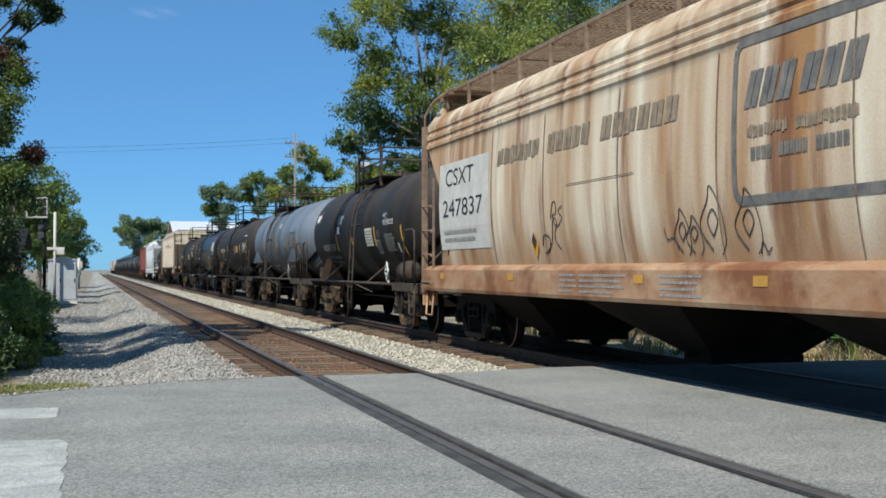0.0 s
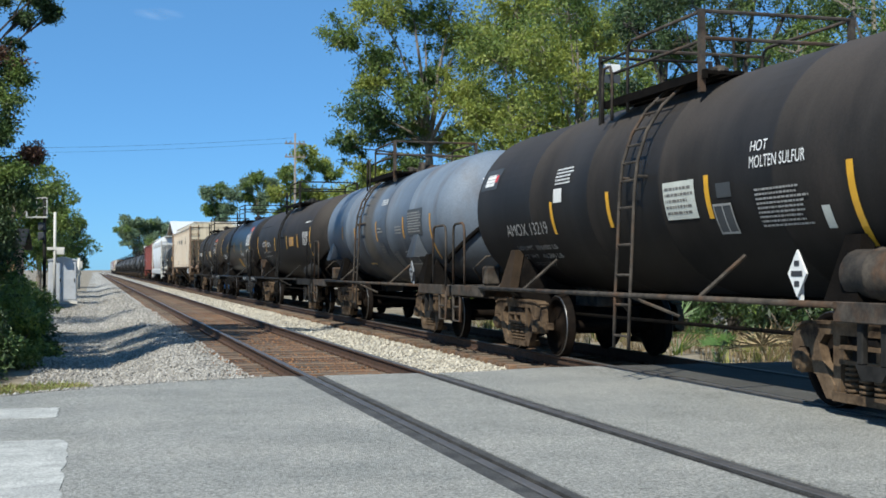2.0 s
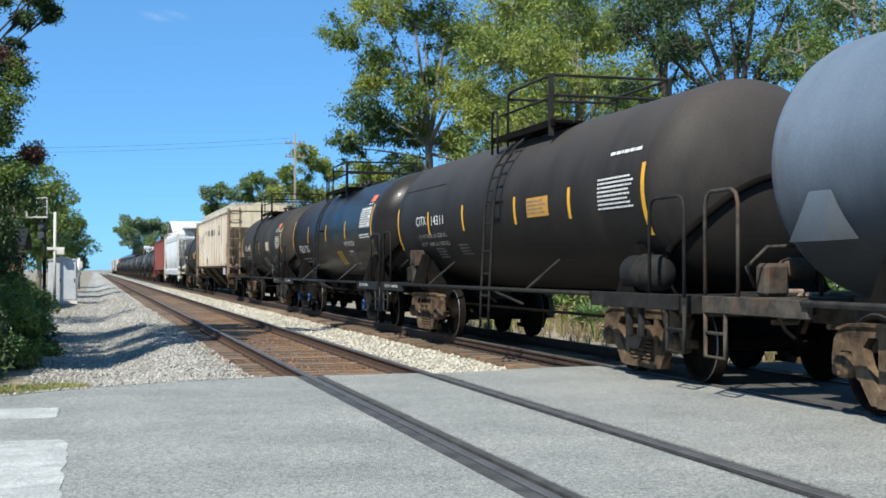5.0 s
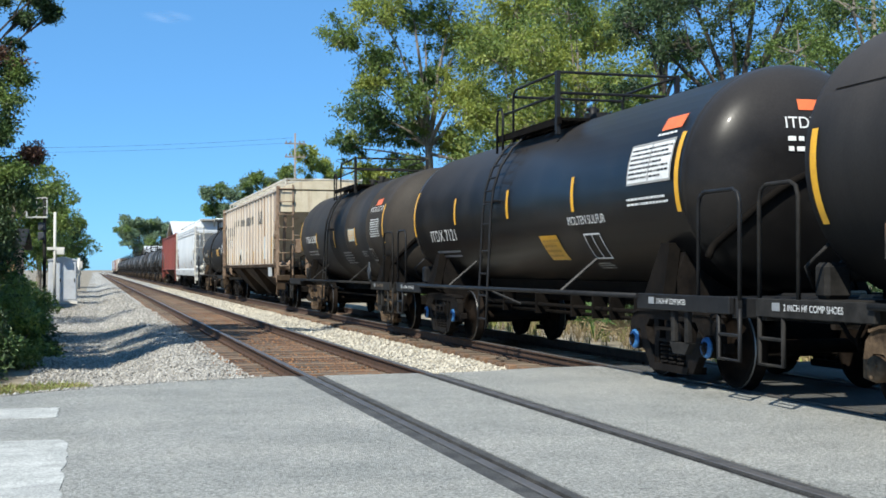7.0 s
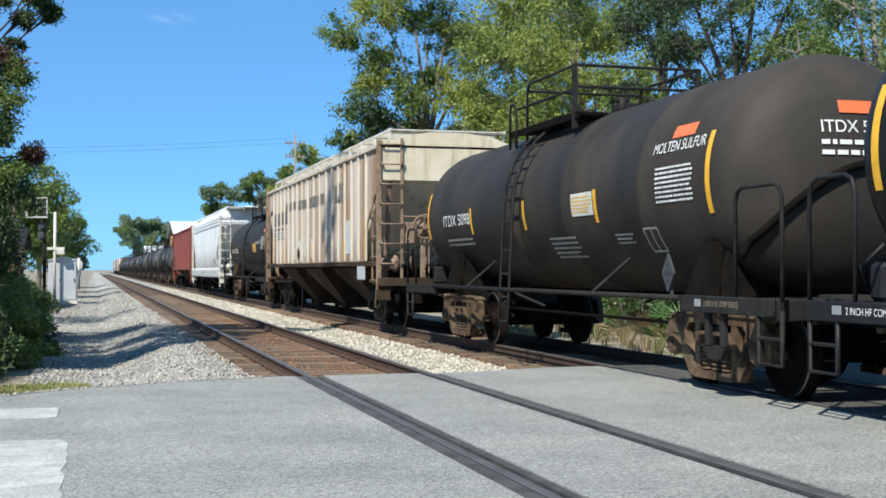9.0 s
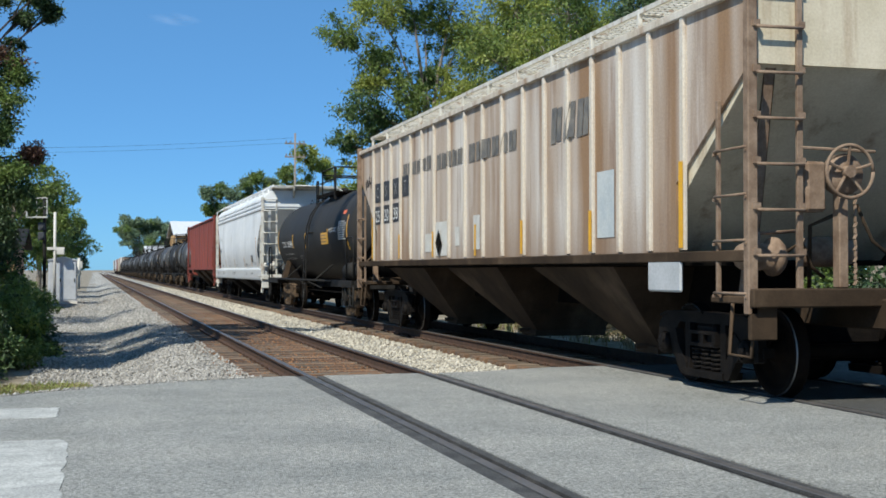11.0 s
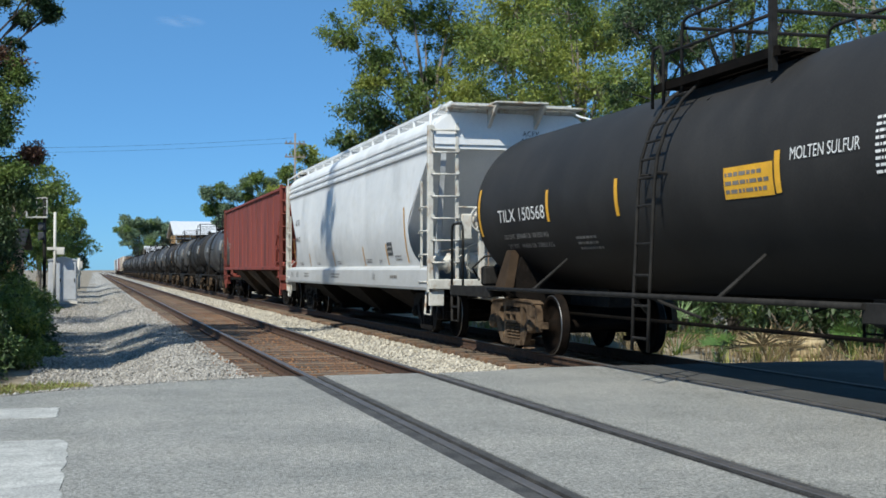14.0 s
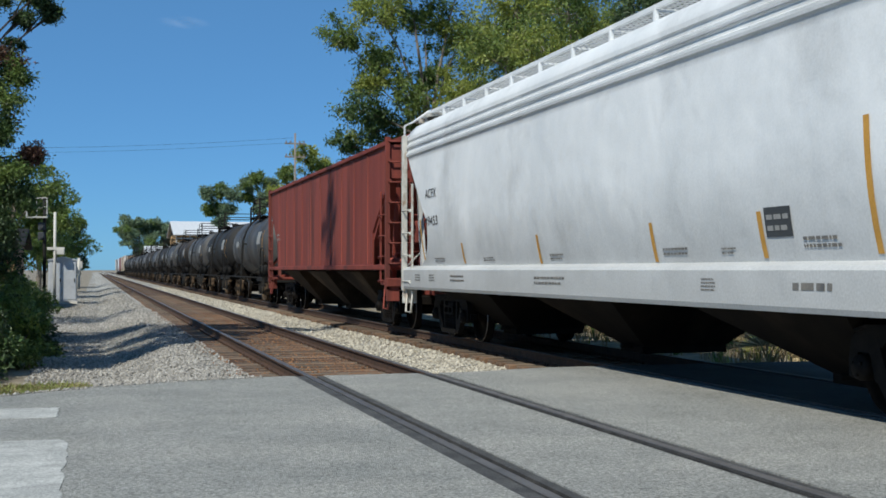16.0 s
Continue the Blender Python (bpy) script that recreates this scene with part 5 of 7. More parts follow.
def end_gear(car, e, half, mat, iron, top, low=0.55, brake=False):
    """Corner posts, ladders on side and end, platform, sill steps, braces and the hand brake."""
    yo, yi = e * half, e * (half - 0.62)
    for s in (-1, 1):
        bm = bmesh.new()
        x = s * 1.56
        box(bm, (x - 0.05, yo - 0.05, 0.86), (x + 0.05, yo + 0.05, top), 0.008)
        part("corner_post", bm, mat, car)
        bm = bmesh.new()
        box(bm, (x - 0.02, yi - 0.022, 1.0), (x + 0.02, yi + 0.022, 2.92), 0.004)
        for z in (1.05, 1.55, 1.98, 2.42):
            xo = x + s * 0.05
            pipe(bm, [(x, yi, z), (xo, yi, z), (xo, yo, z), (x, yo, z)], 0.014, 6)
            for y in (yi, yo):
                rod(bm, (xo - s * 0.03, y, z - 0.03), (xo + s * 0.012, y, z - 0.03), 0.018, 6)
        part("side_ladder", bm, mat, car)
    bm = bmesh.new()
    xa, xb = (-1.53, -1.06) if e < 0 else (1.53, 1.06)
    box(bm, (xb - 0.03, yo + e * 0.02 - 0.022, 0.95), (xb + 0.03, yo + e * 0.02 + 0.022, top + 0.05), 0.005)
    n = 7
    for i in range(n):
        z = 1.42 + (top - 1.5) * i / (n - 1)
        pipe(bm, [(xa, yo + e * 0.03, z), (xa, yo + e * 0.09, z - 0.015), (xb, yo + e * 0.09, z - 0.015), (xb, yo + e * 0.03, z)], 0.016, 6)
        for x in (xa, xb):
            box(bm, (x - 0.035, yo + e * 0.06 - 0.02, z - 0.01), (x + 0.035, yo + e * 0.06 + 0.02, z + 0.05))
    part("end_ladder", bm, mat, car)
    bm = bmesh.new()
    box(bm, (-1.5, min(e * (half - 0.9), e * (half + 0.1)), 0.95), (1.5, max(e * (half - 0.9), e * (half + 0.1)), 1.02), 0.01)
    box(bm, (-0.25, min(e * (half - 2.2), e * (half + 0.25)), 0.7), (0.25, max(e * (half - 2.2), e * (half + 0.25)), 1.0), 0.02)
    part("end_platform", bm, iron, car)
    bm = bmesh.new()
    box(bm, (-1.60, e * (half + 0.06) - 0.06, 0.92), (1.60, e * (half + 0.06) + 0.06, 1.10), 0.015)
    for s in (-1, 1):
        box(bm, (s * 1.45 - 0.14, e * (half + 0.02) - 0.03, 0.62), (s * 1.45 + 0.14, e * (half + 0.02) + 0.03, 0.93), 0.01)
    part("end_beam", bm, STAINED_TRIM if iron is STAINED_TRIM else iron, car, "rust-stained end beam")
    for s in (-1, 1):
        bm = bmesh.new()
        pipe(bm, [(s * 1.5, e * (half - 0.45), 0.95), (s * 1.54, e * (half - 0.45), 0.46), (s * 1.54, e * (half - 0.03), 0.46), (s * 1.5, e * (half - 0.03), 0.95)], 0.02, 6)
        part("sill_step", bm, iron, car)
        bm = bmesh.new()
        prism(bm, [(e * (half - 0.02), top - 0.5), (e * (half - 0.02), top - 0.62), (e * (half - 0.62), 1.0), (e * (half - 0.50), 1.0)], "x", s * 1.3 - 0.05, s * 1.3 + 0.05)
        part("end_brace", bm, GREY_TRIM if mat is STAINED_TRIM else mat, car)
    bm = bmesh.new()
    for s in (-1, 1):
        rod(bm, (s * 1.06, yo + e * 0.03, 2.42), (s * 0.25, yo + e * 0.03, 2.40), 0.016, 6)
        pipe(bm, [(s * 1.5, yo, 1.35), (s * 1.3, yo - e * 0.3, 1.62), (s * 0.7, yo - e * 0.5, 1.66)], 0.018, 6)
    part("grab_iron", bm, mat, car)
    if brake:
        wx, wz, yw = -0.57, 2.2, e * (half + 0.10)
        bm = bmesh.new()
        pts = [(wx + 0.25 * math.cos(t), yw, wz + 0.25 * math.sin(t)) for t in (2 * math.pi * i / 24 for i in range(25))]
        pipe(bm, pts, 0.019, 6)
        for t in (0.3, 1.56, 2.81, 4.07, 5.33):
            rod(bm, (wx, yw - e * 0.04, wz), (wx + 0.25 * math.cos(t), yw, wz + 0.25 * math.sin(t)), 0.016, 6)
        rod(bm, (wx, yw - e * 0.12, wz), (wx, yw + e * 0.02, wz), 0.06, 10)
        part("brake_wheel", bm, mat, car)
        bm = bmesh.new()
        lathe_at(bm, [(0.0, -0.10), (0.17, -0.09), (0.20, -0.05), (0.20, 0.05), (0.15, 0.09), (0.0, 0.10)], 16, (wx + 0.02, e * (half - 0.06), wz - 0.02), "y")
        box(bm, (wx - 0.4, min(e * half, e * (half - 0.22)), 1.82), (wx - 0.18, max(e * half, e * (half - 0.22)), 2.3), 0.03)
        box(bm, (wx - 0.05, min(e * half, e * (half - 0.12)), 1.1), (wx + 0.05, max(e * half, e * (half - 0.12)), 2.1), 0.01)
        part("brake_housing", bm, mat, car)
        bm = bmesh.new()
        for i in range(16):
            z = 2.0 - 0.055 * i
            rod(bm, (wx + 0.12 + 0.012 * (i % 2), yo, z), (wx + 0.12 - 0.012 * (i % 2), yo, z - 0.05), 0.016, 5)
        part("brake_chain", bm, IRON_RUST, car)
        bm = bmesh.new()
        lathe_at(bm, [(0.0, -0.26), (0.10, -0.25), (0.13, -0.2), (0.13, 0.08), (0.19, 0.10), (0.19, 0.15), (0.15, 0.2), (0.0, 0.22)], 16, (-1.25, e * (half - 0.35), 1.40), "x")
        lathe_at(bm, [(0.0, -0.3), (0.12, -0.28), (0.15, -0.2), (0.15, 0.2), (0.12, 0.28), (0.0, 0.3)], 16, (-0.45, e * (half - 0.5), 1.45), "x")
        part("brake_cylinder", bm, mat, car)
        bm = bmesh.new()
        pipe(bm, [(-1.05, e * (half - 0.35), 1.4), (-0.9, e * (half - 0.2), 1.55), (-0.8, e * (half - 0.2), 1.3), (-0.6, e * (half - 0.3), 1.2)], 0.02, 6)
        pipe(bm, [(-0.4, e * (half - 0.05), 1.9), (-0.3, e * (half + 0.05), 1.55), (-0.1, e * (half + 0.05), 1.4), (0.15, e * (half - 0.05), 1.5)], 0.018, 6)
        pipe(bm, [(-0.7, e * (half - 0.4), 1.05), (-0.75, e * (half - 0.3), 1.7), (-0.5, e * (half - 0.3), 1.8)], 0.022, 6)
        part("brake_pipe", bm, iron, car)


FLOW = [(1.56 - 0.12 * max(0.0, (2.3 - z) / 0.98) ** 2 - 0.045 * max(0.0, (z - 2.4) / 1.06) ** 2, z) for z in (1.32 + 0.107 * k for k in range(21))]
FLOW += [ (1.54, 3.48), (1.54, 3.54), (1.505, 3.57), (1.50, 3.62), (1.525, 3.64), (1.525, 3.70), (1.485, 3.73), (1.48, 3.78), (1.505, 3.80), (1.50, 3.86),
        (1.44, 3.97), (1.32, 4.09), (1.1, 4.19), (0.8, 4.25), (0.4, 4.28), (0.0, 4.29)]


def flow_side(lift=0.008):
    """Point on the watched side of a curved-side hopper: a metres forward of the middle, at height b."""
    def place(a, b):
        for (x0, z0), (x1, z1) in zip(FLOW, FLOW[1:]):
            if z0 <= b <= z1:
                return -(x0 + (x1 - x0) * (b - z0) / (z1 - z0)) - lift, -a, b
        return -1.44 - lift, -a, b
    return place


def flow_hopper(label, half, body, sill, walk, bays, band=None, high=4.53):
    """Curved-side covered hopper with a box side sill."""
    car = thing("covered_hopper", label, "hopper car", "covered hoppers of the train")

    def end_at(z):
        # the side sheet is cut back in a curve between sill and eave
        if z >= 2.5:
            return min(half, half - 1.25 * (3.55 - z) + 0.01)
        if z > 2.08:
            k = (z - 2.08) / 0.42
            return half - 1.68 + 0.38 * k * k
        return half - 1.68 + 0.85 * ((2.08 - z) / 0.76) ** 3
    bm = bmesh.new()
    prof = FLOW + [(-x, z) for x, z in FLOW[-2::-1]]
    rows = []
    n = 44
    for x, z in prof:
        e = end_at(z) if z < 3.56 else half
        rows.append([bm.verts.new((x, -e + 2 * e * i / n, z)) for i in range(n + 1)])
    for p, q in zip(rows, rows[1:]):
        for i in range(n):
            f = bm.faces.new((p[i], p[i + 1], q[i + 1], q[i]))
            f.smooth = False
    low = [k for k, (x, z) in enumerate(prof) if z > 3.5]
    for i in (0, n):
        bm.faces.new([rows[k][i] for k in low])
    bm.normal_update()
    for f in bm.faces:
        z = f.calc_center_median().z
        f.smooth = z < 3.44 or z > 3.9
    part("hopper_body", bm, [body], car)
    if band:
        bm = bmesh.new()
        for z0, z1 in ((3.46, 3.565), (3.625, 3.725)):
            pl = flow_side(0.006)
            patch(bm, pl, -half + 0.1, half - 0.1, z0 + 0.02, z1 - 0.015, 1, 1)
        part("eave_band", bm, band, car)
    # sloping end sheets and upright end heads
    for e in (-1, 1):
        bm = bmesh.new()
        rows = []
        for k in range(9):
            z = 3.55 - 2.5 * k / 8
            x = 1.552 - 0.12 * max(0.0, (2.3 - z) / 0.98) ** 2 - 0.045 * max(0.0, (z - 2.4) / 1.06) ** 2
            y = e * (half - 2.95 * k / 8)
            rows.append([bm.verts.new(p) for p in ((-x, y, z), (x, y, z), (x, y - e * 0.05, z), (-x, y - e * 0.05, z))])
        for p, q in zip(rows, rows[1:]):
            for i in range(4):
                bm.faces.new((p[i], p[i - 1], q[i - 1], q[i]))
        bm.faces.new(rows[0])
        bm.faces.new(rows[-1][::-1])
        part("slope_sheet", bm, body, car)
        bm = bmesh.new()
        box(bm, (-1.48, min(e * half, e * (half - 0.03)), 3.48), (1.48, max(e * half, e * (half - 0.03)), 3.535))
        part("end_head", bm, body, car)
        bm = bmesh.new()
        prism(bm, [(-1.48, 3.56), (-1.50, 3.9), (-1.16, high - 0.18), (1.16, high - 0.18), (1.50, 3.9), (1.48, 3.56)], "y", min(e * (half + 0.004), e * (half + 0.03)), max(e * (half + 0.004), e * (half + 0.03)))
        part("end_panel", bm, body, car)
        bm = bmesh.new()
        box(bm, (-1.26, e * (half - 0.02) - 0.06, high - 0.17), (1.26, e * (half - 0.02) + 0.06, high - 0.06), 0.01)
        box(bm, (-1.24, min(e * (half - 0.55), e * (half - 0.05)), high - 0.075), (1.24, max(e * (half - 0.55), e * (half - 0.05)), high - 0.045), 0.005)
        box(bm, (-1.26, min(e * (half + 0.06), e * (half + 0.40)), high - 0.10), (1.26, max(e * (half + 0.06), e * (half + 0.40)), high - 0.065), 0.005)
        box(bm, (-0.5, min(e * (half + 0.06), e * (half + 0.62)), high - 0.05), (0.5, max(e * (half + 0.06), e * (half + 0.62)), high - 0.02), 0.005)
        for x in (-0.45, 0.45):
            prism(bm, [(e * (half + 0.03), high - 0.45), (e * (half + 0.03), high - 0.08), (e * (half + 0.58), high - 0.08)], "x", x - 0.03, x + 0.03)
        for x in (-1.1, -0.5, 0.5, 1.1):
            box(bm, (x - 0.03, e * (half - 0.1) - 0.03, 4.05), (x + 0.03, e * (half - 0.1) + 0.03, high - 0.1))
        part("end_walk", bm, STAINED_TRIM if body is WHITE_CAR else walk, car, "rust-stained walkway across the car's end")
        end_gear(car, e, half, STAINED_TRIM if walk is WHITE_CAR else walk, STAINED_TRIM if walk is WHITE_CAR else sill, 3.9, brake=(e < 0))
        for s in (-1, 1):
            bm = bmesh.new()
            pipe(bm, [(s * 1.55, e * (half + 0.02), 3.6), (s * 1.55, e * (half + 0.02), 4.1), (s * 1.42, e * (half - 0.15), high - 0.16), (s * 1.2, e * (half - 0.55), high + 0.02)], 0.022, 6)
            part("handrail", bm, walk, car)
    # side sills
    for s in (-1, 1):
        bm = bmesh.new()
        prism(bm, [(s * 1.58, 0.90), (s * 1.60, 0.95), (s * 1.60, 1.27), (s * 1.56, 1.31), (s * 1.44, 1.35), (s * 1.40, 1.30), (s * 1.40, 0.90)], "y", -half + 0.02, half - 0.02)
        part("side_sill", bm, sill, car)
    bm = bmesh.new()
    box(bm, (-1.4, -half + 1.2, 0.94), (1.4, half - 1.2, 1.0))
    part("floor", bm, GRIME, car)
    hopper_bays(car, bays, 2.05, BAY_SHADED, front=1.0)
    roof_walk(car, half, 0.36, 1.16, high, walk, 14, 4.14)
    hatches(car, half, 4.29, body)
    bogies(car, (-half + 1.75, half - 1.75), "dark")
    couplers(car, half + 0.75)
    return car


def side_patch(car, place, a0, a1, b0, b1, mat, name, na=4, nb=4, slant=0.0, parent=None):
    bm = bmesh.new()
    patch(bm, place, a0, a1, b0, b1, na, nb, slant)
    return part(name, bm, mat, parent or car)


def letter_blocks(car, place, a, b, h, count, mat, slant=0.15, width=None, worn=0.25, seed=1):
    """A worn painted name as plain slanted bars, two to a letter, from a to a + width."""
    rng = random.Random(seed)
    pitch = (width or 0.78 * h * count) / count
    for k in range(count):
        bm = bmesh.new()
        for x0, x1 in ((0.0, 0.41), (0.45, 0.82)):
            z0, z1 = rng.uniform(0, worn) ** 2, 1 - rng.uniform(0, worn) ** 2
            patch(bm, lambda p, q: place(a + p + slant * q, b + q), x0 * pitch, x1 * pitch, z0 * h, z1 * h, 1, 2)
        part("painted_mark", bm, mat, car)
        a += pitch


# Rust-streaked tan hopper, first in the shot
HA = 8.9
c = flow_hopper("tan covered hopper streaked with rust, worn lettering and scrawls", HA, RUSTY_TAN, RUSTY_SILL, IRON_RUST, (-5.0, 0.0, 5.0))
fs = flow_side(0.010)
side_patch(c, flow_side(0.007), -7.88, -5.05, 1.62, 3.1, MUD_PATCH, "number_patch")
letters("CSXT", 0.30, lambda x, y: fs(-7.5 + x, 2.70 + y), DARKINK, c, 1.65), letters("247837", 0.30, lambda x, y: fs(-7.65 + x, 2.18 + y), DARKINK, c, 2.3)
bm = bmesh.new()
text_bars(bm, flow_side(0.012), -7.6, -5.6, 1.72, 1.98, 2, 61)
part("stencil", bm, OFFWHITE, c, kind="stuff")
letter_blocks(c, fs, -4.63, 2.84, 0.25, 6, FADED_INK, 0.2, 1.85, 0.4, 1)
letter_blocks(c, fs, -2.47, 2.83, 0.28, 5, FADED_INK, 0.2, 1.5, 0.3, 2)
letter_blocks(c, fs, -0.63, 2.83, 0.29, 6, FADED_INK, 0.2, 2.1, 0.3, 3)
bm = bmesh.new()
outl = [(0.0, 2.1), (0.02, 1.98), (0.1, 1.92), (4.6, 1.92), (4.72, 1.98), (4.75, 2.1), (4.75, 3.25), (4.72, 3.36), (4.6, 3.42), (0.1, 3.42), (0.02, 3.36), (0.0, 3.25), (0.0, 2.1)]
for (a0, b0), (a1, b1) in zip(outl, outl[1:]):
    d = Vector((a1 - a0, b1 - b0)).normalized() * 0.045
    m = max(1, int(math.hypot(a1 - a0, b1 - b0) / 0.3))
    for i in range(m):
        p0, q0 = a0 + (a1 - a0) * i / m, b0 + (b1 - b0) * i / m
        p1, q1 = a0 + (a1 - a0) * (i + 1) / m, b0 + (b1 - b0) * (i + 1) / m
        bm.faces.new([bm.verts.new(fs(p + 2.65 + k * d.y, q - k * d.x)) for p, q, k in ((p0, q0, 1), (p1, q1, 1), (p1, q1, -1), (p0, q0, -1))])
part("painted_frame", bm, GREYINK, c)
letter_blocks(c, fs, 2.83, 2.78, 0.34, 3, GREYINK, 0.35, 0.85, 0.2, 4), letter_blocks(c, fs, 3.78, 2.80, 0.34, 3, GREYINK, 0.35, 0.95, 0.2, 5)
letter_blocks(c, fs, 2.90, 2.50, 0.12, 7, FADED_INK, 0.0, 0.72, 0.5, 6), letter_blocks(c, fs, 3.74, 2.50, 0.12, 11, FADED_INK, 0.0, 0.95, 0.5, 7)
letter_blocks(c, fs, 2.97, 2.29, 0.12, 4, GREYINK, 0.0, 0.38, 0.2, 8), letter_blocks(c, fs, 3.46, 2.29, 0.12, 5, GREYINK, 0.0, 0.48, 0.2, 9), letter_blocks(c, fs, 4.06, 2.29, 0.12, 5, GREYINK, 0.0, 0.50, 0.2, 10)


def scrawl(car, place, a, b, points, r=0.006):
    """One sprayed line through points given as offsets (along, up)."""
    pts = []
    for i in range(len(points) - 1):
        p0, p1, p2, p3 = (Vector(points[max(0, min(len(points) - 1, i + k))]) for k in (-1, 0, 1, 2))
        for t in (0.0, 0.25, 0.5, 0.75):
            pts.append(0.5 * ((2 * p1) + (p2 - p0) * t + (2 * p0 - 5 * p1 + 4 * p2 - p3) * t * t + (3 * p1 - p0 - 3 * p2 + p3) * t ** 3))
    pts.append(Vector(points[-1]))
    bm = bmesh.new()
    pipe(bm, [place(a + p.x, b + p.y) for p in pts], r, 4)
    part("scrawl", bm, DARKINK, car, "thin dark spray-painted scrawl")


FLAME = ((0.0, 0.05), (-0.16, 0.28), (0.0, 0.52), (0.05, 0.66), (0.2, 0.45), (0.24, 0.15), (0.14, 0.0))
DROP = ((0.04, 0.1), (-0.02, 0.24), (0.06, 0.36), (0.12, 0.24), (0.04, 0.1))
for a, w, h in ((1.42, 0.9, 0.75), (1.68, 0.9, 0.62), (2.08, 1.25, 1.05), (2.78, 1.2, 0.95)):
    scrawl(c, fs, a, 1.42, [(p * w, q * h) for p, q in FLAME])
    scrawl(c, fs, a, 1.50, [(p * w * 1.2, q * h) for p, q in DROP])
scrawl(c, fs, 1.05, 1.5, [(0.0, 0.22), (0.05, 0.1), (0.2, 0.12), (0.28, 0.0)])
scrawl(c, fs, 3.0, 1.42, [(0.0, 0.0), (0.06, 0.12), (0.12, 0.02), (0.2, 0.06)])
scrawl(c, fs, -2.75, 1.5, [(0.0, 0.1), (0.1, 0.25), (0.3, 0.2), (0.25, 0.05), (0.05, 0.0), (0.35, 0.12), (0.5, 0.45), (0.62, 0.4), (0.5, 0.2), (0.66, 0.05)])
scrawl(c, fs, -2.35, 1.75, [(0.0, 0.2), (0.1, 0.4), (0.2, 0.42), (0.22, 0.28), (0.08, 0.25), (0.2, 0.1), (0.42, 0.2), (0.3, 0.3), (0.45, 0.36)])
# short rusted weld and a hanging tag's stain
bm = bmesh.new()
patch(bm, flow_side(0.012), -1.75, 0.35, 2.365, 2.378, 8, 1)
part("weld_seam", bm, IRON_RUST, c)
for a in (-7.55, -3.85, 0.55, 3.2, 6.5):
    bm = bmesh.new()
    patch(bm, lambda p, q: (-1.606, -p, q), a - 0.13, a + 0.13, 1.12, 1.22, 1, 1)
    part("reflector", bm, OCHRE, c)
bm = bmesh.new()
for a0, a1, k in ((-1.9, -1.3, 1), (-1.2, 0.2, 2), (1.1, 2.1, 3)):
    text_bars(bm, lambda p, q: (-1.606, -p, q), a0, a1, 0.97, 1.24, 4, 70 + k)
part("stencil", bm, OFFWHITE, c, kind="stuff")
for a in (-4.9, -2.6, -0.1, 2.3, 4.6):
    bm = bmesh.new()
    patch(bm, flow_side(0.012), a - 0.012, a + 0.012, 1.36, 3.4, 1, 8)
    part("weld_seam", bm, IRON_RUST, c)
diamond(c, flow_side(0.02), -3.04, 1.62, 0.15, YELLOW, "badge")
diamond(c, flow_side(0.024), -3.04, 1.67, 0.10, DARKINK, "badge_print")
CARS.append((c, -49.05))

# White hopper
HI = 8.6
c = flow_hopper("dusty white covered hopper with grey eave bands and ochre dashes", HI, WHITE_CAR, WHITE_CAR, WHITE_CAR, (-5.0, 0.0, 5.0), GREY_TRIM, 4.32)
fs = flow_side(0.010)
letters("ACFX", 0.17, lambda x, y: fs(-7.0 + x, 2.58 + y), DARKINK, c, 0.75), letters("49453", 0.17, lambda x, y: fs(-7.0 + x, 2.08 + y), DARKINK, c, 0.85)
for a, z0, z1 in ((-7.3, 1.46, 2.2), (-4.76, 1.38, 1.72), (-1.08, 1.36, 1.76), (2.6, 1.36, 1.79), (4.93, 1.38, 1.81), (6.68, 1.40, 2.5)):
    side_patch(c, flow_side(0.009), a - 0.04, a + 0.04, z0, z1, OCHRE, "ochre_dash", 1, 5, -0.05)
o = side_patch(c, flow_side(0.008), 5.0, 5.45, 1.57, 1.84, PANEL_DARK, "stencil_box")
bm = bmesh.new()
text_bars(bm, flow_side(0.012), 5.04, 5.41, 1.60, 1.80, 2, 80)
part("print", bm, OFFWHITE, o)
bm = bmesh.new()
for a0, a1, z0, z1, k in ((-6.6, -5.9, 1.4, 1.5, 2), (-3.7, -3.1, 1.4, 1.48, 2), (-0.7, -0.2, 1.4, 1.5, 2), (2.8, 3.4, 1.42, 1.52, 2), (4.1, 4.4, 1.42, 1.5, 2), (5.6, 6.2, 1.45, 1.58, 2)):
    text_bars(bm, flow_side(0.010), a0, a1, z0, z1, k, int(90 + a0))
for a0, a1, k in ((-7.6, -7.2, 3), (-6.6, -6.2, 3), (-5.2, -4.2, 2), (-1.0, 0.2, 2), (3.9, 4.2, 4), (5.6, 6.2, 1)):
    text_bars(bm, lambda p, q: (-1.605, -p, q), a0, a1, 1.06, 1.2, k, int(60 + a0))
part("stencil", bm, GREYINK, c, kind="stuff")
letters("ACFX", 0.10, lambda x, y: (0.2 + x, -HI - 0.036, 3.74 + y), DARKINK, c, 0.33), letters("49453", 0.10, lambda x, y: (0.15 + x, -HI - 0.036, 3.61 + y), DARKINK, c, 0.42)
CARS.append((c, 77.22))


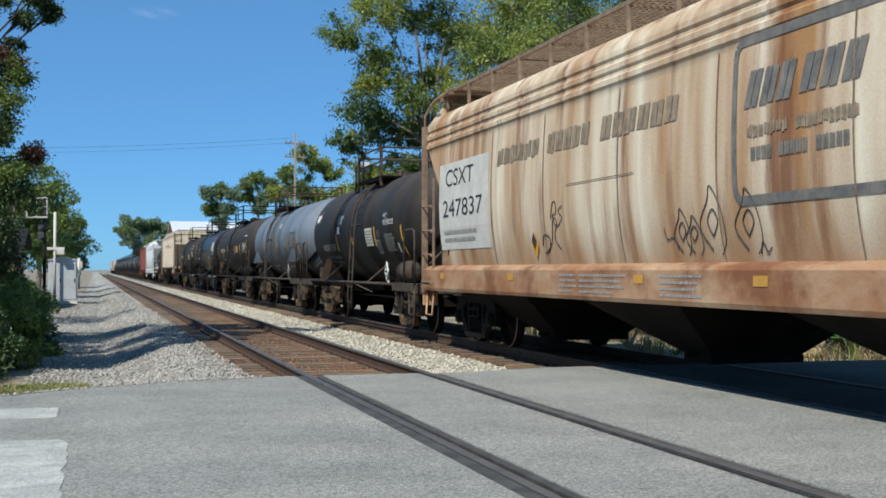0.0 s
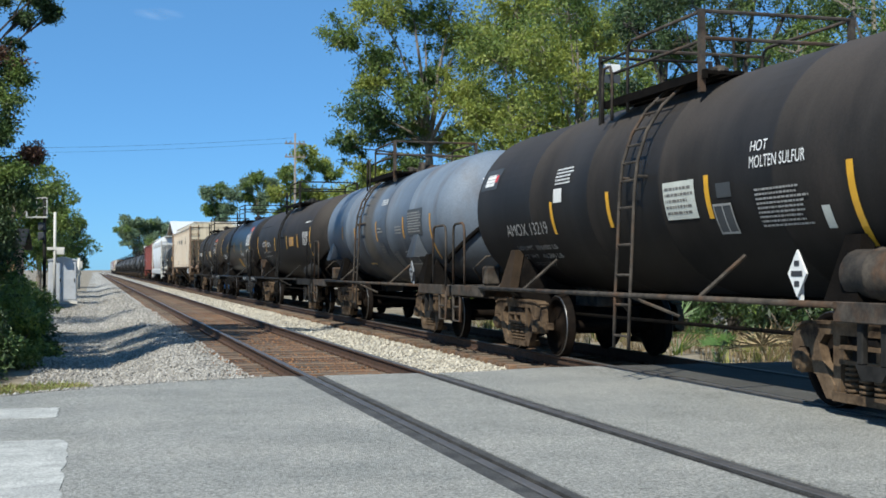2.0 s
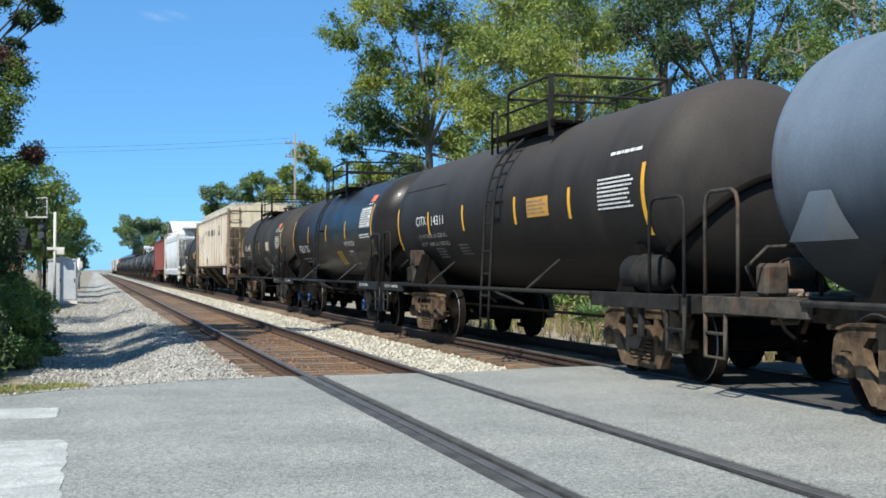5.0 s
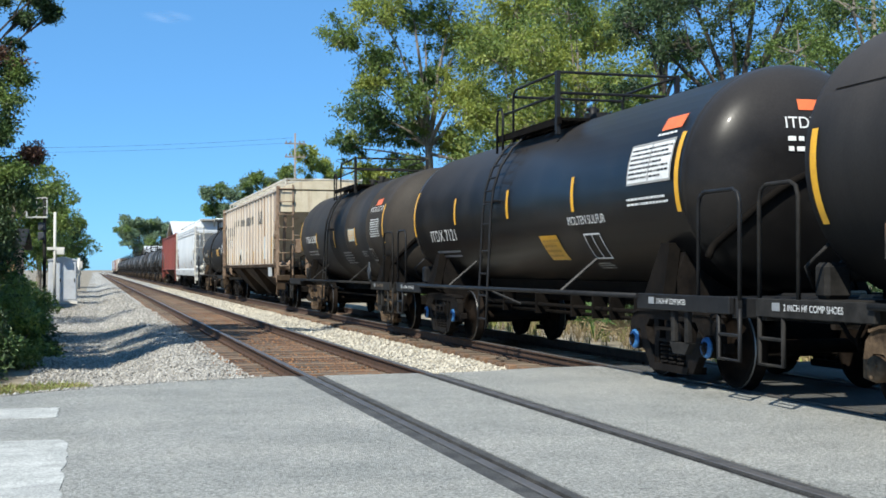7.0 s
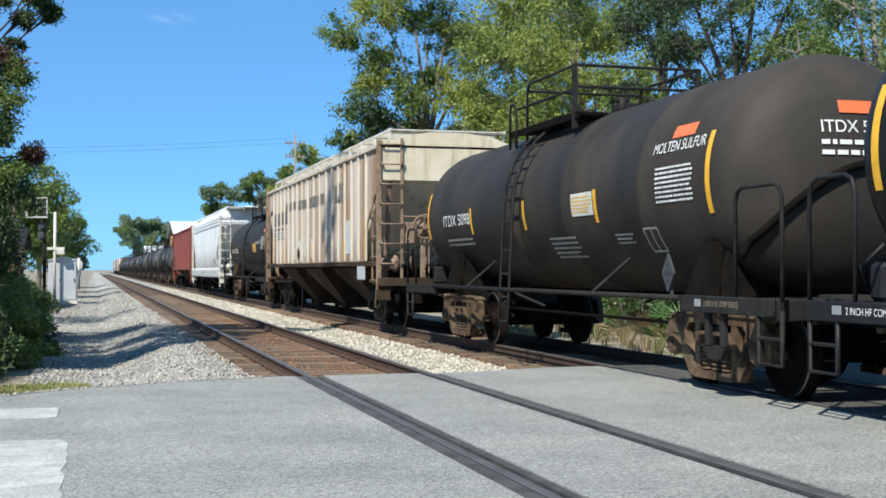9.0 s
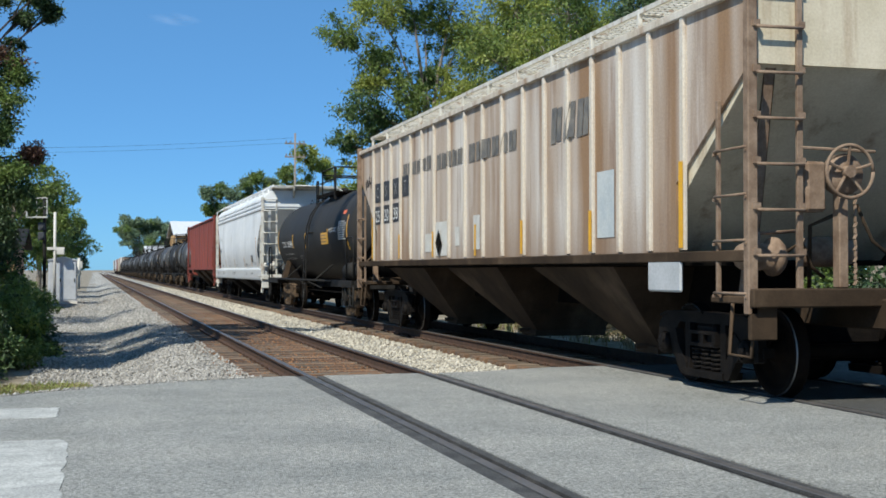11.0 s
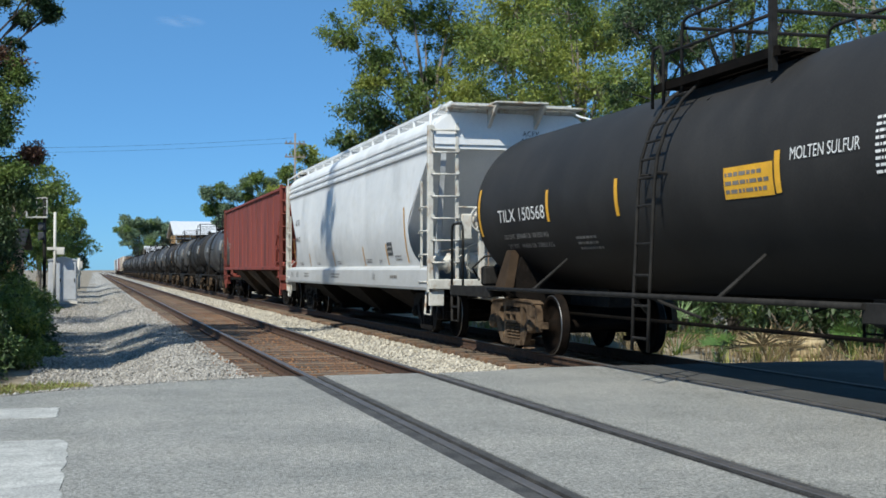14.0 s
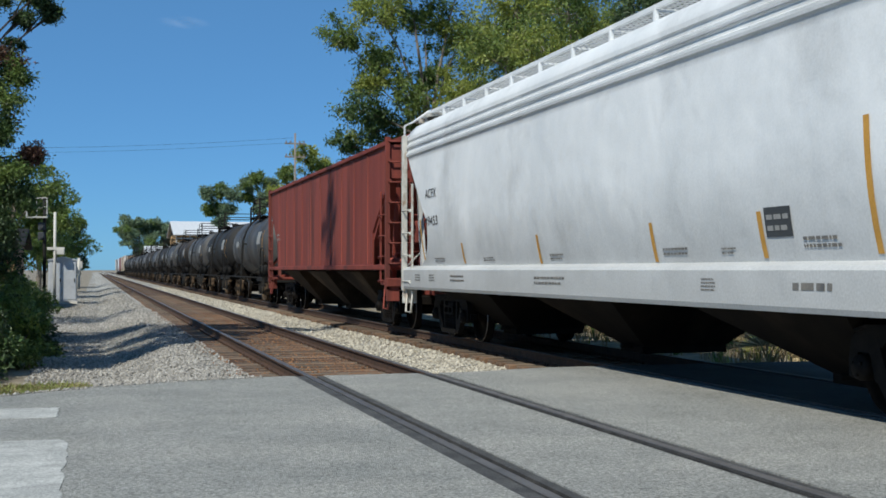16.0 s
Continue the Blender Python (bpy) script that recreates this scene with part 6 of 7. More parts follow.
def ribbed_hopper(label, half, body, rib, end, top_z, low_z, spacing, bays, walk=True, deep=0.07, wide=0.065):
    """Straight-sided covered hopper with upright ribs."""
    car = thing("covered_hopper", label, "hopper car", "covered hoppers of the train")
    for s in (-1, 1):
        bm = bmesh.new()
        # side sheet, cut away in a slope at both ends
        prism(bm, [(-half + 1.64, low_z), (half - 1.64, low_z), (half - 1.62, low_z + 0.72), (half, low_z + 1.82), (half, top_z), (-half, top_z), (-half, low_z + 1.82), (-half + 1.62, low_z + 0.72)], "x", s * 1.50 - 0.02, s * 1.50 + 0.02)
        part("side_sheet", bm, body, car)
    bm = bmesh.new()
    prism(bm, [(-1.55, top_z), (-1.50, top_z + 0.04), (-1.0, top_z + 0.22), (-0.4, top_z + 0.30), (0.4, top_z + 0.30), (1.0, top_z + 0.22), (1.50, top_z + 0.04), (1.55, top_z), (1.5, top_z - 0.05), (-1.5, top_z - 0.05)], "y", -half, half)
    part("roof", bm, end, car)
    lines = spacing if isinstance(spacing, tuple) else [spacing * (i - int((2 * half - 3.2) / spacing) / 2) for i in range(int((2 * half - 3.2) / spacing) + 1)]
    bm = bmesh.new()
    prism(bm, [(-(1.52 + deep), 0.01 - wide), (-(1.50 + deep), -wide), (-1.52, -wide), (-1.52, wide), (-(1.50 + deep), wide), (-(1.52 + deep), wide - 0.01)], "z", low_z + 0.02, top_z - 0.02)
    rib_me = to_mesh("rib", bm, rib)
    bm = bmesh.new()
    prism(bm, [((1.52 + deep), 0.01 - wide), ((1.50 + deep), -wide), (1.52, -wide), (1.52, wide), ((1.50 + deep), wide), ((1.52 + deep), wide - 0.01)], "z", low_z + 0.02, top_z - 0.02)
    rib_r = to_mesh("rib", bm, rib)
    for y in lines:
        for me in (rib_me, rib_r):
            part("rib", me, None, car).location.y = y
    for s in (-1, 1):
        bm = bmesh.new()
        box(bm, (s * 1.55 - 0.04, -half, low_z - 0.11), (s * 1.55 + 0.04, half, low_z + 0.0), 0.01)
        part("side_sill", bm, BAY if rib is RIB_PALE else rib, car)
        bm = bmesh.new()
        box(bm, (s * 1.53 - 0.05, -half, top_z - 0.06), (s * 1.53 + 0.05, half, top_z + 0.03), 0.01)
        part("top_chord", bm, rib, car)
    for e in (-1, 1):
        bm = bmesh.new()
        prism(bm, [(e * half, top_z), (e * half, top_z - 0.75), (e * (half - 0.05), top_z - 0.75), (e * (half - 2.4), low_z - 0.1), (e * (half - 2.5), low_z), (e * (half - 0.06), top_z - 0.05)], "x", -1.48, 1.48)
        part("slope_sheet", bm, end, car)
        end_gear(car, e, half, IRON_RUST if rib is RIB_PALE else rib, BAY if rib is RIB_PALE else rib, top_z + 0.1, brake=(e < 0))
    hopper_bays(car, bays, 2.15, BAY, low_z - 0.15, 0.28, 0.75)
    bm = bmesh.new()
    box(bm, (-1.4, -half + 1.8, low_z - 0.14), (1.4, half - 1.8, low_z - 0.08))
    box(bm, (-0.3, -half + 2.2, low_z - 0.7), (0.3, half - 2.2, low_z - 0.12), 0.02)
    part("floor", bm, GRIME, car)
    if walk:
        roof_walk(car, half, 0.5, 1.28, top_z + 0.34, STAINED_TRIM if rib is RIB_PALE else rib, 13, top_z + 0.08)
    hatches(car, half, top_z + 0.30, end)
    bogies(car, (-half + 1.75, half - 1.75), "dark")
    couplers(car, half + 0.75)
    return car


HG = 8.85
c = ribbed_hopper("cream ribbed covered hopper with brown stains and faded lettering", HG, RIB_TAN, RIB_PALE, CREAM_END, 3.95, 1.46, tuple(s * q for s in (-1, 1) for q in (0.5, 1.46, 2.42, 3.29, 4.15, 4.98, 5.8, 6.62, 7.44)), (-4.5, 0.0, 4.5), True, 0.045, 0.045)
flat = lambda a, b: (-1.528, -a, b)
top_l = lambda a, b: (-1.535, -a, b)
for i, ch in enumerate("CSXT"):
    a = (-7.36, -6.53, -5.71, -4.90)[i]
    o = side_patch(c, flat, a, a + 0.55, 2.72, 3.13, DARKINK, "letter_plate", 1, 1)
    letters(ch, 0.24, lambda x, y: top_l(a + 0.17 + x, 2.81 + y), OFFWHITE, o)
for i, ch in enumerate(("25", "20", "38")):
    a = (-7.36, -6.53, -5.71)[i]
    o = side_patch(c, flat, a, a + 0.55, 2.25, 2.63, DARKINK, "letter_plate", 1, 1)
    letters(ch, 0.26, lambda x, y: top_l(a + 0.07 + x, 2.30 + y), WHITE, o, 0.40)
over = lambda a, b: (-(1.574 if min(abs(abs(a) - q) for q in (0.5, 1.46, 2.42, 3.29, 4.15, 4.98)) < 0.05 else 1.530), -a, b)
letter_blocks(c, over, -4.78, 3.10, 0.26, 6, GREYINK, 0.05, 2.15, 0.35, 11)
letter_blocks(c, over, -2.28, 3.05, 0.28, 5, GREYINK, 0.05, 1.65, 0.35, 12)
letter_blocks(c, over, -0.30, 3.02, 0.30, 6, GREYINK, 0.05, 2.45, 0.1, 13)
letter_blocks(c, over, 3.5, 2.95, 0.5, 3, GREYINK, 0.12, 1.4, 0.3, 14)
for a, h, x in ((-7.44, 0.9, 1.572), (-4.98, 0.48, 1.572), (-2.42, 0.46, 1.572), (0.05, 0.5, 1.532), (2.42, 0.48, 1.572), (4.98, 0.5, 1.572), (7.44, 0.9, 1.572)):
    bm = bmesh.new()
    patch(bm, lambda p, q: (-x, -p, q), a - 0.05, a + 0.05, 1.5, 1.5 + h, 1, 1)
    part("reflector_stripe", bm, YELLOW, c)
for a0, a1, z0, z1 in ((-2.36, -1.56, 1.52, 2.12), (-3.1, -2.5, 1.6, 1.93), (-0.05, 0.3, 1.6, 2.15), (-1.12, -0.84, 1.68, 2.0)):
    side_patch(c, flat, a0, a1, z0, z1, MUD_PATCH, "paint_patch", 1, 1)
side_patch(c, flat, 5.1, 5.62, 1.66, 2.46, FADED_BLUE, "faded_patch", 1, 1)
bm = bmesh.new()
box(bm, (-1.585, -7.45, 1.04), (-1.545, -6.66, 1.46), 0.02)
part("jacking_plate", bm, GREY_TRIM, c)
diamond(c, lambda a, b: (-1.56, -a, b), -2.07, 1.75, 0.19, GRIME)
bm = bmesh.new()
pipe(bm, [flat(-8.35 + 0.045 * i, 3.2 + 0.12 * math.sin(i * 2.3) + 0.05 * math.sin(i * 5.1)) for i in range(15)], 0.006, 4)
part("scrawl", bm, DARKINK, c)
CARS.append((c, 42.68))

c = ribbed_hopper("oxide-red covered hopper with streaked sides", 8.95, RED_CAR, RED_CAR, RED_CAR, 3.93, 1.38, 1.52, (-4.5, 0.0, 4.5), False, 0.018, 0.03)
bm = bmesh.new()
text_bars(bm, flat, -7.4, -6.6, 2.2, 2.5, 2, 95)
part("stencil", bm, OFFWHITE, c, kind="stuff")
CARS.append((c, 96.25))

# The long string of grey-black tank cars behind
u = 114.3
proto = None
tones = {}
for i in range(16):
    key = (TANK_GREY, TANK_CHAR, TANK_GREY, TANK_BLACK)[i % 4]
    if i < 2 or key.name not in tones:
        c = thing("tank_car", "dull grey-black tank car in a long string", "tank car", "tank cars of the train")
        tank_shell(key, c, (-3.4, 0.0, 3.4))
        tank_fittings(c, IRON, 0.2, far=True)
        bogies(c, (-4.45, 4.45), "rust", turning=i < 2)
        couplers(c, 6.42, ends=(0.3, 0.5))
        stripe(c, -4.9, -0.5, 0.5, OFFWHITE, 0.14), stripe(c, -2.6, -0.1, 0.4, OFFWHITE), stripe(c, 4.9, -0.5, 0.5, OCHRE)
        panel(c, 3.2, 4.2, 0.0, 0.5, OFFWHITE, None), panel(c, -4.0, -3.0, 0.0, 0.25, OFFWHITE, None, name="stencil")
        if i >= 2:
            tones[key.name] = c
    else:
        c = copy_thing(tones[key.name], Matrix())
    CARS.append((c, u))
    u += 14.0
for label, mat_b, mat_e, h in (("faraway tan ribbed hopper", RIB_TAN, CREAM_END, 8.8), ("faraway brown hopper", RED_CAR, RED_CAR, 8.8), ("faraway white hopper", WHITE_CAR, WHITE_CAR, 8.8), ("faraway dark hopper", TANK_GREY, TANK_GREY, 8.8), ("faraway pale hopper", MUD_PATCH, MUD_PATCH, 8.8)):
    c = thing("covered_hopper", label + " at the tail of the train", "hopper car", "covered hoppers of the train")
    u += 4.5
    bm = bmesh.new()
    prism(bm, [(-1.5, 1.4), (-1.55, 3.95), (-0.9, 4.3), (0.9, 4.3), (1.55, 3.95), (1.5, 1.4)], "y", -h + 0.6, h - 0.6)
    part("hopper_body", bm, mat_b, c)
    for k in (-1, 1):
        bm = bmesh.new()
        box(bm, (-1.5, k * (h - 0.3) - 0.3, 1.0), (1.5, k * (h - 0.3) + 0.3, 1.4), 0.03)
        rod(bm, (-1.45, k * h, 1.0), (-1.45, k * h, 4.1), 0.04, 6)
        part("end_platform", bm, mat_e, c)
    hopper_bays(c, (-4.5, 0, 4.5), 2.1, BAY, 1.4, 0.28)
    bogies(c, (-h + 1.75, h - 1.75), "dark", turning=False)
    couplers(c, h + 0.75)
    CARS.append((c, u))
    u += 13.85


# ---- trees, shrubs, grass ----
def leaf_mesh(name, centres, spread, per, size, mats, seed, droop=0.3, flat=0.7, aspect=0.42, soft=False):
    """Folded diamond leaves round clump centres; the last material is used for a few clumps."""
    rng = np.random.default_rng(seed)
    c = np.asarray(centres, float)
    n = len(c) * per
    which = np.repeat(np.arange(len(c)), per)
    sp = np.repeat(np.asarray(spread, float) * np.ones(len(c)), per)[:, None]
    d = rng.normal(0, 1, (n, 3))
    d /= np.linalg.norm(d, axis=1)[:, None]
    reach = np.minimum(np.abs(rng.normal(0, 0.55, (n, 1))), 1.15) if soft else rng.uniform(0.15, 1.0, (n, 1)) ** 0.6
    p = c[which] + d * sp * reach * np.array([1, 1, flat])
    a = d * 0.7 + rng.normal(0, 0.6, (n, 3))
    a[:, 2] -= droop
    a /= np.linalg.norm(a, axis=1)[:, None]
    b = np.cross(a, rng.normal(0, 1, (n, 3)) + np.array([0, 0, 0.6]))
    b /= np.linalg.norm(b, axis=1)[:, None] + 1e-9
    k = np.cross(a, b)
    s = size * rng.lognormal(0, 0.25, (n, 1))
    v = np.stack([p, p + a * s * 0.5 + b * s * aspect * 0.5 + k * s * 0.08, p + a * s, p + a * s * 0.5 - b * s * aspect * 0.5 + k * s * 0.08], 1)
    i = 4 * np.arange(n)[:, None]
    f = np.concatenate([np.stack([i + 0, i + 1, i + 2], -1), np.stack([i + 0, i + 2, i + 3], -1)], 1).reshape(-1, 3)
    me = tri_mesh(name, v.reshape(-1, 3), f)
    for m in mats:
        me.materials.append(m)
    if len(mats) > 1:
        odd = rng.uniform(0, 1, len(c)) < 0.14
        me.polygons.foreach_set("material_index", np.repeat(odd[which].astype(np.int32), 2))
    return me


def tree(label, x, y, height, radius, clear, mats, clumps, per, size, seed, lean=(0.0, 0.0), trunk_r=0.22, narrow=0.0, tight=1.0):
    """A tapered trunk with limbs and twigs; leaf clumps sit along the outer limbs."""
    rng = random.Random(seed)
    t = thing("tree", label, "tree", "trees by the tracks")
    t.location = (x, y, ground_height(x, y) - 0.05)
    bm = bmesh.new()
    n = 9
    path = [Vector((lean[0] * (i / n) ** 1.3 + rng.uniform(-0.15, 0.15) * (i > 0), lean[1] * (i / n) ** 1.3 + rng.uniform(-0.15, 0.15) * (i > 0), height * 0.9 * i / n)) for i in range(n + 1)]
    for i in range(n):
        rod(bm, path[i], path[i + 1], trunk_r * (1.25 - i / n) * (1.25 if i == 0 else 1), 9, trunk_r * (1.25 - (i + 1) / n) + 0.01, False)
    centres, spreads = [], []
    limbs = max(7, int(clumps / 7))
    for k in range(limbs):
        f = clear + (0.97 - clear) * (k + rng.uniform(0, 0.9)) / limbs
        j = min(int(f / 0.9 * n), n - 1) if f < 0.9 else n - 1
        base = path[j].lerp(path[j + 1], min(1, f / 0.9 * n - j)) if f < 0.9 else path[n]
        az = k * 2.4 + rng.uniform(-0.5, 0.5)
        g = (f - clear) / (1 - clear)
        reach = radius * (0.55 + 0.45 * math.sin(math.pi * min(1, 0.25 + g * 0.75))) * (1 - narrow * g) * rng.uniform(0.65, 1.1)
        rise = (height - base.z) * rng.uniform(0.25, 0.75) + rng.uniform(-0.5, 0.5)
        tip = base + Vector((math.cos(az) * reach, math.sin(az) * reach, min(rise, reach * 0.9)))
        mid = base.lerp(tip, 0.5) + Vector((rng.uniform(-0.3, 0.3), rng.uniform(-0.3, 0.3), rng.uniform(0, 0.5)))
        r0 = trunk_r * 0.42 * (1.15 - g)
        rod(bm, base, mid, r0, 6, r0 * 0.6, False)
        rod(bm, mid, tip, r0 * 0.6, 5, 0.015, False)
        for m in range(7):
            w = 0.35 + 0.65 * (m + rng.random()) / 7
            p = (base.lerp(mid, w * 2) if w < 0.5 else mid.lerp(tip, w * 2 - 1)) + Vector((rng.gauss(0, 0.16), rng.gauss(0, 0.16), rng.gauss(0.06, 0.13))) * radius * 0.7
            if m % 2:
                rod(bm, mid.lerp(tip, rng.random() * 0.8), p, 0.025, 4, 0.008, False)
            centres.append(p)
            spreads.append(radius * rng.uniform(0.12, 0.27) * tight)
    part("trunk", bm, BARK, t)
    part("crown", leaf_mesh("crown", centres, spreads, per, size, mats, seed), None, t, kind="stuff")
    return t


def limbed_tree(label, x, y, fork, trunk_r, lobes, mats, size, per, seed, depth=2.0, bark=BARK, ragged=1.0):
    """A tree with a few great limbs, each (dx, dy, z, r, material): a lobe of twigs and leaf clumps round its end."""
    rng = random.Random(seed)
    t = thing("tree", label, "tree", "trees by the tracks")
    g = ground_height(x, y) - 0.05
    t.location = (x, y, g)
    bm = bmesh.new()
    bole = [Vector((rng.uniform(-0.08, 0.08), rng.uniform(-0.08, 0.08), (fork - g) * k / 5)) for k in range(6)]
    for k in range(5):
        rod(bm, bole[k], bole[k + 1], trunk_r * (1.3 - 0.1 * k), 10, trunk_r * (1.2 - 0.1 * k), False)
    sets = {}
    for dx, dy, z, r, m in lobes:
        tip = Vector((dx, dy + rng.uniform(-0.4, 0.4) * depth, z - g))
        base = bole[5] if tip.z > bole[5].z else bole[4].lerp(bole[5], rng.random())
        q = base.lerp(tip, 0.45) + Vector((-dx * 0.12, 0, 0.22 * max(0.3, tip.z - base.z) * (0.4 + rng.random() * 0.5)))
        w = trunk_r * 0.5 * min(1.0, 0.45 + r * 0.35)
        pts = [base.lerp(q, k / 3).lerp(q.lerp(tip, k / 3), k / 3) for k in range(4)]
        for k in range(3):
            rod(bm, pts[k], pts[k + 1], w * (1 - 0.27 * k), 7, w * (1 - 0.27 * (k + 1)), False)
        n = max(9, int(26 * r ** 1.35))
        for k in range(n):
            d = Vector((rng.gauss(0, 1), rng.gauss(0, 1), rng.gauss(0, 0.8)))
            d *= r * 1.12 * (0.3 + 0.7 * rng.random()) / max(0.3, d.length)
            p = tip + Vector((d.x, d.y * 1.25, d.z * 0.9))
            if k % 2 == 0:
                rod(bm, tip.lerp(pts[2], 0.5 * rng.random()), p, 0.022, 4, 0.007, False)
            sets.setdefault(m if rng.random() < 0.8 else rng.randrange(len(mats)) % 3, []).append((p, r * rng.uniform(0.26, 0.58) * ragged + 0.08))
        for k in range(3):
            p = pts[1].lerp(tip, rng.random()) + Vector((rng.gauss(0, 0.25), rng.gauss(0, 0.3), rng.gauss(0.1, 0.25))) * max(0.5, r)
            sets.setdefault(m, []).append((p, r * rng.uniform(0.25, 0.45) + 0.08))
    part("trunk", bm, bark, t)
    for m, cs in sets.items():
        part("crown", leaf_mesh("crown", [p for p, _ in cs], [q for _, q in cs], per, size, (mats[m],), seed + m, flat=0.8, soft=True), None, t, kind="stuff")
    return t


# the tall tree whose crown stands against the sky, and its neighbours behind the train
limbed_tree("tall broadleaf tree with airy green foliage and a pale forked trunk", 13.95, 52, 6.6, 0.20,
            [(-4.0, 0.5, 11.0, 0.95, 0), (-2.5, -0.8, 12.1, 1.1, 1), (-1.9, 1.0, 10.2, 1.15, 0), (-2.6, -0.5, 9.2, 0.8, 1), (-3.1, -0.4, 8.0, 1.05, 2), (-3.5, 0.6, 6.6, 0.7, 2), (-1.9, 0.9, 7.4, 1.1, 2),
             (-1.1, -1.0, 8.6, 0.9, 0), (-2.3, 0.2, 5.5, 0.85, 1), (-1.0, 1.2, 5.6, 0.8, 2), (0.0, 1.0, 12.3, 1.1, 0), (0.3, 1.6, 9.7, 0.8, 2), (-0.2, 1.8, 7.4, 0.8, 2), (1.7, 0.2, 11.6, 1.5, 1),
             (1.3, -0.6, 9.0, 1.3, 1), (2.7, 0.6, 8.2, 1.4, 0), (1.2, 1.0, 6.9, 1.1, 1), (2.0, -1.0, 5.6, 1.3, 0), (3.2, 0.3, 11.2, 1.6, 1), (-1.0, 0.0, 14.2, 1.8, 0), (1.8, 0.2, 14.6, 2.0, 1)],
            (LEAF_B, LEAF_A, LEAF_M), 0.135, 120, 11)
limbed_tree("leafy tree with yellow-green foliage behind the train", 15.6, 46, 5.0, 0.17,
            [(-0.6, -0.6, 9.6, 1.6, 1), (0.4, 0.8, 11.6, 1.7, 0), (-0.9, 0.7, 7.4, 1.5, 0), (0.9, -0.3, 7.6, 1.6, 1), (0.0, 0.5, 5.4, 1.5, 0), (1.6, 0.6, 10.0, 1.6, 0), (1.8, -0.2, 5.5, 1.4, 1), (0.5, 0.2, 13.6, 1.6, 1)],
            (LEAF_A, LEAF_B), 0.125, 115, 13)
limbed_tree("leafy tree with yellow-green foliage behind the train", 15.5, 38.5, 4.6, 0.16,
            [(-1.3, -0.4, 8.4, 1.3, 0), (-0.3, 0.5, 10.4, 1.3, 1), (-1.5, 0.6, 6.2, 1.3, 0), (0.3, -0.6, 7.2, 1.4, 0), (0.9, 0.4, 5.6, 1.3, 1), (-0.5, 0.3, 4.4, 1.3, 0), (0.9, 0.2, 9.2, 1.1, 0), (0.0, -0.2, 12.0, 1.3, 1), (1.6, 0.0, 4.0, 1.0, 0)],
            (LEAF_A, LEAF_B), 0.11, 120, 15)
limbed_tree("slender dark-stemmed tree with thin foliage behind the train", 16.1, 33.5, 6.0, 0.2,
            [(-0.8, 0.4, 8.8, 1.0, 0), (0.4, -0.3, 9.6, 0.9, 0), (0.9, 0.5, 7.9, 0.6, 1), (-0.9, 0.2, 6.4, 0.9, 1), (0.1, 0.4, 4.4, 0.8, 1), (-0.2, 0.6, 11.2, 1.3, 0)],
            (LEAF_C, LEAF_B), 0.10, 200, 14, bark=BARK_DARK)
limbed_tree("dark oak with spreading limbs and open dense foliage behind the train", 15.2, 27.5, 4.6, 0.21,
            [(-2.6, 0.6, 7.3, 0.75, 0), (-1.6, -0.3, 6.9, 0.8, 0), (-0.8, 0.5, 5.6, 0.6, 0), (-1.9, 0.2, 5.0, 0.4, 0), (-2.9, 0.4, 5.6, 0.35, 0), (-0.7, -0.6, 7.6, 0.9, 0), (0.3, 0.5, 6.7, 0.8, 1), (1.2, -0.4, 6.2, 0.8, 0), (1.7, 0.3, 7.4, 1.0, 1),
             (0.6, 0.6, 5.2, 0.6, 0), (-1.8, 0.4, 8.8, 1.1, 0), (0.4, -0.2, 9.0, 1.3, 0), (2.6, 0.5, 5.6, 0.7, 1), (2.2, 0.0, 9.0, 1.2, 1)],
            (LEAF_C, LEAF_B), 0.085, 105, 16, depth=1.2, bark=BARK_DARK, ragged=0.8)
limbed_tree("grey-green oak with pale twigs behind the train", 15.6, 22.5, 4.4, 0.2,
            [(-1.6, 0.4, 5.8, 0.7, 0), (-1.0, -0.4, 6.6, 0.8, 1), (0.2, 0.3, 5.6, 0.8, 0), (0.8, -0.4, 6.8, 0.9, 1), (-0.4, 0.4, 4.6, 0.7, 0), (1.6, 0.2, 5.2, 0.9, 1), (0.2, 0.0, 8.2, 1.2, 0)],
            (LEAF_B, LEAF_M), 0.08, 110, 17, depth=1.2)
tree("leafy tree closing the view behind the train", 24.5, 35, 11.0, 4.2, 0.12, (LEAF_B, LEAF_A), 70, 230, 0.15, 18, (0, 0), 0.22)
tree("leafy tree closing the view behind the train", 19.5, 48, 13.0, 4.2, 0.12, (LEAF_A, LEAF_B), 70, 230, 0.17, 19, (0, 0), 0.22)
limbed_tree("small airy tree beside a utility pole", 14.3, 86, 5.0, 0.12,
            [(-1.5, 0.3, 8.0, 0.75, 1), (-0.4, -0.3, 9.2, 0.8, 0), (0.8, 0.2, 8.6, 0.8, 0), (-1.9, 0.2, 6.6, 0.8, 0), (-0.5, 0.4, 6.9, 0.8, 1), (0.9, -0.3, 6.4, 0.9, 0), (-1.2, 0.2, 5.2, 0.9, 0), (1.7, 0.2, 8.0, 0.6, 1), (0.4, 0.0, 4.6, 1.0, 0)],
            (LEAF_A, LEAF_B), 0.17, 110, 21)
limbed_tree("small green tree behind the train", 16.2, 74, 3.6, 0.12,
            [(-1.4, 0.3, 5.6, 1.0, 0), (-0.4, -0.3, 6.6, 0.9, 1), (0.8, 0.2, 6.2, 1.1, 0), (0.2, 0.2, 4.8, 1.2, 0), (1.7, 0.2, 5.2, 1.0, 1), (-1.6, 0.3, 4.2, 1.0, 1)],
            (LEAF_A, LEAF_B), 0.165, 150, 22)
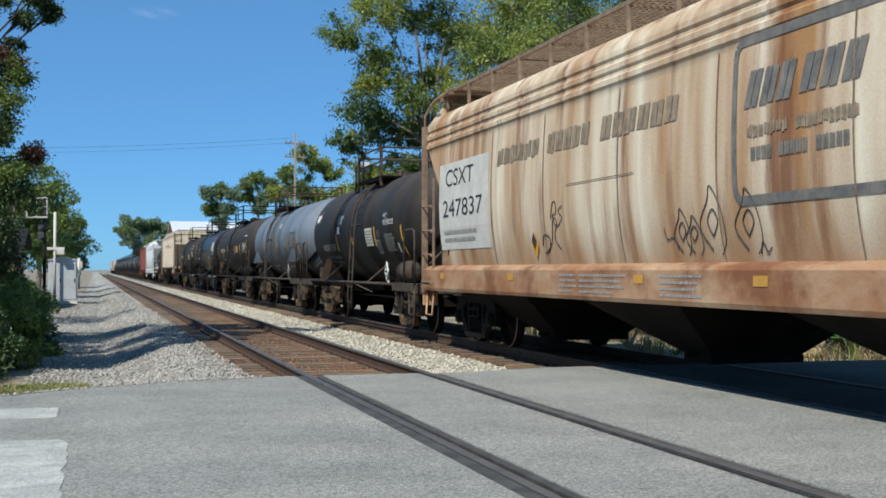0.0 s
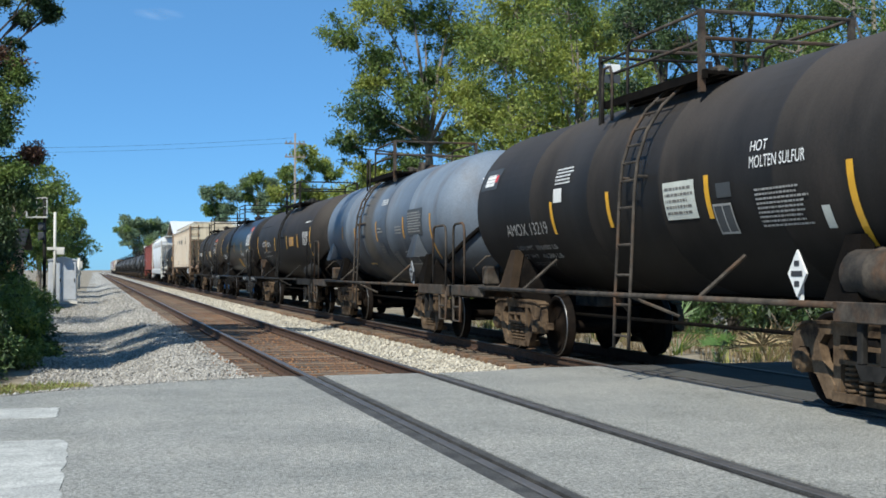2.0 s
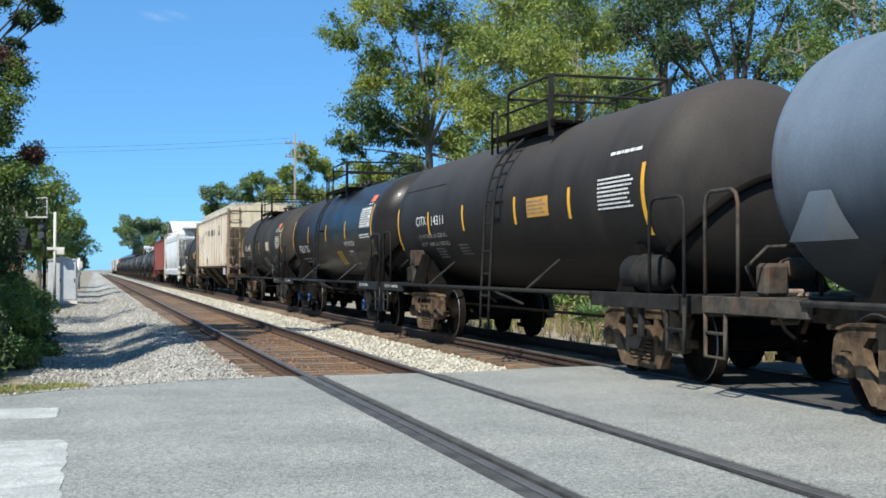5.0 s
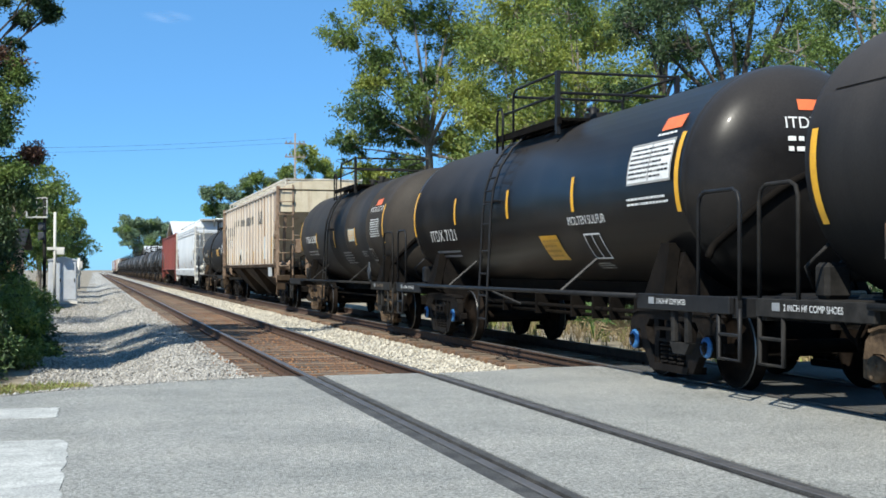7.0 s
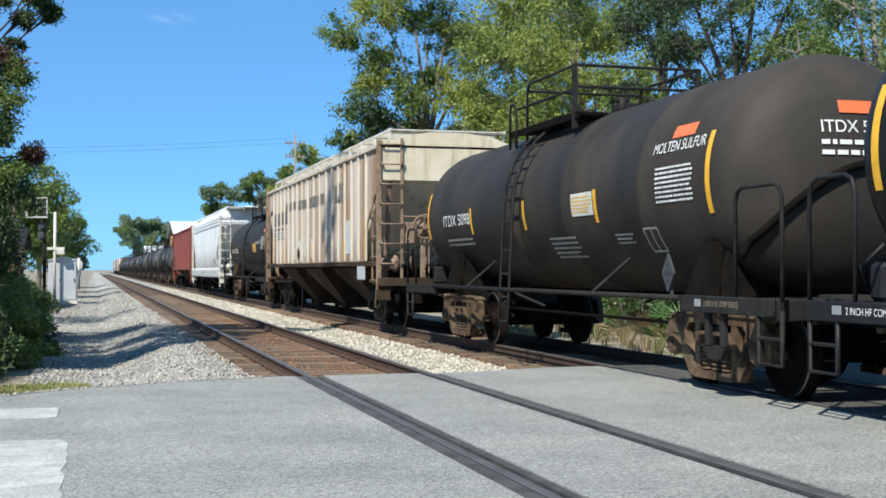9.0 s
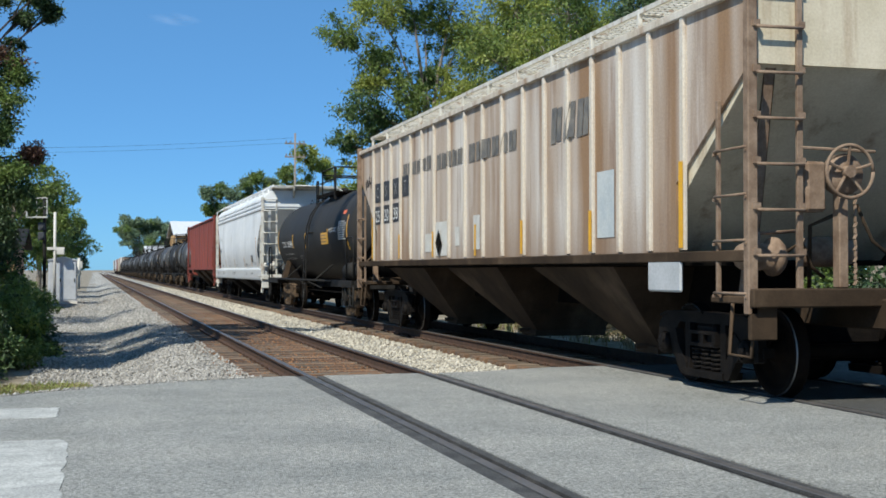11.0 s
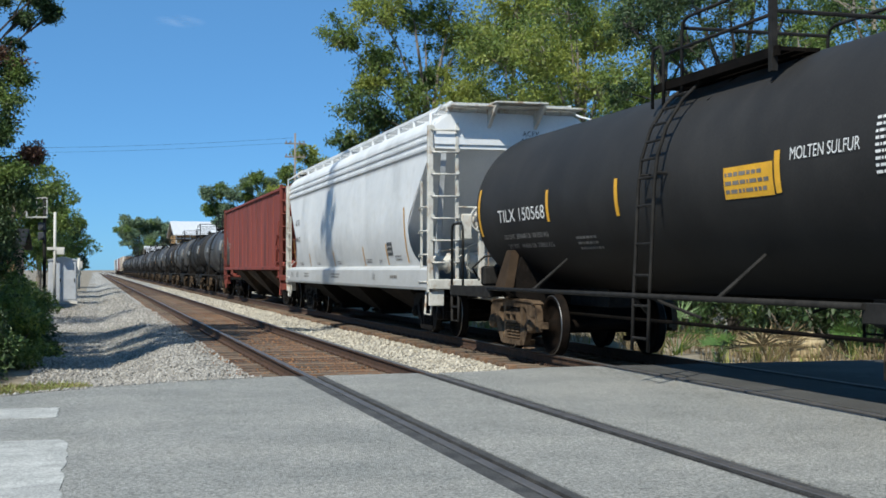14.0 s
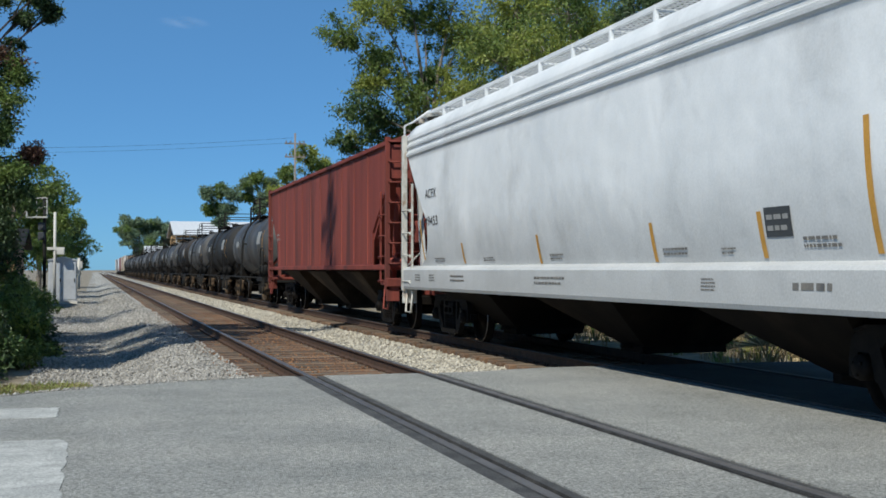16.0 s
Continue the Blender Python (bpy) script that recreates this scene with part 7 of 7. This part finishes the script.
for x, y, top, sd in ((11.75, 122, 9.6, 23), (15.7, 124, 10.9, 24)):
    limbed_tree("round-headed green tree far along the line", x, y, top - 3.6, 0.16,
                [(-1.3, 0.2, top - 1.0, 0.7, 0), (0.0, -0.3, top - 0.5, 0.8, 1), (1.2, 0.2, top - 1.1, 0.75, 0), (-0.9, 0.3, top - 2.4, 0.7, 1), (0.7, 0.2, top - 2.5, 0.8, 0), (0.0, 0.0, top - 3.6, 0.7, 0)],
                (LEAF_HAZE, LEAF_B), 0.22, 130, sd)
tree("broad far tree over the end of the train", 14.5, 420, 18.0, 8.5, 0.2, (LEAF_HAZE, LEAF_B), 100, 170, 0.7, 25, (0, 0), 0.5, 0.0, 0.8)
tree("broad far tree over the end of the train", 25.0, 425, 16.5, 8.0, 0.15, (LEAF_HAZE, LEAF_B), 100, 170, 0.7, 26, (0, 0), 0.5, 0.0, 0.8)
tree("broad far tree over the end of the train", 27.0, 330, 9.0, 7.5, 0.1, (LEAF_HAZE, LEAF_B), 60, 170, 0.8, 27, (0, 0), 0.4)
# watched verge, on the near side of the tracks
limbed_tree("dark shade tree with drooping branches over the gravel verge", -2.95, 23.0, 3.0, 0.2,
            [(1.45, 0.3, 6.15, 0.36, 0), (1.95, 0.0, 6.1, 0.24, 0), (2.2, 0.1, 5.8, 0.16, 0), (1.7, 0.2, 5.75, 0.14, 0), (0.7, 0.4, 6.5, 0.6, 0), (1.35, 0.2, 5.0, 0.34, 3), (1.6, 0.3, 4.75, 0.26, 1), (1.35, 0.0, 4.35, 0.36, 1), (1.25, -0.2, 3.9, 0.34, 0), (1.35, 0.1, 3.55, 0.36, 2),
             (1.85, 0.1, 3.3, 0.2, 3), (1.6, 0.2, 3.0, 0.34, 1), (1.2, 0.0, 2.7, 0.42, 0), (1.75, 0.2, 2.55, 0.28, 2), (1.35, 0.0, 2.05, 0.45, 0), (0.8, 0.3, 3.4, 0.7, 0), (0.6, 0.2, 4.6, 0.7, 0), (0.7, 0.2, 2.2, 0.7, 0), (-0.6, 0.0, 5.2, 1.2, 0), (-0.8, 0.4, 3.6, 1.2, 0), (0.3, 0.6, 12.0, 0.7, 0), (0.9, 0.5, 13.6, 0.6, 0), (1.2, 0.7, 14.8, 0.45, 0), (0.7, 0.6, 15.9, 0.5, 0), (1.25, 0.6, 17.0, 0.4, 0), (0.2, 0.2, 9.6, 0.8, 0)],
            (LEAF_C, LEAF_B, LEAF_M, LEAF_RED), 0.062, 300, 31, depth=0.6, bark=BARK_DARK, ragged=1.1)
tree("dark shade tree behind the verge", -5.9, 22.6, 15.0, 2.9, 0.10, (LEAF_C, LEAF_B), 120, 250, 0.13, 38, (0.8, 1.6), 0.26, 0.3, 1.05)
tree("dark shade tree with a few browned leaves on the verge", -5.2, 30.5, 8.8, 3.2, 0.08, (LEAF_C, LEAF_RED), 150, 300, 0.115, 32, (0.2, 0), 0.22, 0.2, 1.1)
tree("green tree beside the signal mast", -5.2, 84, 8.3, 4.0, 0.1, (LEAF_B, LEAF_A), 80, 240, 0.22, 33, (0.3, 0), 0.2)
tree("green tree beside the signal mast", -4.3, 104, 7.2, 4.0, 0.1, (LEAF_B, LEAF_C), 70, 240, 0.25, 34, (0.2, 0), 0.2)
tree("dark tree at the far end of the verge", -3.4, 135, 6.6, 3.6, 0.1, (LEAF_C, LEAF_HAZE), 60, 220, 0.29, 35, (0.2, 0), 0.2)
tree("shade tree further off the verge", -8.5, 42, 10.0, 5.0, 0.1, (LEAF_C, LEAF_B), 70, 180, 0.2, 36, (0, 0), 0.25)
tree("shade tree further off the verge", -11.5, 56, 8.0, 5.0, 0.1, (LEAF_C, LEAF_B), 70, 180, 0.2, 37, (0, 0), 0.25)


def bush(label, x, y, h, r, mats, clumps, per, size, seed):
    rng = random.Random(seed)
    t = thing("shrub", label, "shrub", "shrubs by the tracks")
    t.location = (x, y, ground_height(x, y) - 0.04)
    bm = bmesh.new()
    cs = []
    for k in range(clumps):
        a, q = rng.uniform(0, 6.28), math.sqrt(rng.random())
        z = h * rng.uniform(0.12, 1.0) * math.sqrt(max(0.08, 1 - (0.85 * q) ** 2))
        p = Vector((r * q * math.cos(a), r * q * math.sin(a), z))
        cs.append(p)
        if k % 3 == 0:
            rod(bm, (p.x * 0.2, p.y * 0.2, 0), p, 0.022, 5, 0.008, False)
    part("stems", bm, BARK, t)
    part("foliage", leaf_mesh("foliage", cs, [r * 0.26 + 0.06] * len(cs), per, size, mats, seed), None, t, kind="stuff")
    return t


# verge bushes get darker leaf colours for the tree shade lying on them
bush("lush ferny green bush on the gravel verge", -1.8, 25.2, 1.75, 0.85, (LEAF_B, LEAF_A), 60, 240, 0.085, 41)
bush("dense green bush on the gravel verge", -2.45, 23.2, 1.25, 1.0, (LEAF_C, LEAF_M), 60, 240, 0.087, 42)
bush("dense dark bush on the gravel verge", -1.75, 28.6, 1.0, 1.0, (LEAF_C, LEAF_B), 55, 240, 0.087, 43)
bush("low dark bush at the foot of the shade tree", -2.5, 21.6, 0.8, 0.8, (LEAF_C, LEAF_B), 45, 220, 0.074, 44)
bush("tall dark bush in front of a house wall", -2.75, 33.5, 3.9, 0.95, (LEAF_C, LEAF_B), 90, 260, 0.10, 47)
bush("leafy bush beside the signal cabinet", -2.6, 36, 1.7, 1.5, (LEAF_B, LEAF_A), 60, 240, 0.112, 45)
bush("leafy bush beside the signal cabinet", -3.4, 55, 1.5, 1.5, (LEAF_C, LEAF_B), 50, 220, 0.124, 46)
rng = random.Random(77)
for k in range(26):
    y = 14.5 + k * 1.75 + rng.uniform(-0.5, 0.5)
    x = 14.2 + rng.uniform(-0.4, 1.4) + max(0, (y - 35) * 0.03)
    h = rng.uniform(1.6, 3.2)
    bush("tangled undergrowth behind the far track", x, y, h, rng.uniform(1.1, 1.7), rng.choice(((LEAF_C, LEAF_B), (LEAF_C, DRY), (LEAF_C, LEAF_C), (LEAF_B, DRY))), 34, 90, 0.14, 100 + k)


def blades(name, label, places, length, width, mats, seed, per=14, out=0.5, category="grass"):
    """Tufts of bent blades in one mesh."""
    rng = np.random.default_rng(seed)
    v, f, mi = [], [], []
    for (x, y, z) in places:
        odd = int(rng.uniform() < 0.3)
        for _ in range(per):
            a = rng.uniform(0, 6.28)
            d, w = np.array([math.cos(a), math.sin(a), 0]), np.array([-math.sin(a), math.cos(a), 0])
            L, o = length * rng.uniform(0.5, 1.2), out * rng.uniform(0.3, 1.3)
            b = np.array([x, y, z]) + rng.normal(0, 0.05, 3) * (1, 1, 0)
            p1, p2 = b + d * L * o * 0.4 + np.array([0, 0, L * 0.6]), b + d * L * o + np.array([0, 0, L * (0.95 - 0.35 * o)])
            n = len(v)
            v += [b - w * width, b + w * width, p1 + w * width * 0.8, p1 - w * width * 0.8, p2]
            f += [(n, n + 1, n + 2, n + 3), (n + 3, n + 2, n + 4)]
            mi += [odd, odd]
    me = bpy.data.meshes.new(name)
    me.from_pydata([tuple(q) for q in v], [], f)
    for m in mats:
        me.materials.append(m)
    if len(mats) > 1:
        me.polygons.foreach_set("material_index", mi)
    return tagged(new(name, me), label, category, kind="stuff")


rng = random.Random(5)
spots = []
while len(spots) < 1000:
    x, y = rng.gauss(-0.85, 0.5), rng.gauss(16.5, 1.2)
    if x < -0.05 and y > edge_y(x) + 0.15 and noise.noise((x * 1.3, y * 1.3, 4)) > -0.12:
        spots.append((x, y, max(ground_height(x, y), bed_height(x, y) if x > -1.6 else -9) - 0.005))
blades("grass", "patchy yellow-green grass at the road's edge", spots, 0.15, 0.006, (GRASS, DRY), 7, 18, 0.8)
spots = []
for k in range(420):
    x, y = rng.uniform(10.2, 14.0), rng.uniform(16.5, 36)
    spots.append((x, y, ground_height(x, y)))
blades("weeds", "straggling weeds and dry stalks behind the far track", spots, 0.42, 0.008, (DRY, GRASS), 8, 10, 0.7)


def fan_palm(x, y, h, seed, mat, label, fronds=9):
    rng = random.Random(seed)
    t = thing("palmetto", label, "palm", "palmettos by the tracks")
    t.location = (x, y, ground_height(x, y))
    for k in range(fronds):
        a = rng.uniform(0, 6.28)
        up = rng.uniform(0.5, 1.2)
        d = Vector((math.cos(a), math.sin(a), 0)) * math.cos(up) + Vector((0, 0, math.sin(up)))
        hub = d * h * rng.uniform(0.5, 0.75)
        side = d.cross(Vector((0, 0, 1))).normalized()
        bm = bmesh.new()
        rod(bm, (0, 0, 0), hub, 0.012, 5, 0.008)
        for j in range(13):
            q = (j - 6) / 6 * 1.35
            ray = (d * math.cos(q) + side * math.sin(q)).normalized()
            tip = hub + ray * h * 0.5 * rng.uniform(0.85, 1.1) - Vector((0, 0, h * 0.12 * rng.random()))
            w = ray.cross(d.cross(side)).normalized() * 0.016
            m1 = hub.lerp(tip, 0.45)
            v = [bm.verts.new(p) for p in (hub, m1 + w, tip, m1 - w)]
            bm.faces.new(v)
        part("frond", bm, mat, t)
    return t


fan_palm(10.9, 22.2, 1.15, 1, PALM, "bright green palmetto behind the far track", 12)
fan_palm(13.3, 19.9, 0.8, 2, PALM, "bright green palmetto behind the far track", 10)
fan_palm(10.7, 20.2, 0.6, 3, PALM, "small green palmetto behind the far track", 8)
fan_palm(11.0, 18.9, 1.0, 4, DRY, "withered palmetto with dry brown fronds", 10)
fan_palm(11.2, 27.0, 1.0, 5, PALM, "bright green palmetto behind the far track", 10)
fan_palm(14.3, 19.2, 1.2, 6, PALM, "bright green palmetto behind the far track", 11)
fan_palm(11.0, 24.6, 0.9, 7, DRY, "withered palmetto with dry brown fronds", 10)

# sawn palm stump, pale and fibrous
t = thing("palm_stump", "pale fibrous sawn-off palm stump", "tree stump")
t.location = (12.0, 19.3, ground_height(12.0, 19.3) - 0.03)
bm = bmesh.new()
rings = [(0.27, 0.0), (0.30, 0.15), (0.31, 0.32), (0.28, 0.46), (0.20, 0.55), (0.08, 0.59)]
for (r0, z0), (r1, z1) in zip(rings, rings[1:]):
    rod(bm, (0, 0, z0), (0, 0, z1), r0, 14, r1)
STRAW = material("straw_fibre", (0.34, 0.26, 0.14), (0.56, 0.47, 0.30), 0.9, 3, 40, 0.4, stretch=(6, 6, 0.8))
part("stump", bm, STRAW, t)
bm = bmesh.new()
rng = random.Random(4)
for k in range(90):
    a = rng.uniform(0, 6.28)
    r = 0.305
    z = rng.uniform(0.2, 0.42)
    p = Vector((r * math.cos(a), r * math.sin(a), z))
    q = p + Vector((0.08 * math.cos(a), 0.08 * math.sin(a), rng.uniform(-0.25, 0.02)))
    w = Vector((-math.sin(a), math.cos(a), 0)) * 0.02
    bm.faces.new([bm.verts.new(v) for v in (p - w, p + w, q)])
part("fibres", bm, DRY, t)

# ---- buildings, signals, poles ----
STUCCO = material("tan_stucco", (0.36, 0.21, 0.12), (0.46, 0.29, 0.17), 0.9, 2, 40, 0.2)
PALE_WALL = material("pale_wall", (0.50, 0.48, 0.44), (0.62, 0.60, 0.55), 0.85, 2, 40, 0.1)
ROOFING = material("pale_metal_roof", (0.56, 0.57, 0.58), (0.68, 0.69, 0.70), 0.5, 1, 40, 0.05, stretch=(6, 1, 1))
TIMBER = material("orange_timber", (0.42, 0.24, 0.09), (0.55, 0.34, 0.15), 0.85, 2, 40, 0.1, stretch=(1, 1, 6))
SILVER = material("silver_cabinet", (0.50, 0.52, 0.55), (0.62, 0.64, 0.66), 0.45, 1.5, 40, 0.05, metal=0.3)
GLASS = material("dark_glass", (0.03, 0.035, 0.04), (0.05, 0.055, 0.06), 0.1, 1, 20, 0)


def gable_house(name, label, x0, x1, y0, y1, eave, ridge, wall, roof, trim):
    h = thing(name, label, "building")
    bm = bmesh.new()
    box(bm, (x0, y0, -0.5), (x1, y1, eave))
    mid = (y0 + y1) / 2
    part("wall", bm, wall, h)
    bm = bmesh.new()
    prism(bm, [(y0 + 0.05, eave), (mid, ridge - 0.1), (y1 - 0.05, eave)], "x", x0 + 0.02, x1 - 0.02)
    part("gable", bm, trim, h)
    for s, ya in ((-1, y0), (1, y1)):
        bm = bmesh.new()
        prism(bm, [(ya + s * 0.5, eave - 0.2), (mid, ridge), (mid, ridge + 0.12), (ya + s * 0.5, eave - 0.06)], "x", x0 - 0.4, x1 + 0.4)
        part("roof", bm, roof, h)
    n = int((x1 - x0) / 1.7)
    for k in range(n):
        x = x0 + 0.9 + k * 1.7
        bm = bmesh.new()
        for lo, hi in (((x, y0 - 0.06, 1.0), (x + 0.06, y0, 2.2)), ((x + 0.84, y0 - 0.06, 1.0), (x + 0.9, y0, 2.2)), ((x, y0 - 0.06, 0.94), (x + 0.9, y0, 1.0)), ((x, y0 - 0.06, 2.2), (x + 0.9, y0, 2.28)), ((x, y0 - 0.05, 1.58), (x + 0.9, y0, 1.63))):
            box(bm, lo, hi)
        w = part("window", bm, PALE_WALL, h)
        bm = bmesh.new()
        box(bm, (x + 0.05, y0 - 0.02, 1.0), (x + 0.85, y0 - 0.01, 2.2))
        part("pane", bm, GLASS, w)
    return h


b = gable_house("building", "tan timber building with a pale metal gable roof", 9.4, 24.0, 150, 163, 5.5, 7.1, TIMBER, ROOFING, IRON)
for k in range(9):
    bm = bmesh.new()
    box(bm, (9.3 + k * 1.6, 149.8, -0.4), (9.42 + k * 1.6, 149.93, 5.4))
    part("post", bm, PALE_WALL, b)
for z in (3.6, 4.3, 4.9):
    bm = bmesh.new()
    box(bm, (9.3, 149.82, z), (23.8, 149.9, z + 0.14))
    part("board", bm, PALE_WALL, b)
gable_house("building", "low pale warehouse beyond the string of tank cars", 11.0, 22.0, 270, 290, 4.6, 6.3, TIMBER, ROOFING, PALE_WALL)
gable_house("house", "small tan stucco house among trees", -10.2, -3.5, 62, 69, 2.5, 3.2, STUCCO, IRON, PALE_WALL)

# signal cabinet
t = thing("signal_cabinet", "silver metal railway signal cabinet on the verge", "cabinet")
t.location = (-1.62, 72, ground_height(-1.62, 72))
bm = bmesh.new()
box(bm, (-0.75, -0.6, 0.15), (0.72, 0.9, 2.42), 0.03)
part("body", bm, SILVER, t)
bm = bmesh.new()
prism(bm, [(-0.82, 2.42), (0.0, 2.6), (0.8, 2.42), (0.8, 2.38), (-0.82, 2.38)], "y", -0.68, 0.98)
part("roof", bm, SILVER, t)
for x in (-0.72, 0.02):
    bm = bmesh.new()
    box(bm, (x + 0.03, -0.63, 0.25), (x + 0.68, -0.60, 2.3), 0.01)
    d = part("door", bm, SILVER, t)
    bm = bmesh.new()
    box(bm, (x + 0.58, -0.67, 1.2), (x + 0.62, -0.63, 1.4))
    part("handle", bm, IRON, d)
bm = bmesh.new()
box(bm, (-0.8, -0.65, -0.1), (0.78, 0.95, 0.16))
part("base", bm, PALE_WALL, t)

# signal mast with a railed platform, and a second slim mast
t = thing("signal_mast", "dark signal mast with a small railed platform", "signal")
t.location = (-2.45, 68, ground_height(-2.45, 68))
bm = bmesh.new()
rod(bm, (0, 0, 0), (0, 0, 5.6), 0.09, 10)
part("mast", bm, IRON, t)
bm = bmesh.new()
box(bm, (-0.9, -0.4, 4.55), (0.15, 0.4, 4.62))
part("platform", bm, PALE_WALL, t)
bm = bmesh.new()
for x in (-0.88, -0.4, 0.12):
    for y in (-0.38, 0.38):
        rod(bm, (x, y, 4.6), (x, y, 5.6), 0.025, 6)
for z in (5.1, 5.58):
    for y in (-0.38, 0.38):
        rod(bm, (-0.88, y, z), (0.12, y, z), 0.02, 6)
part("railing", bm, PALE_WALL, t)
for z in (3.6, 4.1):
    bm = bmesh.new()
    box(bm, (-0.32, -0.15, z - 0.2), (0.02, 0.12, z + 0.22), 0.04)
    rod(bm, (-0.15, -0.3, z), (-0.15, -0.12, z), 0.1, 10)
    part("signal_head", bm, PANEL_DARK, t)
t = thing("signal_mast", "slim grey mast with a crossarm box", "signal")
t.location = (-2.02, 71, ground_height(-2.02, 71))
bm = bmesh.new()
rod(bm, (0, 0, 0), (0, 0, 5.0), 0.075, 10)
part("mast", bm, PALE_WALL, t)
bm = bmesh.new()
box(bm, (-0.4, -0.1, 2.95), (0.5, 0.1, 3.1))
box(bm, (0.1, -0.2, 2.7), (0.5, 0.1, 3.0), 0.02)
part("crossarm", bm, PALE_WALL, t)
for x, y, h in ((-1.2, 112, 2.7), (-1.5, 106, 2.2)):
    t = thing("marker_post", "slim pale post beside the tracks", "post")
    t.location = (x, y, -0.4)
    bm = bmesh.new()
    rod(bm, (0, 0, 0), (0, 0, h), 0.12, 8)
    box(bm, (-0.35, -0.05, h - 0.9), (0.3, 0.05, h - 0.3), 0.02)
    part("post", bm, PALE_WALL, t)
t = thing("bollard", "weathered white concrete post among bushes", "post")
t.location = (-1.98, 28.5, ground_height(-1.98, 28.5))
bm = bmesh.new()
rod(bm, (0, 0, 0), (0, 0, 1.55), 0.10, 12, 0.085)
rod(bm, (0, 0, 1.55), (0, 0, 1.64), 0.085, 12, 0.03)
part("post", bm, PALE_WALL, t)

# a wisp of cloud, drifting
VAPOUR = bpy.data.materials.new("thin_cloud")
VAPOUR.use_nodes = True
vn, vl = VAPOUR.node_tree.nodes, VAPOUR.node_tree.links
vc, vz, vg, vm, vr = vn.new("ShaderNodeTexCoord"), vn.new("ShaderNodeTexNoise"), vn.new("ShaderNodeTexGradient"), vn.new("ShaderNodeMath"), vn.new("ShaderNodeMapRange")
vg.gradient_type = "SPHERICAL"
vs = vn.new("ShaderNodeMapping")
vs.inputs["Scale"].default_value = (1 / 62, 1 / 40, 1 / 15)
vz.inputs["Scale"].default_value, vz.inputs["Detail"].default_value = 0.035, 5
vl.new(vc.outputs["Object"], vs.inputs["Vector"])
vl.new(vs.outputs[0], vg.inputs["Vector"])
vl.new(vc.outputs["Object"], vz.inputs["Vector"])
vm.operation = "MULTIPLY"
vl.new(vg.outputs[1], vm.inputs[0])
vl.new(vz.outputs[0], vm.inputs[1])
vl.new(vm.outputs[0], vr.inputs[0])
vr.inputs["From Min"].default_value, vr.inputs["From Max"].default_value, vr.inputs["To Max"].default_value = 0.05, 0.6, 0.10
vl.new(vr.outputs[0], vn["Principled BSDF"].inputs["Alpha"])
vn["Principled BSDF"].inputs["Base Color"].default_value = (0.9, 0.9, 0.9, 1)
vn["Principled BSDF"].inputs["Roughness"].default_value = 1.0
bm = bmesh.new()
rows = [[bm.verts.new((-62 + 124 * i / 16, 6 * math.sin(i * 0.7 + k), -15 + 30 * k / 6)) for k in range(7)] for i in range(17)]
for p, q in zip(rows, rows[1:]):
    for k in range(6):
        bm.faces.new((p[k], q[k], q[k + 1], p[k + 1])).smooth = True
CLOUD = tagged(new("cloud", to_mesh("cloud", bm, VAPOUR)), "faint white wisp of cloud high in the sky", "cloud")


# utility pole and wires across the line
t = thing("utility_pole", "grey wooden utility pole with crossarms", "utility pole")
t.location = (13.1, 84, -0.4)
bm = bmesh.new()
rod(bm, (0, 0, 0), (0, 0, 10.9), 0.10, 10, 0.06)
part("pole", bm, BARK, t)
for z in (9.3, 10.2):
    bm = bmesh.new()
    box(bm, (-0.7, -0.05, z - 0.045), (0.7, 0.05, z + 0.045))
    for x in (-0.6, -0.3, 0.3, 0.6):
        rod(bm, (x, 0, z + 0.04), (x, 0, z + 0.2), 0.04, 6)
    part("crossarm", bm, BARK, t)
for k, (z0, z1) in enumerate(((8.4, 9.9), (8.7, 10.2))):
    bm = bmesh.new()
    pipe(bm, [(-30 + 43.1 * i / 24, 78 + 6 * i / 24, z0 + (z1 - z0) * i / 24 - 1.6 * (1 - (2 * i / 24 - 1) ** 2) * 0.5) for i in range(25)], 0.007, 5)
    w = tagged(new("overhead_wire", to_mesh("overhead_wire", bm, IRON)), "thin dark overhead wire crossing the sky", "wire", "overhead wires")


# ---- motion of the train ----
def along(u, t):
    k = min(int(t * 2), len(TRAVEL) - 2)
    return u + TRAVEL[k] + (TRAVEL[k + 1] - TRAVEL[k]) * (t * 2 - k)


def motions():
    for car, u in CARS:
        walk(car, [(0.5 * i, pose(FAR, along(u, 0.5 * i), 0)) for i in range(33)])
    walk(CLOUD, [(0.0, pose(110, 2500, 504)), (16.0, pose(168, 2500, 488))])
    # wheels roll on the rails, less than a sixth of a turn from row to row
    times = [2 * i / FPS for i in range(241)]
    for w, y in WHEELSETS:
        walk(w, [(t, pose(0, y, WHEEL_R, math.degrees((along(0, 0) - along(0, t)) / WHEEL_R))) for t in times])


motions()
